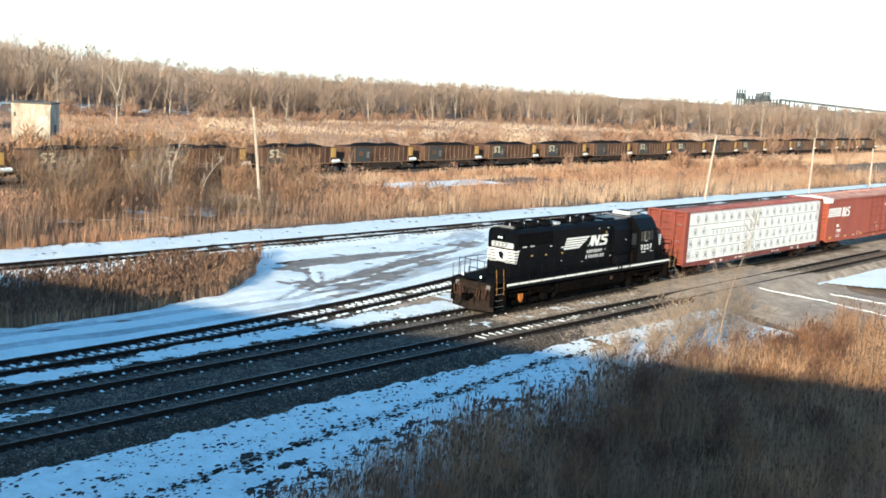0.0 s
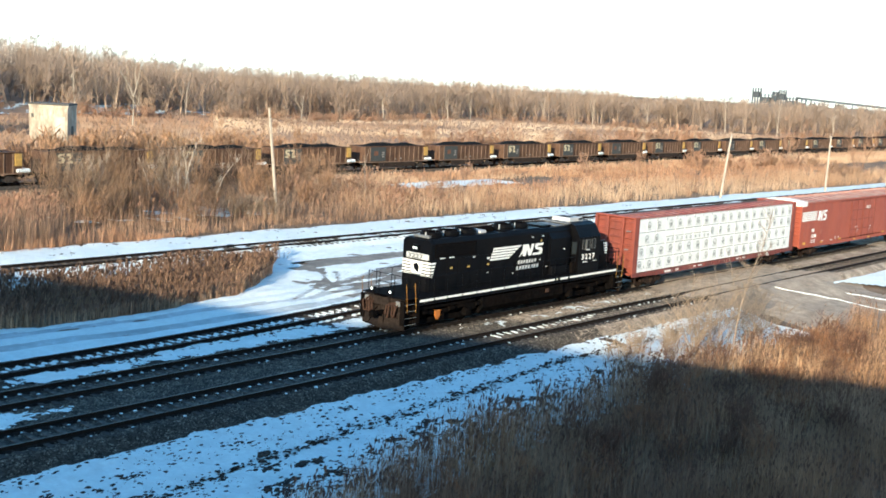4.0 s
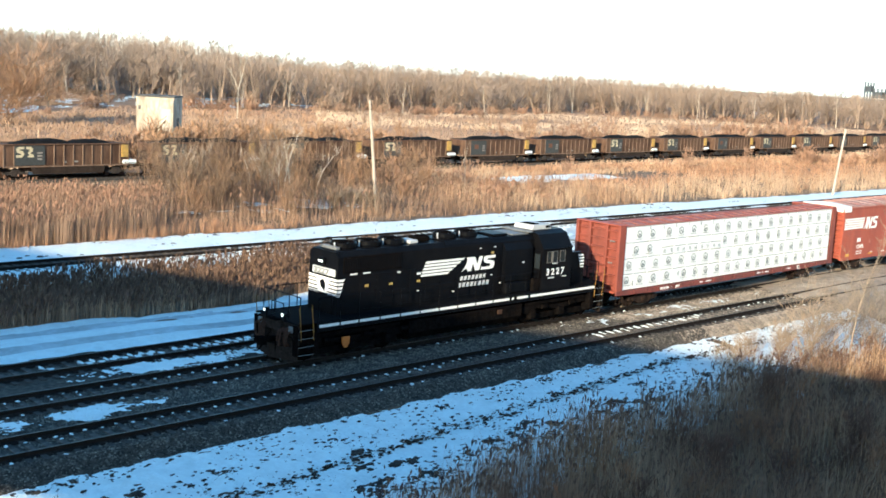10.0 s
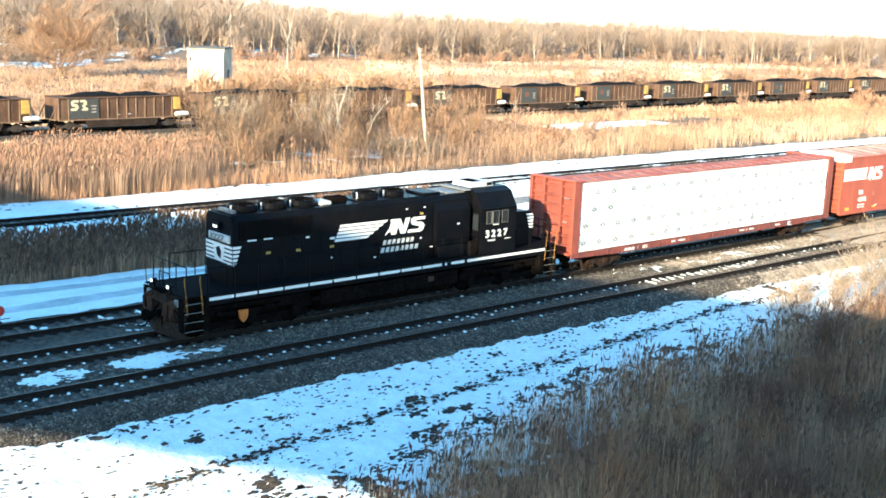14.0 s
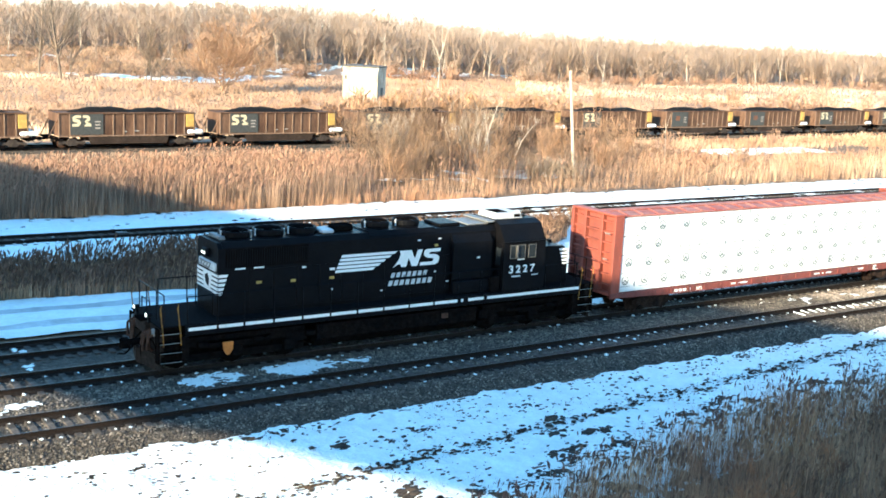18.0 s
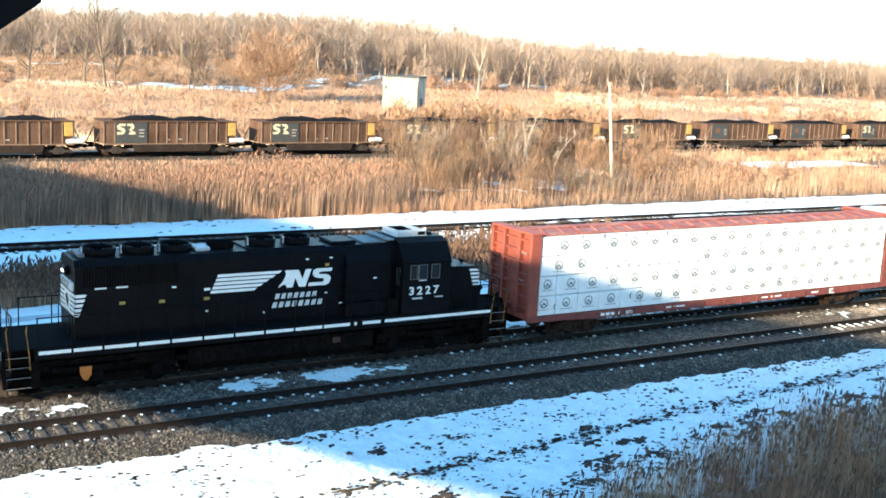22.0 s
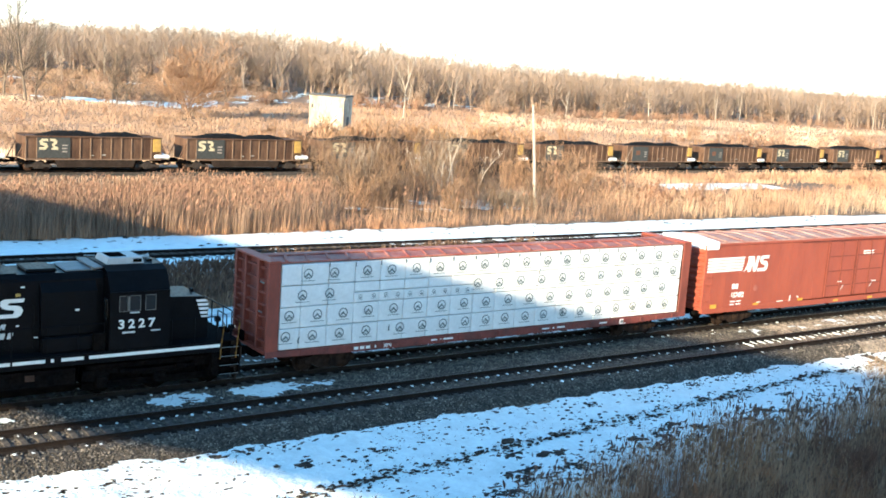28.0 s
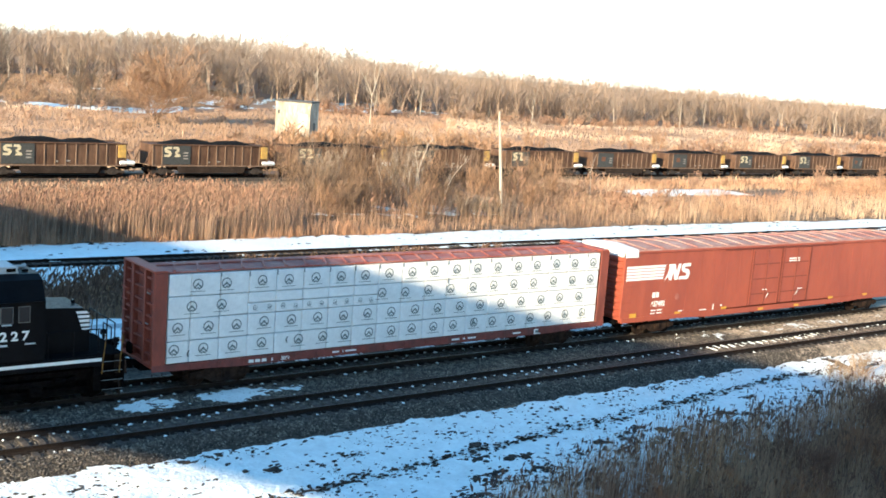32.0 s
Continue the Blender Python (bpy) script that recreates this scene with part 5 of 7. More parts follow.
for way, x0, x1 in ((-1, -0.55, -0.04), (1, 21.29, 21.8)):
    bk = part("bulkhead", Geo().box(x0 + 0.2 if way < 0 else x0, x1 if way < 0 else x1 - 0.2, -1.45, 1.45, 1.08, 4.38, 0.03), M["bulkhead"], flatcar, "ribbed red end bulkhead")
    for y in (-1.38, -0.55, 0.55, 1.38):
        part("bulkhead_post", Geo().box(x0, x1, y - 0.09, y + 0.09, 1.0, 4.42, 0.02), M["bulkhead"], bk)
    xo = x0 + 0.06 if way < 0 else x1 - 0.2
    for k in range(7):
        part("bulkhead_rib", Geo().box(xo, xo + 0.14, -1.28, 1.28, 1.35 + k * 0.46, 1.43 + k * 0.46, 0.01), M["bulkhead"], bk)
    part("top_cap", Geo().box(x0, x1, -1.45, 1.45, 4.424, 4.5, 0.02), M["red"], bk)
    xo = x0 - 0.03 if way < 0 else x1 + 0.03
    for y0, z0, w in ((-1.2, 3.62, 0.34), (-1.1, 2.5, 0.3)):
        part("stencil_bar", Geo().box(xo - 0.005, xo + 0.005, y0 + 0.0, y0 + w, z0, z0 + 0.06), M["dullgrey"], bk)
    for k in range(6):
        part("ladder_rung", Geo().pipe([(xo, 0.75, 1.4 + k * 0.42), (xo - way * -0.08, 0.75, 1.4 + k * 0.42), (xo - way * -0.08, 1.3, 1.4 + k * 0.42), (xo, 1.3, 1.4 + k * 0.42)], 0.014), M["red"], bk)
    part("brake_rigging", Geo().box(x0 - 0.12 if way < 0 else x1, x0 if way < 0 else x1 + 0.12, 0.3, 0.7, 1.1, 1.5, 0.03), M["grime"], bk)
    coupler(flatcar, -0.4 if way < 0 else 21.65, way)
part("spine", Geo().box(0, 21.25, -0.12, 0.12, 1.072, 4.3), M["red"], flatcar)
top = part("top_chord", Geo().box(-0.02, 21.27, -1.34, 0.5, 4.374, 4.44, 0.02).box(-0.02, 21.27, -0.22, 0.22, 4.44, 4.5, 0.02), M["redtop"], flatcar, "weathered red top frame")
for k in range(24):
    x = 0.2 + k * 0.9
    part("top_brace", Geo().prism([(x, -1.3), (x + 0.09, -1.3), (x + 0.55, -0.2), (x + 0.46, -0.2)], "z", 4.438, 4.49), M["redtop"], top)
for x in (2.3, 19.0):
    freight_bogie(flatcar, x)


def mark_geo():
    """A plain broken ring with a chevron, printed on the wrap."""
    g, n = Geo(), 18
    for i in range(n):
        a, b = [math.pi * (1.11 + 1.78 * t / n) for t in (i, i + 1)]
        g.add([(0.205 * math.sin(a) * r, -0.004, 0.2 * math.cos(a) * r) for r in (0.79, 1.0)] + [(0.2 * math.sin(b) * r, -0.004, 0.2 * math.cos(b) * r) for r in (1.0, 0.79)], [(0, 1, 2, 3)])
    for s in (-1, 1):
        g.add([(0, -0.004, 0.06), (s * 0.15, -0.004, -0.1), (s * 0.15, -0.004, -0.17), (0, -0.004, -0.03)], [(0, 1, 2, 3)])
        g.add([(0, -0.004, -0.1), (s * 0.075, -0.004, -0.165), (s * 0.075, -0.004, -0.215), (0, -0.004, -0.16)], [(0, 1, 2, 3)])
    g.add([(-0.3, -0.004, -0.275), (0.3, -0.004, -0.275), (0.3, -0.004, -0.253), (-0.3, -0.004, -0.253)], [(0, 1, 2, 3)])
    return g.mesh("printed_mark")


random.seed(11)
mark = mark_geo()
small_mark = mark.copy()
small_mark.transform(Matrix.Scale(0.45, 4))
PACK_H = (4.36 - 1.08) / 4
SEAMS = [0.0, 0.86] + [0.86 + 1.152 * k for k in range(1, 18)] + [21.25]
PACKS = {}


def pack_mesh(w, h):
    """A wrapped pack with softened edges; the wrap stands a finger's width from its neighbours."""
    key = (round(w, 3), round(h, 3))
    if key not in PACKS:
        PACKS[key] = Geo().box(0.009, w - 0.009, -0.6, 0.6, 0.012, h - 0.016, 0.025).mesh("lumber_pack")
    return PACKS[key]


ROWS = ([0.25 + 1.17 * k for k in range(4)] + [5.34 + 1.075 * k for k in range(15)],
        [0.4 + 1.155 * k for k in range(18)],
        [0.9, 2.05] + [9.1 + 1.16 * k for k in range(11)],
        [1.08, 2.25] + [3.68 + 1.14 * k for k in range(16)])
for side in (-1, 1):
    stack = new("lumber_stack")
    stack.parent = flatcar
    stack["label"] = "white plastic-wrapped lumber stacked %s high" % ("four" if side < 0 else "three")
    for r in range(4 if side < 0 else 3):
        for a, b in zip(SEAMS, SEAMS[1:]):
            halves = r == 2 and 3.0 < a < 8.0
            for h in ((0, PACK_H / 2) if halves else (0,)):
                part("lumber_pack", pack_mesh(b - a, PACK_H / 2 if halves else PACK_H), M["wrap"], stack, at=pose(a, side * (0.82 + rnd(-0.014, 0.006)), 1.08 + r * PACK_H + h, 0, 0, rnd(-0.3, 0.3)))
        if side < 0:
            for x in ROWS[r]:
                part("printed_mark", mark, M["ink"], stack, at=pose(x + rnd(-0.03, 0.03), -1.438, 1.59 + r * 0.79 + rnd(-0.02, 0.02)))
            if r == 2:
                for k in range(10):
                    part("printed_mark", small_mark, M["ink"], stack, at=pose(3.45 + k * 0.575 + rnd(-0.03, 0.03), -1.438, 2.95 + rnd(-0.02, 0.02)))
    if side < 0:
        for a in SEAMS[2:-1]:
            part("strap", Geo().box(a - 0.025, a + 0.025, -1.446, -1.44, 4.2 + rnd(-0.06, 0.02), 4.35), M["ink"], stack)
        for a, z in ((0.8, 1.42), (4.82, 1.6), (12.4, 3.5), (13.9, 1.62)):
            part("torn_mark", Geo().prism([(a, z - 0.12), (a + 0.06, z - 0.1), (a + 0.03, z), (a + 0.08, z + 0.13), (a + 0.02, z + 0.12), (a - 0.03, z)], "y", -1.446, -1.44), M["ink"], stack)

# -- the red boxcar --
boxcar = thing("boxcar", "oxide-red steel boxcar with double plug doors", "boxcar")
X0, X1 = 22.95, 47.0
body = part("body", Geo().box(X0, X1, -1.47, 1.47, 0.98, 4.3, 0.02), M["red"], boxcar)
for s in (-1, 1):
    y = s * 1.47
    part("side_sill", Geo().prism([(X0, 1.1), (X1, 1.1), (X1, 0.86), (X1 - 4.6, 0.84), (X1 - 6.0, 0.78), (X0 + 6.0, 0.78), (X0 + 4.6, 0.84), (X0, 0.86)], "y", y - 0.03 + s * 0.02, y + 0.03 + s * 0.02), M["red"], body)
    for k in range(24):
        x = X0 + 0.5 + k * 1.0
        if 32.0 < x < 37.7:
            continue
        part("side_post", Geo().box(x, x + 0.035, min(y, y + s * 0.005), max(y, y + s * 0.005), 1.1, 4.2), M["red"], body)
    part("top_rail", Geo().box(X0, X1, min(y, y + s * 0.05), max(y, y + s * 0.05), 4.22, 4.34, 0.015), M["red"], body)
    for a, b in ((32.45, 34.9), (35.0, 37.45)):
        d = part("plug_door", Geo().box(a, b, min(y, y + s * 0.022), max(y, y + s * 0.022), 1.12, 4.12, 0.015), M["red"], body, "red plug door with locking rods")
        for x in (a + 0.03, b - 0.11, (a + b) / 2 - 0.04):
            part("locking_rod", Geo().rod((x + 0.04, y + s * 0.045, 1.15), (x + 0.04, y + s * 0.045, 4.08), 0.024, n=6), M["darkred"], d)
        for z in (1.7, 2.5, 3.3):
            part("door_rib", Geo().box(a + 0.15, b - 0.15, min(y + s * 0.022, y + s * 0.036), max(y + s * 0.022, y + s * 0.036), z, z + 0.05), M["darkred"], d)
        part("door_handle", Geo().pipe([(a + 1.3, y + s * 0.12, 1.5), (a + 1.45, y + s * 0.14, 1.75)], 0.02), M["greyroof"], d)
    # dark gasket strips that draw the shadow at the door edges
    for a in (32.36, 34.92, 37.47):
        part("door_edge_line", Geo().box(a, a + 0.06, min(y, y + s * 0.03), max(y, y + s * 0.03), 1.12, 4.14), M["darkred"], body)
    for z in (1.06, 4.16):
        part("door_track", Geo().box(30.2, 39.8, min(y, y + s * 0.05), max(y, y + s * 0.05), z, z + 0.04), M["darkred"], body)
    y0, y1 = sorted((y + s * 0.014, y + s * 0.022))
    for k in range(5):
        z = 3.62 - k * 0.148
        part("side_flash", Geo().prism([(23.05, z - 0.115), (25.70 - k * 0.03, z - 0.115), (25.76 - k * 0.02, z), (23.07, z)], "y", y0, y1), M["white"], body, "white slanted flash")
    emblem(body, "side_emblem", 25.74, 2.82, 1.86, 0.8, y0, y1)
    lettering("657492", 0.36, M["white"], body, pose(24.98 if s < 0 else 26.15, y + s * 0.012, 1.56, 90, 0, 0 if s < 0 else 180), bold=0.012, width=0.9)
    for x, z, w, h in ((25.0, 2.0, 0.2, 0.26), (25.25, 2.0, 0.2, 0.26), (24.98, 1.33, 0.36, 0.06), (25.42, 1.33, 0.34, 0.06), (24.98, 1.18, 0.3, 0.06), (25.42, 1.18, 0.34, 0.06), (35.55, 3.5, 0.95, 0.07),
                       (35.55, 3.38, 0.95, 0.06), (27.0, 1.18, 0.3, 0.05), (28.6, 1.12, 0.5, 0.05), (29.6, 1.1, 0.08, 0.3), (30.2, 1.25, 0.14, 0.08), (33.5, 1.9, 0.4, 0.05), (36.6, 1.8, 0.4, 0.05)):
        part("stencil_bar", Geo().box(x, x + w, y0 + s * 0.015 if 32.4 < x < 37.5 else y0, y1 + s * 0.015 if 32.4 < x < 37.5 else y1, z, z + h), M["white"], body)
    part("round_mark", Geo().lathe((26.79, y + s * 0.018, 1.96), "y", [(-0.004, 0.16), (0.004, 0.16)], 16), M["redtop"], body)
    for x, z, w, h in ((23.48, 1.1, 0.46, 0.2), (26.7, 1.08, 0.42, 0.11), (30.25, 1.08, 0.42, 0.13), (33.3, 0.84, 0.42, 0.12), (36.4, 0.84, 0.42, 0.12), (39.54, 1.06, 0.42, 0.13), (42.9, 1.05, 0.42, 0.13), (46.2, 1.05, 0.42, 0.13)):
        dx = s * 0.046 if z < 1 else s * 0.036
        part("reflector", Geo().box(x, x + w, y0 + dx, y1 + dx, z, z + h), M["yellow"], body, "yellow reflector plate")
    for x in (X0 + 0.08, X1 - 0.5):
        for k in range(5):
            part("ladder_rung", Geo().pipe([(x, y, 1.1 + k * 0.4), (x, y + s * 0.08, 1.1 + k * 0.4), (x + 0.4, y + s * 0.08, 1.1 + k * 0.4), (x + 0.4, y, 1.1 + k * 0.4)], 0.013), M["red"], body)
for way, xe in ((-1, X0), (1, X1)):
    for k in range(9):
        z = 1.1 + k * 0.34
        a = [(xe, z), (xe + way * 0.1, z + 0.06), (xe + way * 0.1, z + 0.2), (xe, z + 0.26)]
        part("end_corrugation", Geo().prism(a, "y", -1.38, 1.38), M["red"], body)
    for y in (-1.42, 1.42):
        part("corner_post", Geo().box(min(xe, xe + way * 0.06), max(xe, xe + way * 0.06), y - 0.06, y + 0.06, 0.9, 4.3, 0.01), M["red"], body)
    coupler(boxcar, xe - way * 0.2, way)
    part("end_sill", Geo().box(min(xe, xe + way * 0.25), max(xe, xe + way * 0.25), -1.3, 1.3, 0.78, 0.98, 0.02), M["grime"], boxcar)
rf = part("roof", Geo().prism([(-1.5, 4.3), (1.5, 4.3), (1.47, 4.4), (0, 4.52), (-1.47, 4.4)], "x", X0, X1), M["roofgrey"], boxcar, "weathered ribbed roof")
part("white_roof_end", Geo().prism([(-1.53, 4.06), (1.53, 4.06), (1.53, 4.44), (0, 4.56), (-1.53, 4.44)], "x", X0 - 0.06, X0 + 0.75), M["white"], rf, "white-painted roof end")
for k in range(19):
    x = X0 + 1.3 + k * 1.22
    for s in (-1, 1):
        part("roof_rib", Geo().prism([(s * 1.45, 4.395), (s * 1.45, 4.45), (0, 4.57), (0, 4.515)], "x", x, x + 0.09), M["roofgrey"], rf)
for x in (25.95, 43.9):
    freight_bogie(boxcar, x)
part("centre_sill", Geo().box(X0, X1, -0.35, 0.35, 0.6, 0.98, 0.02), M["grime"], boxcar)
for k in (29.0, 33.0, 36.5, 40.5):
    part("cross_bearer", Geo().box(k, k + 0.2, -1.4, 1.4, 0.66, 0.97, 0.02), M["grime"], boxcar)


# ---- the standing coal train ----
def coal_hopper(plain=False):
    h = thing("coal_hopper", "brown steel coal hopper heaped with coal", "hopper wagon", "standing coal train")
    L = 6.75
    tub = part("tub", Geo().prism([(-L, 1.18), (-L, 3.3), (L, 3.3), (L, 1.18), (4.1, 1.18), (3.7, 0.6), (-3.6, 0.6), (-4.0, 1.18)], "y", -1.42, 1.42), M["coalcar"], h)
    for s in (-1, 1):
        y = s * 1.42
        for k in range(14):
            x = -L + 0.02 + k * (2 * L - 0.12) / 13
            part("side_rib", Geo().box(x, x + 0.12, min(y, y + s * 0.07), max(y, y + s * 0.12), 1.2, 3.3, 0.012), M["hopperrib"], tub)
        part("side_sill", Geo().box(-L, L, min(y, y + s * 0.13), max(y, y + s * 0.13), 1.1, 1.22, 0.02), M["hopperrib"], tub)
        part("top_rail", Geo().box(-L, L, min(y, y + s * 0.14), max(y, y + s * 0.14), 3.26, 3.4, 0.02), M["coalcar"], tub)
        part("belly_panel", Geo().prism([(-4.0, 1.17), (-3.7, 0.4), (3.8, 0.4), (4.1, 1.17)], "y", min(y, y + s * 0.06), max(y, y + s * 0.06)), M["belly"], tub, "dusty dark brown belly sheet")
        y0, y1 = sorted((y + s * 0.02, y + s * 0.03))
        part("dark_panel", Geo().box(-5.62, -2.5, min(y, y + s * 0.075), max(y, y + s * 0.075), 1.3, 3.24), M["slate"], tub, "dark slate repainted panel")
        if plain:
            part("rust_patch", Geo().box(-4.9, -4.1, y0 + s * 0.06, y1 + s * 0.06, 2.1, 2.7), M["rustpatch"], tub, "rust-orange worn patch")
        for pts in () if plain else ([(-5.45, 2.9), (-5.2, 3.12), (-4.62, 3.12), (-4.62, 2.88), (-5.1, 2.88), (-5.15, 2.8), (-4.75, 2.68), (-4.6, 2.4), (-4.85, 2.08), (-5.45, 2.08), (-5.45, 2.32), (-4.98, 2.32), (-4.94, 2.42), (-5.36, 2.55)],
                    [(-4.45, 3.12), (-3.95, 3.12), (-3.75, 2.9), (-3.8, 2.62), (-4.05, 2.5), (-3.65, 2.3), (-3.65, 2.08), (-4.3, 2.08), (-4.3, 2.2), (-4.1, 2.3), (-4.3, 2.55), (-4.1, 2.72), (-4.08, 2.88), (-4.45, 2.88)]):
            part("side_emblem", Geo().prism(pts, "y", y0 + s * 0.06, y1 + s * 0.06), M["emblem"], tub, "plain cream emblem block")
        for x, z, w in ((-3.3, 2.45, 0.55), (-3.3, 2.15, 0.5), (-3.3, 1.85, 0.5), (-0.4, 1.5, 0.2), (0.6, 1.55, 0.4)):
            part("stencil_bar", Geo().box(x, x + w, y0 + (s * 0.06 if x < -2 else 0), y1 + (s * 0.06 if x < -2 else 0), z, z + 0.12), M["stencil"], tub)
        part("end_panel", Geo().box(L - 0.9, L - 0.12, min(y, y + s * 0.13), max(y, y + s * 0.13), 1.95, 3.22, 0.01), M["hopperyellow"], tub, "yellow end panel")
    part("yellow_end", Geo().box(L, L + 0.05, -1.4, 1.4, 1.5, 3.3, 0.01), M["hopperyellow"], tub, "yellow-painted end")
    for s in (-1, 1):
        part("slope_sheet", Geo().prism([(s * L, 1.1), (s * (L + 0.95), 1.1), (s * (L + 0.95), 1.0), (s * L, 0.7)], "y", -1.35, 1.35), M["grime"], h)
        part("end_snow", Geo().box(L - 0.75, L + 0.92, -1.56, 1.2, 1.23, 1.66, 0.14), M["snow"], h, "snow lying on the end platform") if s > 0 else None
        for y in (-1.3, 1.3):
            part("end_post", Geo().rod((s * (L + 0.85), y, 1.05), (s * L, y, 2.7), 0.05), M["coalcar"], h)
            part("end_ladder", Geo().pipe([(s * (L + 0.3), y, 0.7), (s * (L + 0.3), y, 2.0)], 0.03), M["coalcar"], h)
        coupler(h, s * (L + 0.5), s)
        for k in (5.4,):
            b = part("bogie", Geo().box(-1.2, 1.2, -1.1, -0.92, 0.35, 0.6, 0.02).box(-1.2, 1.2, 0.92, 1.1, 0.35, 0.6, 0.02).box(-0.25, 0.25, -1.1, 1.1, 0.3, 0.72), M["hopperbogie"], h, "dusty cast bogie", at=pose(s * k, 0, 0))
            for y in (-1.18, 1.18):
                part("side_frame", Geo().prism([(-1.3, 0.42), (-1.2, 0.62), (-0.5, 0.66), (-0.3, 0.95), (0.3, 0.95), (0.5, 0.66), (1.2, 0.62), (1.3, 0.42), (1.05, 0.34), (0.6, 0.46), (0.35, 0.24), (-0.35, 0.24), (-0.6, 0.46), (-1.05, 0.34)], "y", y - 0.07, y + 0.07), M["hopperbogie"], b)
            for x in (-0.85, 0.85):
                part("wheelset", Geo().lathe((x, -0.75, 0.42), "y", [(-0.06, 0.4), (0.06, 0.42)], 14).lathe((x, 0.75, 0.42), "y", [(-0.06, 0.42), (0.06, 0.4)], 14).rod((x, -1, 0.42), (x, 1, 0.42), 0.08), M["rust"], b)
    # the load: two long mounds
    xs, ys = np.linspace(-L + 0.15, L - 0.15, 44), np.linspace(-1.36, 1.36, 11)

    def top(x, y):
        e = max(0.0, 1 - (y / 1.4) ** 2)
        m = math.exp(-((x + 2.1) / 2.6) ** 4) + 0.85 * math.exp(-((x - 2.9) / 2.0) ** 4)
        return 3.26 + 0.54 * e ** 0.7 * min(1, m) + 0.09 * lump(x, y, 1.8, 6) * e + 0.05 * lump(x, y, 5, 6) * e

    ld = sheet("coal_load", xs, ys, top, lambda x, y: True, M["coal"])
    ld.parent = h
    ld["label"] = "black coal heaped in two mounds"
    return h


M["hopperyellow"] = mat("dusty_yellow_paint", (0.50, 0.31, 0.06), 0.6, vary=0.2, scale=1.5, fine=15, bump=0.03, other=(0.36, 0.24, 0.08))
M["hopperbogie"] = mat("dusty_cast_steel", (0.05, 0.037, 0.029), 0.9, vary=0.4, scale=2.5, fine=15, bump=0.2, other=(0.025, 0.019, 0.016))
M["emblem"] = mat("faded_cream_paint", (0.56, 0.49, 0.32), 0.7, vary=0.2, scale=3, fine=20, bump=0.05)
M["stencil"] = mat("faded_stencil", (0.34, 0.31, 0.27), 0.7, vary=0.3, scale=3, fine=20, bump=0.0)
M["rustpatch"] = mat("rust_orange_patch", (0.15, 0.07, 0.04), 0.9, vary=0.4, scale=2, fine=8, bump=0.1)
hopper = coal_hopper()
plain_hopper = coal_hopper(True)
plain_hopper["label"] = "brown coal hopper with a worn unlettered side"
for k in range(-2, 19):
    p = COAL_A + Vector((math.cos(COAL_DIR), math.sin(COAL_DIR))) * (k + 0.5) * 16.2
    m = pose(p.x, p.y, COAL_Z, 0, 0, 2.5)
    if k == -2:
        hopper.matrix_basis = m
    elif k == 5:
        plain_hopper.matrix_basis = m
    else:
        copy_thing(plain_hopper if k in (6, 9, 12) else hopper, m)
tagged(ballast_bed("ballast_coal", -2.2, 2.2, -60, 330, 0.0, -0.5, -0.5, "dark ballast under the coal train"), kind="structure").matrix_basis = pose(COAL_A.x, COAL_A.y, COAL_Z - 0.19, 0, 0, 2.5)


# ---- poles, tower, switch stand, far plant ----
def utility_pole(base, top, r, label):
    p = thing("utility_pole", label, "pole", "line of poles", at=pose(*base))
    d = Vector(top) - Vector(base)
    part("shaft", Geo().rod((0, 0, -0.3), d * 0.5, r, r * 0.88, 10).rod(d * 0.5, d, r * 0.88, r * 0.75, 10), M["pole"], p)
    part("cap", Geo().rod(d, d + Vector((0, 0, 0.05)), r * 0.8, r * 0.5, 10), M["pole"], p)
    g = Geo()
    for k in (0.35, 0.75):
        g.rod(d - Vector((0, r, k)), d - Vector((0, r + 0.12, k)), 0.03)
    part("insulator_pin", g, M["grime"], p)
    return p


M["signalred"] = mat("red_target_paint", (0.45, 0.04, 0.02), 0.6, vary=0.2, bump=0.05)
M["steel"] = mat("blue_grey_steelwork", (0.07, 0.08, 0.095), 0.8, vary=0.2, scale=0.1, fine=2, bump=0.0)
for b, t in (((63.84, 75.5, -0.7), (62.6, 75.5, 8.9)), ((126.4, 66.0, -0.5), (128.0, 66.0, 7.35)), ((154.2, 64.5, -0.5), (154.4, 64.5, 7.2)), ((172.1, 62.6, -0.5), (171.9, 62.6, 5.7))):
    utility_pole(b, t, 0.15, "weathered grey wooden line pole")

M["tar"] = mat("tarred_roof_edge", (0.09, 0.085, 0.08), 0.9, vary=0.3, scale=1, fine=6, bump=0.1)
tower = thing("blockhouse", "pale stained concrete blockhouse with a flat roof", "building", at=pose(74.2, 131.5, -1.4, 0, 0, -44))
W, D_, HT = 2.36, 2.15, 7.8
for a in (((-W, W), (-D_, -D_ + 0.3)), ((-W, W), (D_ - 0.3, D_)), ((-W, -W + 0.3), (-D_ + 0.3, D_ - 0.3)), ((W - 0.3, W), (-D_ + 0.3, D_ - 0.3))):
    part("wall", Geo().box(a[0][0], a[0][1], a[1][0], a[1][1], 0, HT - 0.35, 0.02), M["render"], tower)
part("roof_slab", Geo().box(-W - 0.04, W + 0.04, -D_ - 0.04, D_ + 0.04, HT - 0.346, HT, 0.03), M["render"], tower)
part("roof_lip", Geo().box(-W - 0.1, W + 0.1, -D_ - 0.1, D_ + 0.1, HT + 0.002, HT + 0.2, 0.02), M["tar"], tower, "dark tarred roof edge")
part("pier", Geo().box(0.55, W + 0.02, -D_ - 0.32, -D_ - 0.003, 0, HT - 0.36, 0.02), M["render"], tower, "shallow concrete pier on the front")
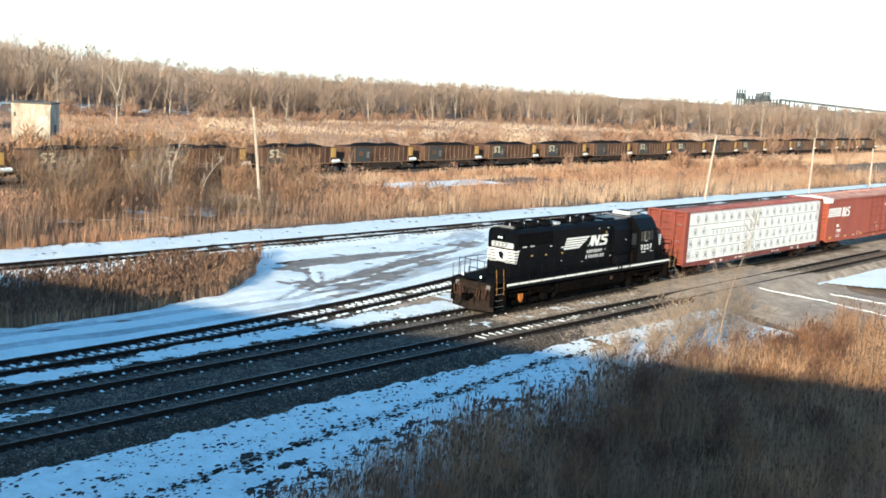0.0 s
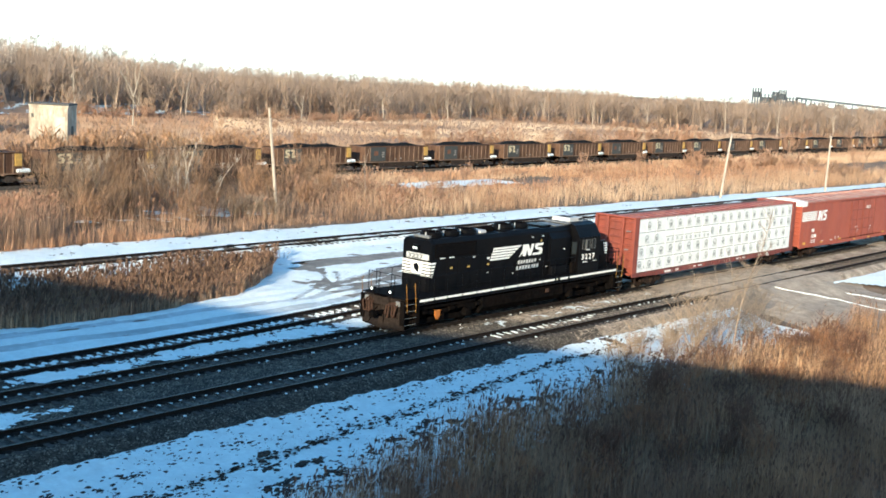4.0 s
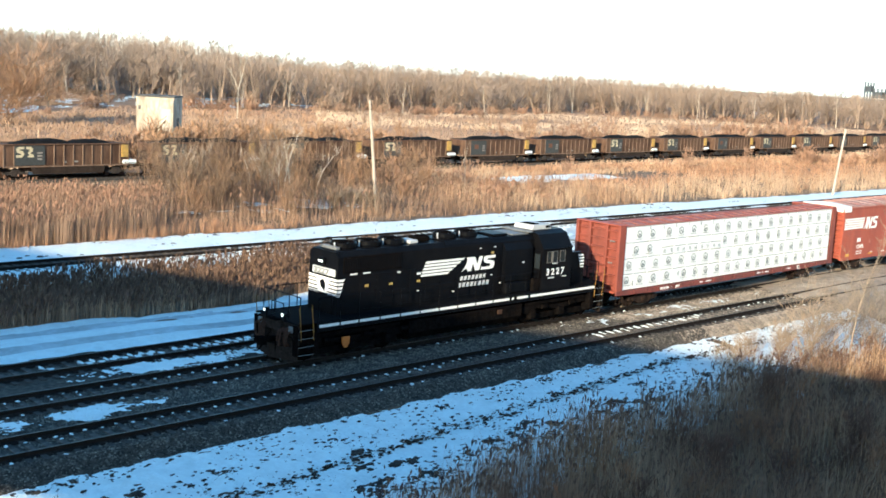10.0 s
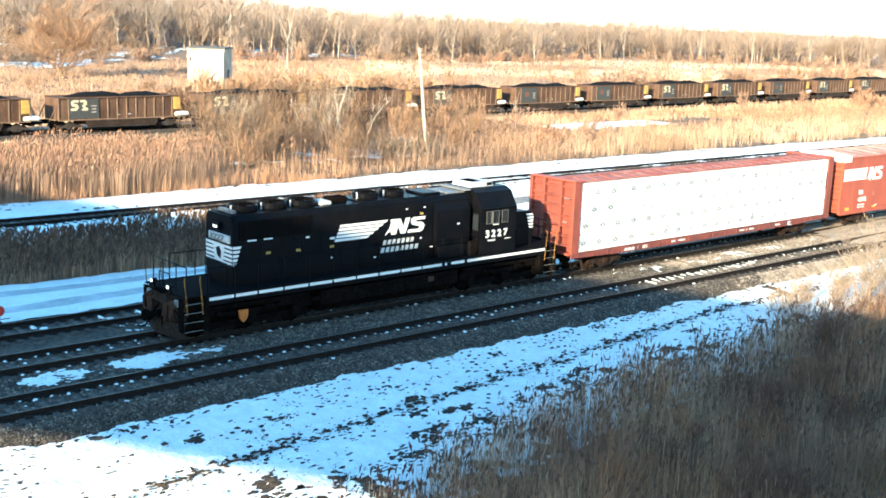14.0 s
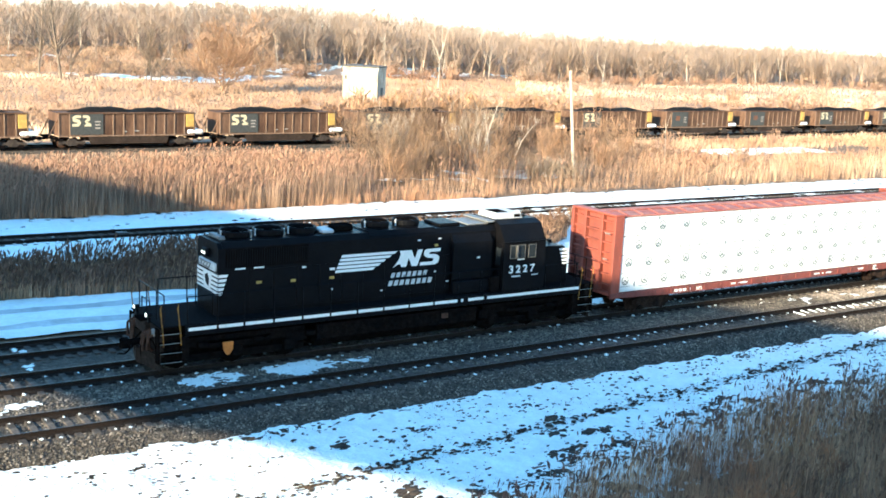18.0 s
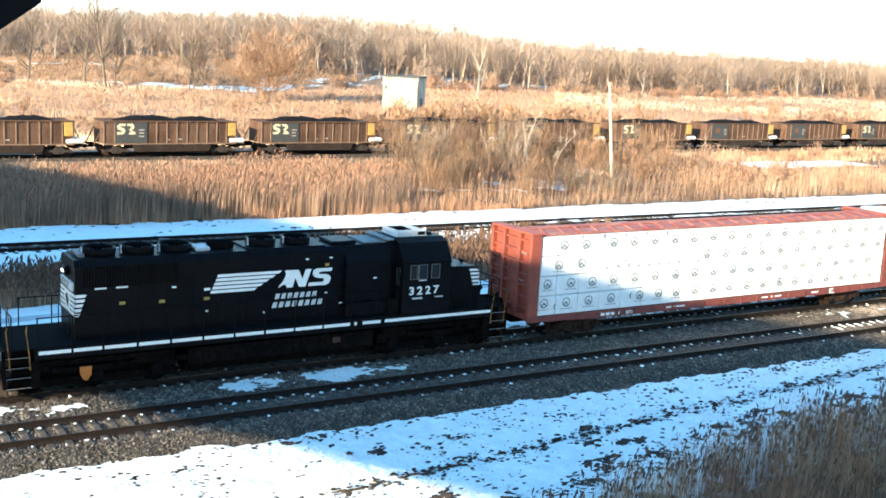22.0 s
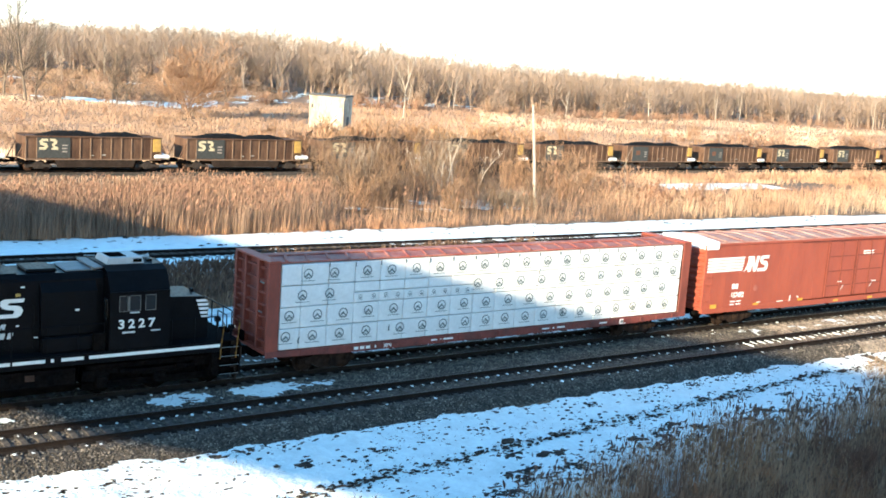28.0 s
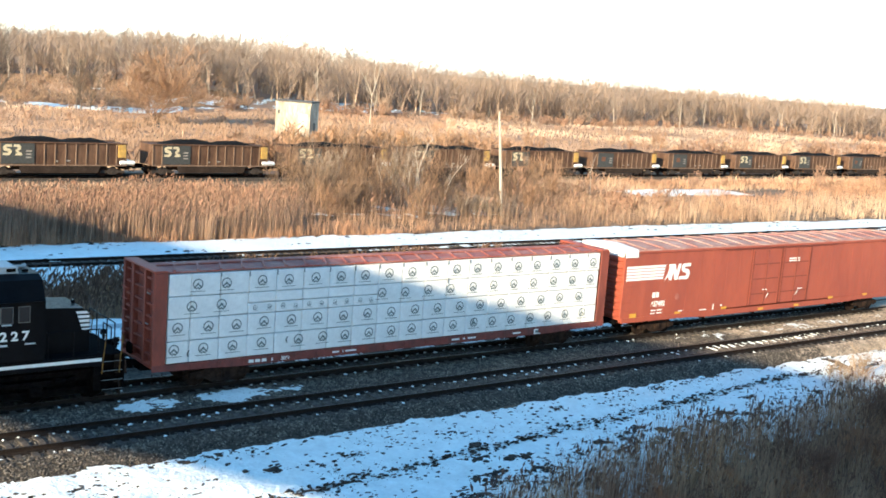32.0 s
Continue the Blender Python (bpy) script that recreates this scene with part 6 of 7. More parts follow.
wd = part("window", Geo().box(-0.75, -0.2, -D_ - 0.02, -D_ + 0.02, 3.45, 4.15), M["tar"], tower, "dark empty window opening")
part("window_sill", Geo().box(-0.85, -0.1, -D_ - 0.08, -D_ + 0.02, 3.33, 3.446), M["render"], wd)
wd = part("window", Geo().box(-2.1, -1.8, -D_ - 0.02, -D_ + 0.02, HT - 1.6, HT - 1.1), M["tar"], tower, "dark empty window opening")
part("blocked_doorway", Geo().box(0.9, 2.1, -D_ - 0.345, -D_ - 0.3, 1.6, 6.4, 0.01), M["concrete"], tower, "pale bricked-up opening")
part("side_window", Geo().box(W - 0.02, W + 0.02, -0.6, 0.6, 3.4, 5.2), M["tar"], tower, "dark empty window opening")

stand = thing("switch_stand", "low switch stand with a round red target", "signal", at=pose(15.3, 42.75, -0.42))
part("base_plate", Geo().box(-0.2, 0.2, -0.45, 0.45, 0, 0.1, 0.01), M["grime"], stand)
part("mast", Geo().rod((0, 0, 0.1), (0, 0, 0.6), 0.03), M["grime"], stand)
part("target", Geo().lathe((0, -0.03, 0.62), "y", [(-0.012, 0.2), (0.012, 0.2)], 18), M["signalred"], stand, "round red target")
part("lever", Geo().pipe([(0, 0.1, 0.25), (0.5, 0.3, 0.2)], 0.02), M["grime"], stand)

plant = thing("cement_plant", "distant grey industrial plant with a long conveyor", "building", at=pose(0, 0, 0))


def far_place(az, d):
    return d * math.sin(radians(az)), d * math.cos(radians(az))


DP = 1250.0
for az, w, h0, h1 in ((63.75, 6, 0, 22), (64.25, 8, 0, 16), (64.95, 5, 0, 21), (64.6, 4, 0, 19), (65.4, 7, 0, 14), (65.8, 10, 0, 12.5), (66.6, 9, 0, 10), (67.6, 6, 0, 9)):
    x, y = far_place(az, DP)
    for k in range(4):
        xx, yy = x + (k % 2) * w, y + (k // 2) * w
        part("steel_column", Geo().rod((xx, yy, -2), (xx, yy, h1), 0.8, n=6), M["steel"], plant)
    for z in np.arange(12, h1 - 1, 4.5):
        part("platform", Geo().box(x - 0.6, x + w + 0.6, y - 0.6, y + w + 0.6, z, z + 0.6), M["steel"], plant)
    part("hopper_house", Geo().box(x + 0.5, x + w - 0.5, y + 0.5, y + w - 0.5, max(2, h1 - 10), h1 - 4), M["steel"], plant)
a, b = far_place(65.6, DP), far_place(72.5, DP)
part("conveyor", Geo().add([(a[0], a[1], 12.4), (b[0], b[1], 3.2), (b[0], b[1], 5.2), (a[0], a[1], 14.4), (a[0] + 3, a[1] + 3, 12.4), (b[0] + 3, b[1] + 3, 3.2), (b[0] + 3, b[1] + 3, 5.2), (a[0] + 3, a[1] + 3, 14.4)],
                           [(0, 1, 2, 3), (4, 5, 6, 7), (3, 2, 6, 7), (0, 1, 5, 4), (0, 3, 7, 4), (1, 2, 6, 5)]), M["steel"], plant)
for k in range(12):
    t = k / 11
    p = (a[0] + (b[0] - a[0]) * t, a[1] + (b[1] - a[1]) * t)
    part("trestle", Geo().rod((p[0], p[1], -2), (p[0], p[1], 12.4 - 9.2 * t), 0.6, n=5), M["steel"], plant)


# ---- reeds, grass, shrubs and woods ----
def stalks(name, xy, z, h, width, lean, material, rng, bow=0.25, turn=(0, np.pi)):
    """Thin bent stalks, five corners each."""
    n = len(xy)
    a = rng.uniform(turn[0], turn[1], n)
    side = np.stack([np.cos(a), np.sin(a), np.zeros(n)], 1) * (width * rng.uniform(0.7, 1.3, n))[:, None] / 2
    b = rng.uniform(0, 2 * np.pi, n)
    off = np.stack([np.cos(b), np.sin(b), np.zeros(n)], 1) * (h * np.abs(rng.normal(0, lean, n)))[:, None] + np.array([0.06, 0.02, 0]) * h[:, None]
    p0 = np.column_stack([xy, z])
    up = np.array([0, 0, 1.0])
    p1 = p0 + off * bow + up * (h * 0.55)[:, None]
    p2 = p0 + off + up * h[:, None]
    vs = np.stack([p0 - side, p0 + side, p1 - side * 0.8, p1 + side * 0.8, p2], 1).reshape(-1, 3)
    k = np.arange(n)[:, None] * 5
    fs = np.concatenate([k + np.array([[0, 1, 3]]), k + np.array([[0, 3, 2]]), k + np.array([[2, 3, 4]])], 1).reshape(-1, 3)
    me = raw_mesh(name, vs, fs)
    me.materials.append(material)
    return me, p2, off


def plumes(name, tips, off, size, material, rng):
    """Feathery seed heads: two crossed, ragged blades."""
    n = len(tips)
    d = off / (np.linalg.norm(off, axis=1)[:, None] + 1e-6)
    L = (size * rng.uniform(0.6, 1.3, n))[:, None]
    up = np.array([0, 0, 1.0]) * L
    vs, fs = [], []
    for j, a0 in enumerate((0.0, 1.57)):
        a = rng.uniform(0, 3.14, n) + a0
        s = np.stack([np.cos(a), np.sin(a), np.zeros(n)], 1) * L * 0.17
        q = np.stack([tips - up * 0.9, tips - up * 0.35 - s + d * L * 0.1, tips - up * 0.3 + s + d * L * 0.1, tips + up * 0.15 + d * L * 0.35], 1)
        vs.append(q.reshape(-1, 3))
        k = np.arange(n)[:, None] * 4 + j * 4 * n
        fs.append(np.concatenate([k + np.array([[0, 2, 1]]), k + np.array([[1, 2, 3]])], 1).reshape(-1, 3))
    me = raw_mesh(name, np.concatenate(vs), np.concatenate(fs))
    me.materials.append(material)
    return me


def ground_zs(xy):
    return np.interp(xy[:, 1], (-80, 12, 20, 26, 30.4, 31.2, 43, 58, 66, 69.5, 104, 107, 113, 117, 180, 300),
                     (-1.6, -1.5, -1.3, -0.95, -0.55, -0.5, -0.45, -0.45, -0.5, -0.75, -0.95, -1.15, -1.15, -1.2, -1.3, -0.5)) - 0.12


def clumped(rng, n, x0, x1, y0, y1, keep, size=0.22, per=9):
    """Places in loose clumps inside a region."""
    c = np.column_stack([rng.uniform(x0, x1, n // per + 1), rng.uniform(y0, y1, n // per + 1)])
    p = np.repeat(c, per, 0) + rng.normal(0, size, (len(c) * per, 2))
    return p[keep(p[:, 0], p[:, 1])]


def field(name, label, xy, hgt, var, width, lean, material, rng, plume=0.0, plume_size=0.25, category="reeds", patch=0.25, heads="plume", turn=(0, np.pi)):
    xy = xy[np.argsort(xy[:, 0])]
    wave = np.interp(xy[:, 1], (70, 78, 86), (1.0, 0.95, 0.72)) * (xy[:, 1] > 69) + 1.0 * (xy[:, 1] <= 69) + patch * (np.sin(xy[:, 0] * 0.55 + 1.7 * np.sin(xy[:, 1] * 0.31)) * np.sin(xy[:, 1] * 0.7 + 1.3 * np.sin(xy[:, 0] * 0.23)))
    h = hgt * rng.uniform(1 - var, 1 + var, len(xy)) * wave
    me, tip, off = stalks(name, xy, ground_zs(xy), h, width, lean, material, rng, turn=turn)
    tagged(new(name, me), label, category, kind="stuff")
    if plume:
        pick = rng.random(len(xy)) < plume
        pm = plumes(name + "_plumes", tip[pick], off[pick], plume_size, M[heads], rng)
        tagged(new(name + "_plumes", pm), "brown feathery seed heads of " + category, category, kind="stuff")


rng = np.random.default_rng(7)


def near_edge(x):
    return np.interp(x, (15, 21.6, 27.3, 34.5, 41.6, 48, 55, 60, 64), (21.9, 23.2, 24.4, 25.1, 24.9, 24.4, 24.0, 24.0, 24.2))


def in_near(x, y):
    e = near_edge(x) + 0.55 * np.sin(x * 1.9) * np.sin(x * 0.63 + 1)
    road_side = 64.2 + 0.15 * (31 - y)
    return (y < e) & (y > 0.26 * x + 2.0) & (x < road_side + 0.8 * np.sin(y * 1.3))


xy = clumped(rng, 92000, 17, 70, 6, 29, in_near, 0.2, 10)
rust = np.sin(xy[:, 0] * 0.5 + 2 * np.sin(xy[:, 1] * 0.4)) + np.sin(xy[:, 1] * 0.9 + xy[:, 0] * 0.2) + rng.normal(0, 0.6, len(xy)) > 0.9 - 0.12 * np.clip(near_edge(xy[:, 0]) - 3 - xy[:, 1], 0, 9)
field("rust_reeds", "rust-brown reeds among the dry stalks", xy[rust], 1.6, 0.35, 0.018, 0.22, M["redreed"], rng, 0.15, 0.2, heads="darkplume")
xy = xy[~rust]
field("near_reeds", "dense dry brown reeds below the overpass", xy, 1.5, 0.38, 0.017, 0.2, M["darkreed"], rng, 0.2, 0.2, heads="darkplume")
sparse = clumped(rng, 13000, 17, 62, 22, 31, lambda x, y: (y > near_edge(x) - 0.6) & (y < near_edge(x) + 1.9 * (0.35 + 0.65 * np.abs(np.sin(x * 0.8))) * rng.random(len(x))), 0.15, 6)
field("reed_fringe", "thin reeds standing in the snow", sparse, 0.85, 0.35, 0.015, 0.08, M["palestem"], rng, 0.9, 0.24, heads="cattail")
tuft = clumped(rng, 9000, 3, 61, 24.8, 30.6, lambda x, y: np.sin(x * 1.1 + 2 * np.sin(y)) + np.sin(y * 2.3 + x * 0.7) + 0.8 * np.exp(-((y - 28.0 - 0.03 * (x - 15)) / 0.6) ** 2) > 0.9, 0.07, 9)
field("dead_grass_tufts", "dark dead grass tufts poking through snow", tuft, 0.17, 0.5, 0.035, 0.8, M["deadgrass"], rng, category="grass")
mid = clumped(rng, 36000, 0, 51, 46, 60, lambda x, y: np.array([bed_mid(a, b) > -0.1 for a, b in zip(x, y)], bool), 0.25, 9)
field("middle_reeds", "bed of brown reeds between the tracks", mid, 1.0, 0.3, 0.024, 0.14, M["darkreed"], rng, 0.75, 0.3, heads="darkplume")


def in_far(x, y):
    return (y > 70.9 + 0.5 * np.sin(x * 0.31) + 0.4 * np.sin(x * 0.13 + 1)) & (y < 90 + 3 * np.sin(x * 0.2) - 0.0 * x)


tall = clumped(rng, 110000, -2, 78, 69, 95, in_far, 0.35, 10)
tall = tall[(tall[:, 0] < tall[:, 1] * 0.55 + 2 * np.sin(tall[:, 1])) | (rng.random(len(tall)) < 0.05)]
tall = tall[rng.random(len(tall)) < np.interp(tall[:, 1], (69, 78, 105), (1.0, 0.8, 0.5))]
field("far_reeds", "tall tan reed bed in front of the coal train", tall, 2.3, 0.28, 0.027, 0.09, M["reed"], rng, 0.3, 0.3, patch=0.2)
wide = clumped(rng, 52000, 76, 215, 64, 106, lambda x, y: (y > 70.7 + 0.5 * np.sin(x * 0.31) - 0.035 * np.maximum(0, x - 90)) & (y < 103), 0.5, 10)
wide = wide[rng.random(len(wide)) < np.interp(wide[:, 0], (76, 215), (1.0, 0.55))]
wide = wide[~((wide[:, 0] > 96) & (wide[:, 0] < 132) & (wide[:, 1] > 88.5) & (wide[:, 1] < 98))]
rusty = (wide[:, 0] > 104) & (wide[:, 1] > 83 + 3 * np.sin(wide[:, 0] * 0.11) + rng.normal(0, 2.5, len(wide)))
field("rust_marsh", "rust-brown marsh grass before the coal train", wide[rusty], 1.3, 0.4, 0.036, 0.2, M["ruststraw"], rng, 0.25, 0.35, "grass", patch=0.35)
wide = wide[~rusty]
field("straw_marsh", "sunlit straw-coloured marsh grass", wide, 1.45, 0.45, 0.034, 0.24, M["straw"], rng, 0.1, 0.3, "grass", patch=0.5)
low = clumped(rng, 9000, -2, 80, 40, 71, lambda x, y: (np.abs(y - 70.7) < 0.5) | ((np.abs(y - 58.0) < 0.5) & (x < 50)), 0.2, 7)
brush = clumped(rng, 9000, -2, 52, 69.5, 72.5, lambda x, y: np.abs(y - 71.0) < 0.9 + 0.5 * np.sin(x * 0.7), 0.25, 8)
field("bank_brush", "low rusty brush at the foot of the reeds", brush, 0.75, 0.5, 0.03, 0.3, M["ruststraw"], rng, category="grass", patch=0.5)
field("bank_grass", "dead grass along the snow bank", low, 0.35, 0.5, 0.03, 0.3, M["deadgrass"], rng, category="grass")


def foot(a):
    """How far off the meadow ends and the brush below the woods begins, by compass bearing."""
    return np.interp(a, (4, 14, 22, 28, 36, 45, 50, 56, 78), (222, 232, 226, 272, 296, 326, 386, 402, 420))


def wood_edge(a):
    """How far off the first tall trees of the woods stand."""
    return foot(a) + np.interp(a, (4, 14, 20, 26, 32, 40, 78), (70, 85, 85, 32, 20, 22, 30))


def hill_z(a, d):
    """The height of the wooded rise."""
    rise = np.interp(a, (4, 10, 18, 24, 27, 30, 34, 37, 60, 80), (3.8, 4.6, 6.0, 8.5, 9.4, 9.7, 5.6, 2.1, 1.0, 1.0))
    t = np.clip((d - foot(a) + 4) / 190, 0, 1)
    return -1.75 + (rise + 0.8) * t ** 0.85


az = np.radians(rng.uniform(6, 77, 84000))
d = 112 / np.maximum(np.cos(az), 0.02) * 1.04
far_d = foot(np.degrees(az)) + 6
dd = d + (far_d - d) * rng.random(len(az)) ** 1.25
ok = (d < far_d - 8) & (dd > d)
xy = np.column_stack([dd * np.sin(az), dd * np.cos(az)])[ok]
bear, share = np.degrees(np.arctan2(xy[:, 0], xy[:, 1])), ((dd - d) / (far_d - d))[ok]
patchy = np.sin(xy[:, 0] * 0.06 + 2 * np.sin(xy[:, 1] * 0.05)) + np.sin(xy[:, 1] * 0.11 + xy[:, 0] * 0.03) + rng.normal(0, 0.35, len(xy))
pale = (bear > 37) & (patchy > 0.5 - 1.6 * share) | (bear < 24) & (patchy > 1.35)
rough = ~pale & ((bear < 30) | (patchy < -0.7))
field("winter_meadow", "wide straw meadow beyond the coal train", xy[~pale & ~rough], 0.7, 0.4, 0.17, 0.35, M["meadowgrass"], rng, category="grass", patch=0.4, turn=(2.1, 3.1))
field("rough_meadow", "rough brown grass in the meadow", xy[rough], 0.75, 0.45, 0.16, 0.4, M["roughgrass"], rng, category="grass", patch=0.5, turn=(2.1, 3.1))
field("pale_meadow", "patches of bleached straw in the meadow", xy[pale], 0.8, 0.35, 0.14, 0.3, M["palestraw"], rng, category="grass", patch=0.3, turn=(2.1, 3.1))


def branches(rs, height, crown, stems=1, limbs=11, twigs=6, spread=0.55, lean=0.05):
    """Segments (from, to, radius, radius) of a bare tree or shrub."""
    seg = []

    def grow(p, way, length, r, steps, wander):
        pts = [p]
        for k in range(steps):
            way = (way + Vector((rs.uniform(-1, 1), rs.uniform(-1, 1), rs.uniform(-0.3, 0.9))) * wander).normalized()
            q = p + way * length / steps
            seg.append((p, q, r * (1 - 0.8 * k / steps), r * (1 - 0.8 * (k + 1) / steps)))
            p = q
            pts.append(p)
        return pts, way

    for s in range(stems):
        tilt = Vector((rs.uniform(-1, 1), rs.uniform(-1, 1), 0)) * (lean if stems == 1 else 0.42)
        base = Vector((rs.uniform(-0.3, 0.3), rs.uniform(-0.3, 0.3), -0.2)) if stems > 1 else Vector((0, 0, -0.2))
        H = height * (1 if stems == 1 else rs.uniform(0.65, 1.0))
        R = height * (0.0135 if stems == 1 else 0.007)
        pts, _ = grow(base, (Vector((0, 0, 1)) + tilt).normalized(), H, R, 6, 0.1)
        for k in range(limbs):
            t = rs.uniform(crown, 0.97)
            i = min(int(t * 6), 5)
            p = pts[i].lerp(pts[i + 1], t * 6 - i)
            a = rs.uniform(0, 6.283)
            way = Vector((math.cos(a) * spread, math.sin(a) * spread, rs.uniform(0.45, 1.0))).normalized()
            ln = H * (1.15 - t) * rs.uniform(0.3, 0.55) + 0.06 * H
            lp, lw = grow(p, way, ln, R * 0.42 * (1.2 - t) + 0.012, 3, 0.22)
            for j in range(twigs):
                u = rs.uniform(0.25, 1.0)
                m = min(int(u * 3), 2)
                q = lp[m].lerp(lp[m + 1], u * 3 - m)
                b = rs.uniform(0, 6.283)
                tw = (lw + Vector((math.cos(b), math.sin(b), rs.uniform(0.0, 0.9))) * 0.75).normalized()
                grow(q, tw, ln * rs.uniform(0.3, 0.6) + 0.15, max(0.009, R * 0.13), 2 if stems > 1 else 1, 0.25)
    return seg


def tube_arrays(seg, sides=3, thick=1.0, least=0.0):
    p = np.array([s[0] for s in seg])
    q = np.array([s[1] for s in seg])
    r0, r1 = np.maximum(np.array([s[2] for s in seg]) * thick, least), np.maximum(np.array([s[3] for s in seg]) * thick, least * 0.7)
    d = q - p
    d /= np.linalg.norm(d, axis=1)[:, None] + 1e-9
    ref = np.where(np.abs(d[:, 2:3]) > 0.9, np.array([[1.0, 0, 0]]), np.array([[0, 0, 1.0]]))
    u = np.cross(d, ref)
    u /= np.linalg.norm(u, axis=1)[:, None] + 1e-9
    w = np.cross(d, u)
    vs, fs = [], []
    for k in range(sides):
        a = 2 * math.pi * k / sides
        o = u * math.cos(a) + w * math.sin(a)
        vs += [p + o * r0[:, None], q + o * r1[:, None]]
    vs = np.stack(vs, 1).reshape(-1, 3)
    n = np.arange(len(seg))[:, None] * 2 * sides
    for k in range(sides if sides > 2 else 1):
        j = (k + 1) % sides
        fs.append(n + np.array([[2 * k, 2 * j, 2 * j + 1, 2 * k + 1]]))
    return vs, np.concatenate(fs, 0)


def bare(name, label, category, seg, x, y, material, sides=4, thick=1.0, group="", least=0.0, turn=0.0):
    """One bare tree or shrub: its trunk and limbs, and its twigs as a crown."""
    z = float(ground_zs(np.array([[x, y]]))[0]) + 0.05
    t = thing(name, label, category, group, at=pose(x, y, z, 0, 0, turn))
    big = [s for s in seg if s[2] > 0.03] or seg[:6]
    small = [s for s in seg if s[2] <= 0.03]
    for nm, part_seg in (("trunk", big), ("crown", small)):
        if part_seg:
            me = raw_mesh(nm, *tube_arrays(part_seg, sides if nm == "trunk" else 3 if y < 40 else 2, thick, least * (1.0 if y < 40 or nm == "trunk" else 1.25)))
            part(nm, me, material, t)
    return t


rs = random.Random(3)
# the shrub that stands up before the train, and its neighbours
def limbed(path, r, every, length, rise):
    """Segments of one leaning stem with thin twigs that rise from it."""
    path, out = [Vector(p) for p in path], []
    for k, (a, b) in enumerate(zip(path, path[1:])):
        r0, r1 = r * (1 - 0.85 * k / (len(path) - 1)), r * (1 - 0.85 * (k + 1) / (len(path) - 1))
        out.append((a, b, r0, r1))
        for _ in range(every if k else 1):
            c = a.lerp(b, rs.random())
            d = c + Vector((rs.uniform(-1, 1), rs.uniform(-1, 1), rs.uniform(0.3, 1.0) * rise)) * length * (1.1 - 0.6 * k / len(path))
            out.append((c, d, 0.013, 0.008))
            for _ in range(3):
                e = c.lerp(d, rs.uniform(0.3, 1.0))
                out.append((e, e + Vector((rs.uniform(-1, 1), rs.uniform(-1, 1), rs.uniform(0.1, 1.2))) * length * 0.45, 0.008, 0.004))
    return out


stem = limbed(((0, 0, -0.2), (0.2, 0, 1.2), (0.49, 0.02, 2.58), (0.94, -0.13, 4.23), (1.52, -0.44, 5.85), (1.9, -0.56, 7.3)), 0.05, 11, 0.85, 1.6)
stem += limbed(((0.49, 0.02, 2.58), (0.2, 0.3, 3.8), (-0.3, 0.2, 4.8)), 0.024, 8, 0.8, 1.2) + limbed(((-0.2, 0.2, -0.1), (-0.8, 1.0, 1.0), (-1.4, 2.2, 2.5), (-2.0, 2.6, 3.4)), 0.03, 8, 0.8, 1.2)
bare("tall_shrub", "tall leaning bare shrub with pale twigs", "shrub", stem, 50.6, 25.0, M["greytwig"], 6, 1.0, "shrubs by the reeds", 0.007)
for x, y, h in ((45.5, 27.0, 2.2), (47.6, 26.6, 2.8), (51.5, 26.8, 2.6), (43.5, 26.6, 1.8), (54.5, 26.0, 2.4), (57.0, 26.8, 2.2), (49.0, 27.6, 2.0), (46.6, 28.0, 1.6), (44.5, 28.1, 1.4), (47.0, 24.6, 2.6), (46.2, 25.6, 3.6), (52.0, 26.2, 4.3), (55.5, 27.4, 3.5), (50.8, 27.2, 4.4), (48.6, 25.8, 5.0), (58.5, 28.4, 3.0), (61.5, 29.0, 2.6), (53.6, 24.8, 3.6)):
    bare("shrub", "pale dry twiggy shrub at the snow's edge", "shrub", branches(rs, h, 0.1, 6, 7, 6, 0.8), x, y, M["paletwig"] if x < 50 else M["greytwig"], 4, 0.7, "shrubs by the reeds", 0.0055)
for k in range(66):
    x = rs.uniform(22, 58)
    y = rs.uniform(0.3 * x + 3.5, min(0.26 * x + 13.5, 24.5))
    h = rs.uniform(1.6, 2.6)
    bare("rust_shrub", "rust-brown twiggy shrub among the reeds", "shrub", branches(rs, h, 0.08, 7, 8, 6, 0.8), x, y, (M["darktwig"], M["rusttwig"], M["darktwig"])[k % 3], 4, 0.8, "rust shrubs", 0.006)
# shrubs and small trees before the coal train
thicket = [(50.5, 84, 7.2, 4), (53.5, 82.5, 6.2, 5), (47.5, 86, 5.8, 6), (62.0, 91.0, 8.8, 5), (64.5, 92.0, 8.2, 4), (59.0, 93.5, 8.4, 5), (56.0, 95.0, 7.4, 5), (66.5, 88.0, 6.4, 5), (52.0, 93.0, 6.6, 5), (60.5, 87.5, 6.8, 4)]
while len(thicket) < 52:
    y = rs.uniform(74.5, 99)
    x = y * (rs.uniform(0.56, 0.74) if rs.random() < 0.8 else rs.uniform(0.74, 0.92))
    thicket.append((x, y, rs.uniform(2.4, 3.8) + 0.1 * (y - 72), rs.choice((5, 6, 7))))
for x, y, h, st in thicket:
    bare("marsh_shrub", "tangled bare grey-brown shrub in the marsh", "shrub", branches(rs, h, 0.08, st, 11, 8, 0.8), x, y, M["greytwig"] if h > 6 and st < 5 else M["thicket"] if st < 7 else M["shrub"], 3, 1.0, "shrubs before the coal train", 0.009)
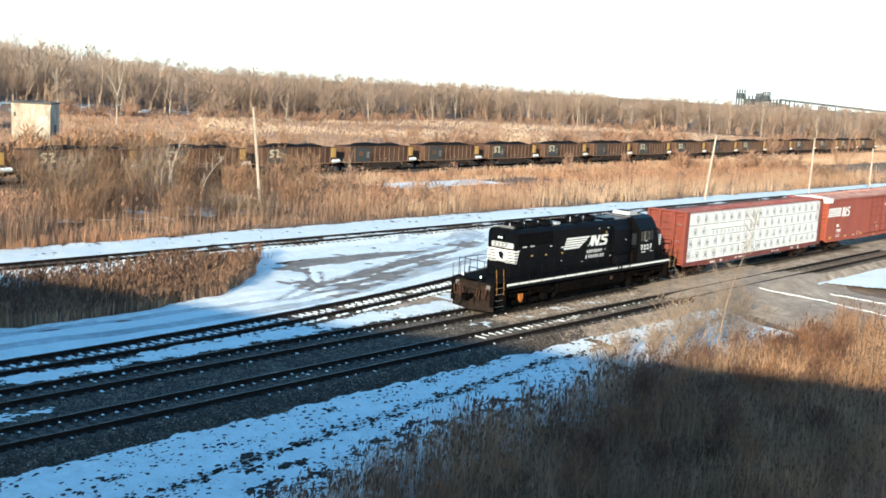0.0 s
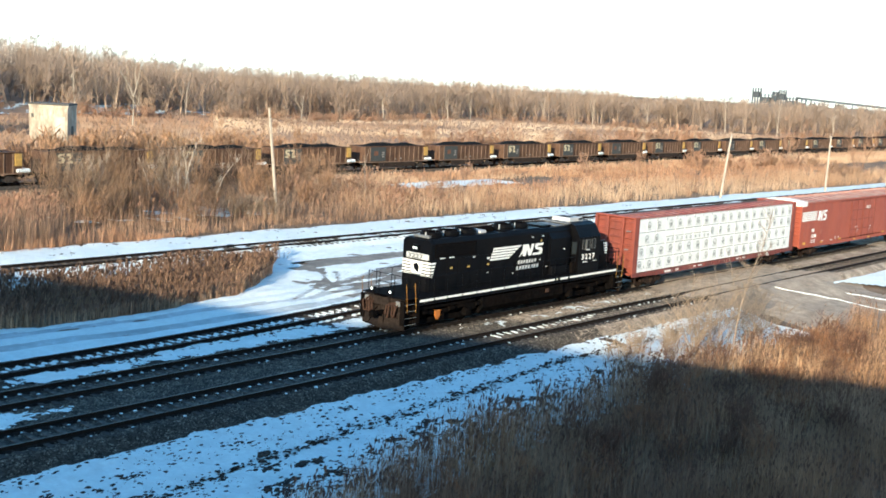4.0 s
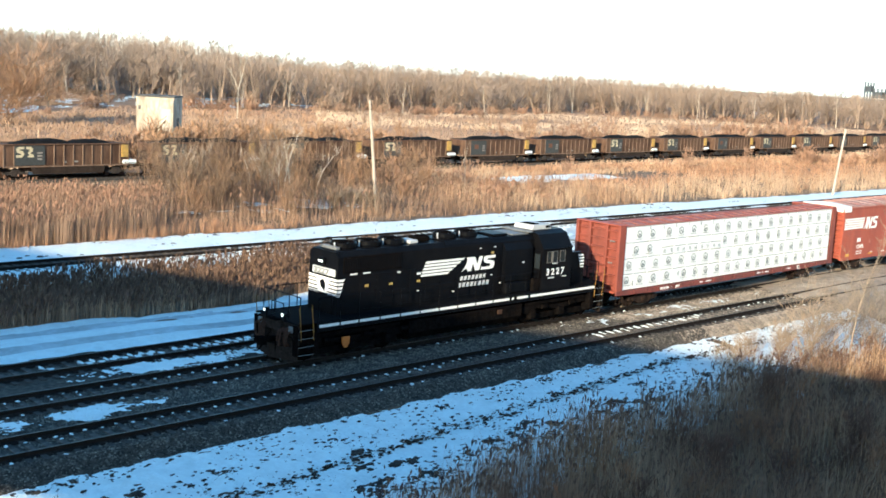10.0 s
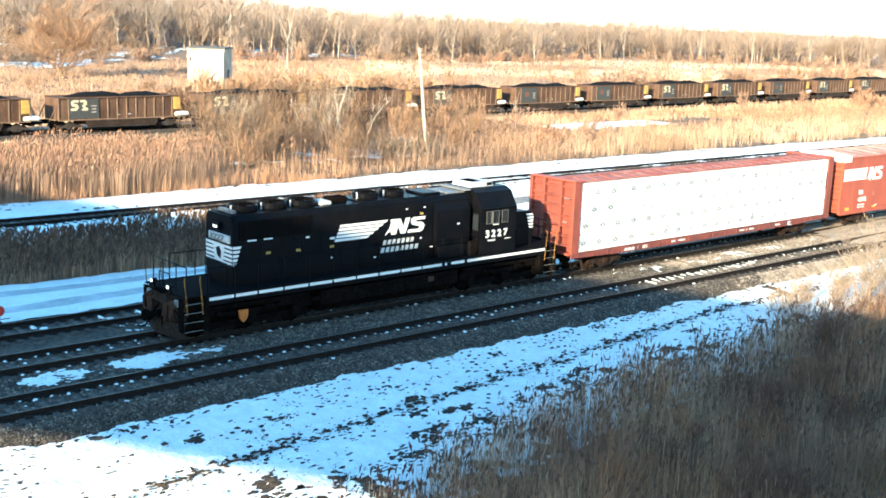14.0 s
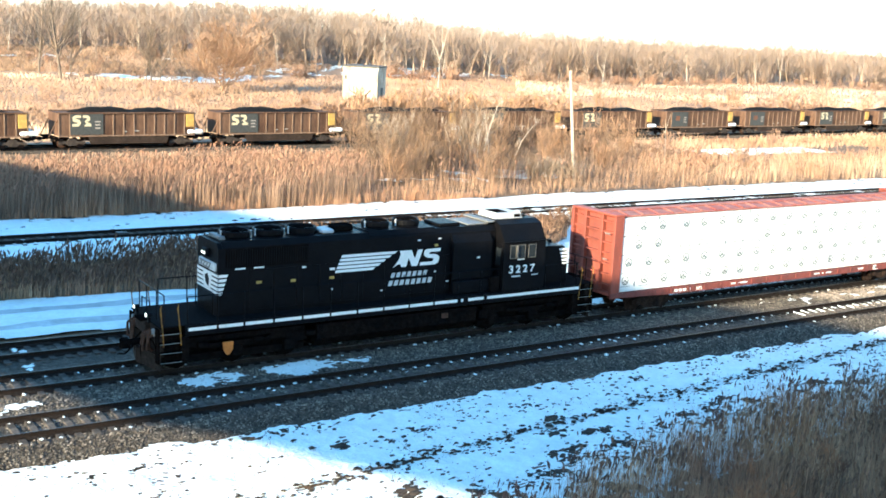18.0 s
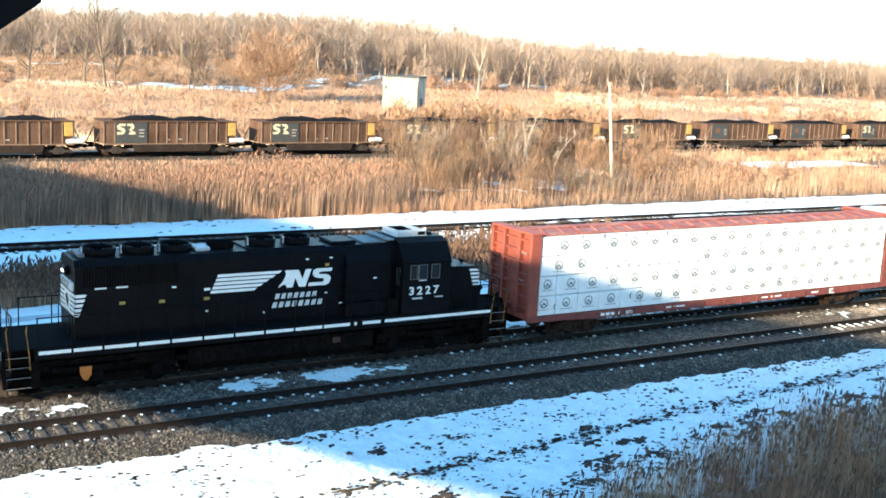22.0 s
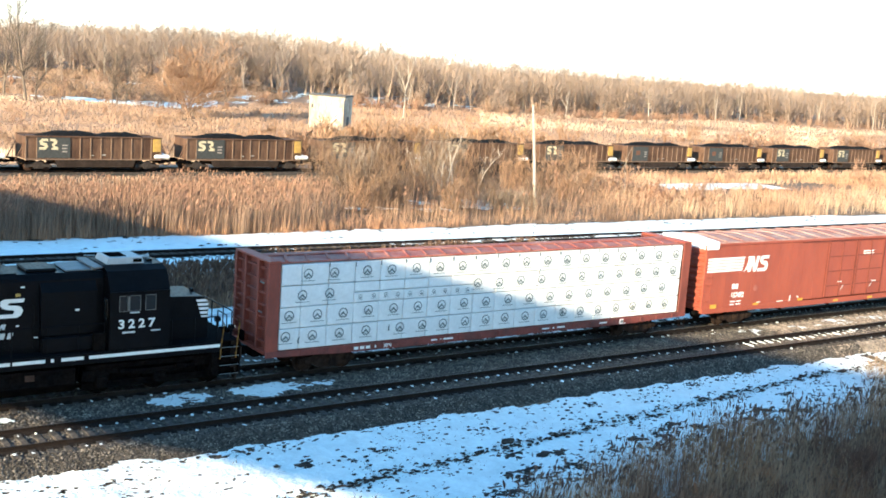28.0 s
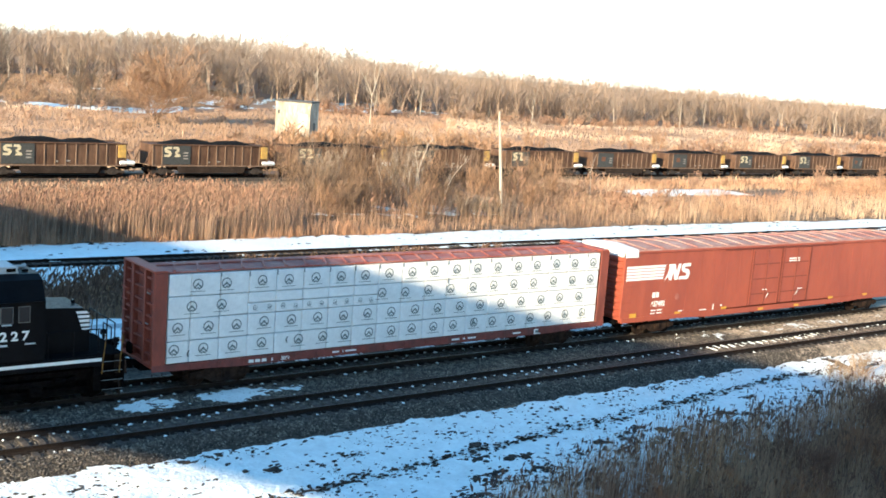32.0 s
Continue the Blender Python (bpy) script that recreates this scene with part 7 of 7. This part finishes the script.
# pale leaning stems in the thicket
for x, y, h, w in ((60.0, 84.0, 6.6, 1.5), (61.2, 84.6, 5.2, -0.5), (59.0, 83.4, 4.0, 0.2), (63.8, 84.4, 4.6, 2.2), (57.6, 85.2, 4.4, -0.9)):
    stem = limbed(((0, 0, -0.2), (w * 0.1, 0, h * 0.3), (w * 0.45, 0.1, h * 0.62), (w, 0.2, h * 0.9), (w * 1.35, 0.2, h)), 0.07, 5, 1.0, 0.9)
    bare("dead_sapling", "pale barked dead sapling leaning in the thicket", "tree", stem, x, y, M["greybirch"], 5, 1.0, "pale saplings", 0.012)
# arching dead tangle before the pole, and dark scrub by the coal track
for k in range(9):
    x, y = 60.5 + rs.uniform(0, 7.5), 74.5 + rs.uniform(0, 3.5)
    seg = []
    for _ in range(16):
        w, h = rs.uniform(-2.6, 2.6), rs.uniform(0.9, 2.2)
        seg += limbed(((0, 0, -0.1), (w * 0.3, rs.uniform(-0.5, 0.5), h * 0.8), (w * 0.75, rs.uniform(-0.6, 0.6), h), (w, rs.uniform(-0.8, 0.8), h * 0.6)), 0.02, 4, 0.6, 0.5)
    bare("bramble", "arching tangle of grey dead canes", "shrub", seg, x, y, M["greytwig"], 3, 1.0, "brambles", 0.009)
for k in range(13):
    x, y = rs.uniform(70, 84), rs.uniform(97.5, 104)
    bare("dark_shrub", "low dark umber shrub beside the coal track", "shrub", branches(rs, rs.uniform(1.8, 2.9), 0.03, 9, 9, 8, 1.0), x, y, M["darkbrush"], 3, 1.2, "dark shrubs by the coal track", 0.02)
bare("leaning_sapling", "thin pale leaning dead sapling", "tree", branches(rs, 5.0, 0.6, 1, 3, 2, 0.4, 0.2), 83.0, 84.0, M["palebark"], 4, 0.9, "", 0.012)
for x, y, h in ((150, 92, 4.0), (197, 77, 10.0), (199.5, 78, 8.0), (108, 92, 3.6), (222, 101, 9.5), (140, 96, 4.0), (230, 106, 7.0), (186, 148, 7.0), (190, 150, 6.0), (238, 145, 6.0), (244, 147, 5.6), (262, 150, 5.5)):
    bare("marsh_tree", "slender bare tree in the marsh", "tree", branches(rs, h, 0.2, 3, 10, 8, 0.6), x, y, M["redbrush"], 3, 0.9, "marsh trees", 0.014)
# single trees in the meadow
fork = limbed(((0, 0, -0.2), (0.1, 0, 3), (0.2, 0.1, 6.2)), 0.22, 1, 0.5, 1.0)
for path in (((0.2, 0.1, 6.2), (1.0, 0.2, 8.6), (1.7, 0.1, 11.5), (2.0, 0.3, 14.2)), ((0.2, 0.1, 6.2), (-0.7, 0.1, 8.2), (-2.0, 0, 10.0), (-3.2, 0.2, 11.6)), ((1.0, 0.2, 8.6), (0.7, 0.4, 10.6), (0.6, 0.2, 13.2))):
    fork += limbed(path, 0.15, 4, 1.3, 1.0)
bare("sycamore", "pale-barked bare tree with forked limbs", "tree", fork, 137, 210, M["palebark"], 6, 1.0, "", 0.025)
wide_crown = [(Vector((a.x * 1.9, a.y * 1.9, a.z)), Vector((b.x * 1.9, b.y * 1.9, b.z)), p, q) for a, b, p, q in branches(rs, 14.8, 0.12, 6, 34, 18, 1.2)]
bare("willow", "broad orange-twigged bare willow", "tree", wide_crown, 79.0, 191, M["rustwillow"], 3, 1.1, "", 0.026)
for x, y, h in ((69.5, 126, 5.4), (71.5, 125, 5.6), (73, 127, 5.8), (75.5, 125.5, 6.2), (78, 127, 6.6), (80.5, 127, 6.4), (67, 126, 4.8), (83, 126, 6.4), (87, 128, 6.8), (91, 130, 6.2), (95, 128, 6.6), (64, 124, 4.2), (100, 131, 5.6), (60, 124, 3.8), (105, 130, 5.0), (110, 134, 4.6)):
    bare("brush_clump", "tall orange-brown brush behind the coal train", "shrub", branches(rs, h, 0.05, 7, 9, 6, 0.85), x, y, M["brush"], 3, 1.0, "brush by the blockhouse", 0.012)
for x, y, h in ((58, 218, 18.5), (56, 226, 16.5), (60.5, 221, 12), (43, 214, 14), (72.5, 213, 9.5), (74.0, 214.5, 10.5), (75.2, 213, 9.0), (102, 226, 11)):
    bare("meadow_tree", "tall dark bare tree at the wood's edge", "tree", branches(rs, h, 0.18, 1, 30, 11, 0.6), x, y, M["darkbark"], 4, 1.1, "trees at the wood's edge", 0.02)
EDGE = []
# grey trees that stand clear of the woods
for k, (a, off, h) in enumerate(((10, 30, 10), (12, 60, 11), (16.5, 45, 9), (18, 70, 11), (20, 40, 9), (24, 35, 10), (25.5, 50, 11), (27, 12, 10), (29, 18, 11), (30.3, 4, 10), (31.5, 20, 10), (34, 8, 9), (36.5, 12, 9), (38, 4, 8), (40.5, 14, 9), (43.2, 4, 9), (45.5, 14, 9), (49, 8, 8),
                                 (52, 16, 9), (55, 6, 8), (58, 18, 9), (61, 8, 8), (65, 14, 9), (69, 6, 8))):
    d = float(foot(a)) + off
    x, y = d * math.sin(radians(a)), d * math.cos(radians(a))
    z = float(hill_z(a, d))
    if k < 4:
        EDGE.append(bare("edge_tree", "grey-brown bare tree before the woods", "tree", branches(rs, 10.0, 0.22, 1 + k % 2, 20, 10, 0.7), x, y, M["wood"], 3, 1.3, "trees before the woods", 0.024))
        EDGE[-1].matrix_basis = pose(x, y, z, 0, 0, 80 * k)
    else:
        m = pose(x, y, z, 0, 0, 47 * k) @ Matrix.Scale(h / 10, 4)
        copy_thing(EDGE[k % 4], m)
for x, y, h in ((88, 150, 3.2), (96, 158, 3.6), (112, 150, 3.0), (140, 160, 4.5), (165, 150, 5.0), (80, 160, 3.0), (62, 160, 3.0), (180, 165, 5), (205, 150, 4.5), (230, 160, 5.0), (130, 148, 3.4), (92, 140, 3.0), (86, 133, 3.2), (69, 127, 3.0), (72.5, 126, 3.4), (76, 127.5, 3.6), (79, 129, 3.6), (74, 124, 2.8), (66, 125, 2.6), (82, 127, 3.2), (104, 136, 3.2), (118, 140, 3.4), (70.5, 125.5, 3.0), (75.5, 125, 3.4), (78, 126, 3.8), (81, 128, 3.4), (85, 129, 3.6), (89, 131, 3.4), (68, 129, 2.6)):
    bare("meadow_shrub", "low bare brown shrub in the meadow", "shrub", branches(rs, h, 0.1, 6, 8, 6, 0.8), x, y, M["shrub"], 3, 1.2, "meadow shrubs", 0.014)

# pale-trunked trees along the front of the woods
for k in range(22):
    a = 10 + 2.9 * k + rs.uniform(-1.0, 1.0)
    d = float(wood_edge(a)) + rs.uniform(-20, 6)
    h = rs.uniform(8.0, 11.0)
    w = rs.uniform(-1.5, 1.5)
    seg = limbed(((0, 0, -0.2), (w * 0.2, 0, h * 0.3), (w * 0.5, 0.2, h * 0.6), (w, 0.2, h)), 0.13 + d / 5000, 6, 1.8, 1.4) + limbed(((w * 0.2, 0, h * 0.3), (-w * 0.5 - 0.8, 0.3, h * 0.6), (-w - 1.2, 0.1, h * 0.88)), 0.1, 5, 1.5, 1.4)
    b = bare("birch", "pale-trunked bare tree before the woods", "tree", seg, d * math.sin(radians(a)), d * math.cos(radians(a)), M["greybirch"], 5, 1.0, "pale trees", 0.012 + d / 24000)
    b.matrix_basis = pose(d * math.sin(radians(a)), d * math.cos(radians(a)), float(hill_z(a, d)))

# the woods on the skyline: many bare trees, joined
kinds = [tube_arrays(branches(random.Random(50 + k), 12.0, 0.16, 1, 15, 9, 0.75), 2, 1.3, 0.022) for k in range(12)]
V, F, base = [], [], 0
wr = np.random.default_rng(21)
for count in range(2500):
    a = wr.uniform(4, 79)
    dist = float(wood_edge(a)) + 150 * wr.random() ** 1.4
    x, y = dist * math.sin(math.radians(a)), dist * math.cos(math.radians(a))
    vs, fs = kinds[wr.integers(len(kinds))]
    s = wr.uniform(0.78, 1.06) * float(np.interp(a, (5, 20, 30, 36, 53, 60, 78), (0.92, 0.94, 0.98, 1.0, 0.98, 0.92, 0.92)))
    t = wr.uniform(0, 6.283)
    rot = np.array([[math.cos(t), -math.sin(t), 0], [math.sin(t), math.cos(t), 0], [0, 0, 1]])
    V.append((vs * np.array([s * 1.45, s * 1.45, s])) @ rot.T + np.array([x, y, float(hill_z(a, dist)) - 0.2]))
    F.append(fs + base)
    base += len(vs)
me = raw_mesh("woods", np.concatenate(V), np.concatenate(F))
me.materials.append(M["wood"])
tagged(new("woods", me), "bare grey-brown winter woods on the skyline", "woods", kind="stuff")
# wooded rise under the trees, matted with dead leaves
M["litter"] = mat("leaf_litter", (0.40, 0.275, 0.185), 0.95, vary=0.25, scale=0.04, fine=0.6, bump=0.5, other=(0.29, 0.2, 0.14), depth=0.3)
angs, outs = np.arange(3.0, 81.1, 1.0), np.linspace(0, 1, 24)
grid = []
for a in angs:
    for o in outs:
        dist = float(foot(a)) - 8 + 260 * o
        x, y = dist * math.sin(math.radians(a)), dist * math.cos(math.radians(a))
        grid.append((x, y, float(hill_z(a, dist)) + 0.5 * noise.noise(Vector((x * 0.03, y * 0.03, 1.0))) * min(1, 6 * o)))
nf = [(i * 24 + j, i * 24 + j + 1, (i + 1) * 24 + j + 1, (i + 1) * 24 + j) for i in range(len(angs) - 1) for j in range(23)]
me = raw_mesh("hillside", np.array(grid), np.array(nf), True)
me.materials.append(M["litter"])
tagged(new("hillside", me), "low wooded rise matted with dead leaves", "hill", kind="structure")
# drifts of old snow along the foot of the rise
for a0, a1, lo, hi, seed, cut in ((8, 24, 2, 13, 4, -0.12), (8, 24, 52, 62, 9, 0.3), (22, 34, 6, 40, 7, 0.2), (30, 40, 14, 34, 12, 0.22), (38, 54, 10, 30, 19, 0.3)):
    vs, fs, nn = [], [], 0
    aa, oo = np.arange(a0, a1, 0.16), np.arange(lo, hi, 0.8)
    for i, a in enumerate(aa[:-1]):
        for j, o in enumerate(oo[:-1]):
            d = float(foot(a)) + o
            x, y = d * math.sin(radians(a)), d * math.cos(radians(a))
            if lump(a * 1.1, o * 0.12, 1.0, seed) + 0.5 * lump(a * 4, o * 0.5, 1.0, seed) < cut:
                continue
            for aj, oj in ((a, o), (aa[i + 1], o), (aa[i + 1], oo[j + 1]), (a, oo[j + 1])):
                dj = float(foot(aj)) + oj
                vs.append((dj * math.sin(radians(aj)), dj * math.cos(radians(aj)), float(hill_z(aj, dj)) + 0.28 + 0.5 * noise.noise(Vector((dj * math.sin(radians(aj)) * 0.03, dj * math.cos(radians(aj)) * 0.03, 1.0)))))
            fs.append((nn, nn + 1, nn + 2, nn + 3))
            nn += 4
    me = raw_mesh("hill_snow", np.array(vs), np.array(fs))
    me.materials.append(M["snow"])
    tagged(new("hill_snow", me), "broken drifts of old snow below the woods", "snow", kind="structure")
# brush in the meadow and at the foot of the woods
kinds = [tube_arrays(branches(random.Random(90 + k), 3.0, 0.05, 5, 6, 4, 0.9), 2, 1.2, 0.034) for k in range(6)]


def brush(name, label, material, count, place):
    V, F, base = [], [], 0
    while len(V) < count:
        spot = place()
        if spot is None:
            continue
        x, y, s = spot
        bearing, out = math.degrees(math.atan2(x, y)), math.hypot(x, y)
        z = float(hill_z(bearing, out)) if out > foot(bearing) else -1.1
        vs, fs = kinds[wr.integers(6)]
        t = wr.uniform(0, 6.283)
        rot = np.array([[math.cos(t), -math.sin(t), 0], [math.sin(t), math.cos(t), 0], [0, 0, 1]])
        V.append((vs * np.array([s * 1.3, s * 1.3, s])) @ rot.T + np.array([x, y, z]))
        F.append(fs + base)
        base += len(vs)
    me = raw_mesh(name, np.concatenate(V), np.concatenate(F))
    me.materials.append(material)
    tagged(new(name, me), label, "undergrowth", kind="stuff")


def polar(a, d):
    return d * math.sin(math.radians(a)), d * math.cos(math.radians(a))


def at_foot():
    a = wr.uniform(4, 78)
    d = wood_edge(a) - 14 + 60 * wr.random()
    return (*polar(a, d), wr.uniform(0.8, 1.7))


def below_woods():
    a = wr.uniform(8, 76)
    d = foot(a) - 4 + (wood_edge(a) - foot(a)) * wr.random() ** 1.2
    if noise.noise(Vector((a * 0.35, d * 0.03, 6.0))) < -0.1:
        return None
    return (*polar(a, d), wr.uniform(0.45, 1.15) * (0.75 if a < 24 else 1.0))


def in_meadow():
    a = wr.uniform(8, 74)
    lo = 122 / math.cos(math.radians(a))
    if lo > foot(a) - 15:
        return None
    x, y = polar(a, lo + (foot(a) - lo) * wr.random() ** 1.2)
    if noise.noise(Vector((x * 0.022, y * 0.05, 3.0))) < 0.08:
        return None
    return x, y, wr.uniform(0.3, 0.75)


def by_blockhouse():
    """Tall brush that hides the foot of the blockhouse and runs along behind the coal train."""
    t = wr.random()
    return 63 + 52 * t + wr.normal(0, 1.5), 122 + 9 * t + wr.normal(0, 2.0), wr.uniform(0.9, 1.75) * (1.1 - 0.35 * t)


def on_slope():
    a = wr.uniform(5, 25)
    d = foot(a) + 8 + (wood_edge(a) - foot(a)) * wr.random()
    return (*polar(a, d), wr.uniform(0.4, 0.8))


az = rng.uniform(4, 27, 26000)
out = foot(az) + 13 + (wood_edge(az) - foot(az)) * rng.random(len(az))
xy = np.column_stack([out * np.sin(np.radians(az)), out * np.cos(np.radians(az))])
pale = np.sin(az * 1.7 + 2) + np.sin(out * 0.12 + az) > 0.7
for nm, label, keep, m in (("slope_grass", "matted brown grass on the rise", ~pale, "thicket"), ("slope_straw", "pale straw on the rise", pale, "roughgrass")):
    n = int(keep.sum())
    me, _, _ = stalks(nm, xy[keep], hill_z(az[keep], out[keep]) - 0.1, rng.uniform(0.4, 1.0, n), 0.2, 0.4, M[m], rng, turn=(2.1, 3.1))
    tagged(new(nm, me), label, "grass", kind="stuff")
brush("slope_scrub", "thin grey-brown scrub on the rise", M["dusk"], 200, on_slope)
brush("undergrowth", "tangled grey-brown undergrowth at the foot of the woods", M["dusk"], 300, at_foot)
brush("slope_brush", "red-brown brush on the slope below the woods", M["redbrush"], 420, below_woods)
brush("meadow_brush", "brown brush scattered over the meadow", M["redbrush"], 300, in_meadow)
brush("tall_brush", "tall orange-brown brush behind the coal train", M["brush"], 110, by_blockhouse)


def in_straw():
    """Clumps of twiggy brush among the straw on both sides of the coal track."""
    cx, cy, sx, sy, n = BRUSH_SPOTS[wr.integers(len(BRUSH_SPOTS))]
    return cx + wr.normal(0, sx), cy + wr.normal(0, sy), wr.uniform(0.5, 1.0) * n


BRUSH_SPOTS = ((176, 143, 7, 3, 1.6), (210, 141, 9, 3, 1.7), (238, 145, 9, 3, 1.9), (262, 149, 10, 3, 1.9), (181, 97.5, 6, 1.5, 1.3), (192, 95, 6, 2, 1.3), (206, 93, 5, 2, 1.4), (192, 75, 4, 1.5, 1.2),
               (100, 77, 5, 1.5, 0.6), (111, 77.5, 4, 1.5, 0.6), (88, 78, 5, 2, 1.0), (84, 86, 4, 3, 1.2), (86, 80, 4, 3, 1.0), (82, 92, 4, 3, 1.2), (140, 82, 12, 4, 0.5), (125, 100, 14, 2, 0.6), (165, 88, 12, 4, 0.6), (96, 73.5, 6, 1.0, 0.4), (118, 73, 7, 1.0, 0.4), (135, 74, 6, 1.0, 0.45), (80, 76, 4, 2, 0.5))
brush("marsh_brush", "low brown brush among the straw", M["redbrush"], 210, in_straw)
# strips of snow far out in the meadow
for x0, x1, y0, y1, seed, cut in ((46, 64, 80, 92, 21, 0.12), (54, 70, 78, 88, 22, 0.1), (98, 119, 90.0, 97.0, 13, -0.45)):
    tagged(sheet("meadow_snow", np.arange(x0, x1, 0.8), np.arange(y0, y1, 0.5), lambda x, y: ground_z(x, y) + 0.06 + 0.1 * (y > 100) + 0.05 * lump(x, y, 0.5),
                 lambda x, y: lump(x, y, 0.12, seed) + 0.5 * lump(x, y, 0.5, seed) > cut + 1.4 * abs((y - y0) / (y1 - y0) - 0.5) ** 2, M["snow"]), "thin strip of old snow in the marsh", "snow", kind="structure")

# rough brown grass under the thicket
xy = clumped(rng, 26000, 36, 100, 70, 90, lambda x, y: (y > 71.2 + 0.5 * np.sin(x * 0.31)) & (x > y * 0.5) & (np.sin(x * 0.7) * np.sin(y * 0.9 + x * 0.2) > -0.55), 0.3, 9)
field("brown_sedge", "matted brown sedge under the thicket", xy, 0.8, 0.5, 0.03, 0.35, M["reed"], rng, 0.1, 0.25, category="grass", patch=0.4)
# back of the marsh: short rough grass before the coal train
xy = clumped(rng, 16000, -2, 80, 88, 107, lambda x, y: y < 107, 0.5, 8)
field("rough_grass", "short rough tan grass by the coal train", xy[xy[:, 1] < 104], 0.5, 0.4, 0.04, 0.3, M["straw"], rng, category="grass")
xy = clumped(rng, 26000, 80, 330, 96, 118, lambda x, y: (np.abs(y - (108.9 + (x - 26.9) * 0.0437)) > 3.0) & ((x > 140) | (y > 110) | (y < 108.9 + (x - 26.9) * 0.0437 - 6.5)), 0.6, 8)
field("trackside_grass", "tan grass along the coal track", xy, 0.8, 0.5, 0.09, 0.3, M["straw"], rng, 0.1, 0.3, category="grass", turn=(2.0, 3.1))
mead = sheet("meadow", np.arange(-60, 620, 9.0), np.arange(113, 420, 6.0), lambda x, y: ground_z(x, y) + 0.02 + 0.25 * lump(x, y, 0.05), lambda x, y: True, M["meadow"])
tagged(mead, "matted straw-coloured winter meadow", "meadow", kind="structure")


# ---- what moves ----
TRAIN = [(0, 66.64), (1, 64.63), (2, 62.61), (3, 60.63), (3.5, 59.62), (5.5, 55.68), (6, 54.69), (7, 52.80), (8, 50.89), (9, 48.91), (10, 46.98), (11, 45.18), (12, 43.32), (13, 41.53), (13.5, 40.60), (15.5, 37.20), (16, 36.40), (17, 34.81), (18, 33.16), (19, 31.49), (20, 29.91), (21, 28.37), (22, 26.82), (23, 25.30), (24, 23.79), (25, 22.30), (25.5, 21.54), (27.5, 18.93), (28, 18.36), (29, 17.30), (30, 16.38), (31, 15.66), (32, 15.19)]


def motions():
    """The train rolls along its track; wheelsets turn as they roll."""
    for thing, offset in ((loco, -11.05), (flatcar, 0.0), (boxcar, 0.0)):
        walk(thing, [(t, pose(x + offset, TRACK_L, 0)) for t, x in TRAIN])
    ts, xs = [r[0] for r in TRAIN], [r[1] for r in TRAIN]
    for ws, place, radius in WHEELSETS:
        rows = []
        for k in range(97):
            t = 32.0 * k / 96
            roll = math.degrees((float(np.interp(t, ts, xs)) - xs[0]) / radius)
            rows.append((t, pose(*place, 0, roll, 0)))
        walk(ws, rows)


motions()
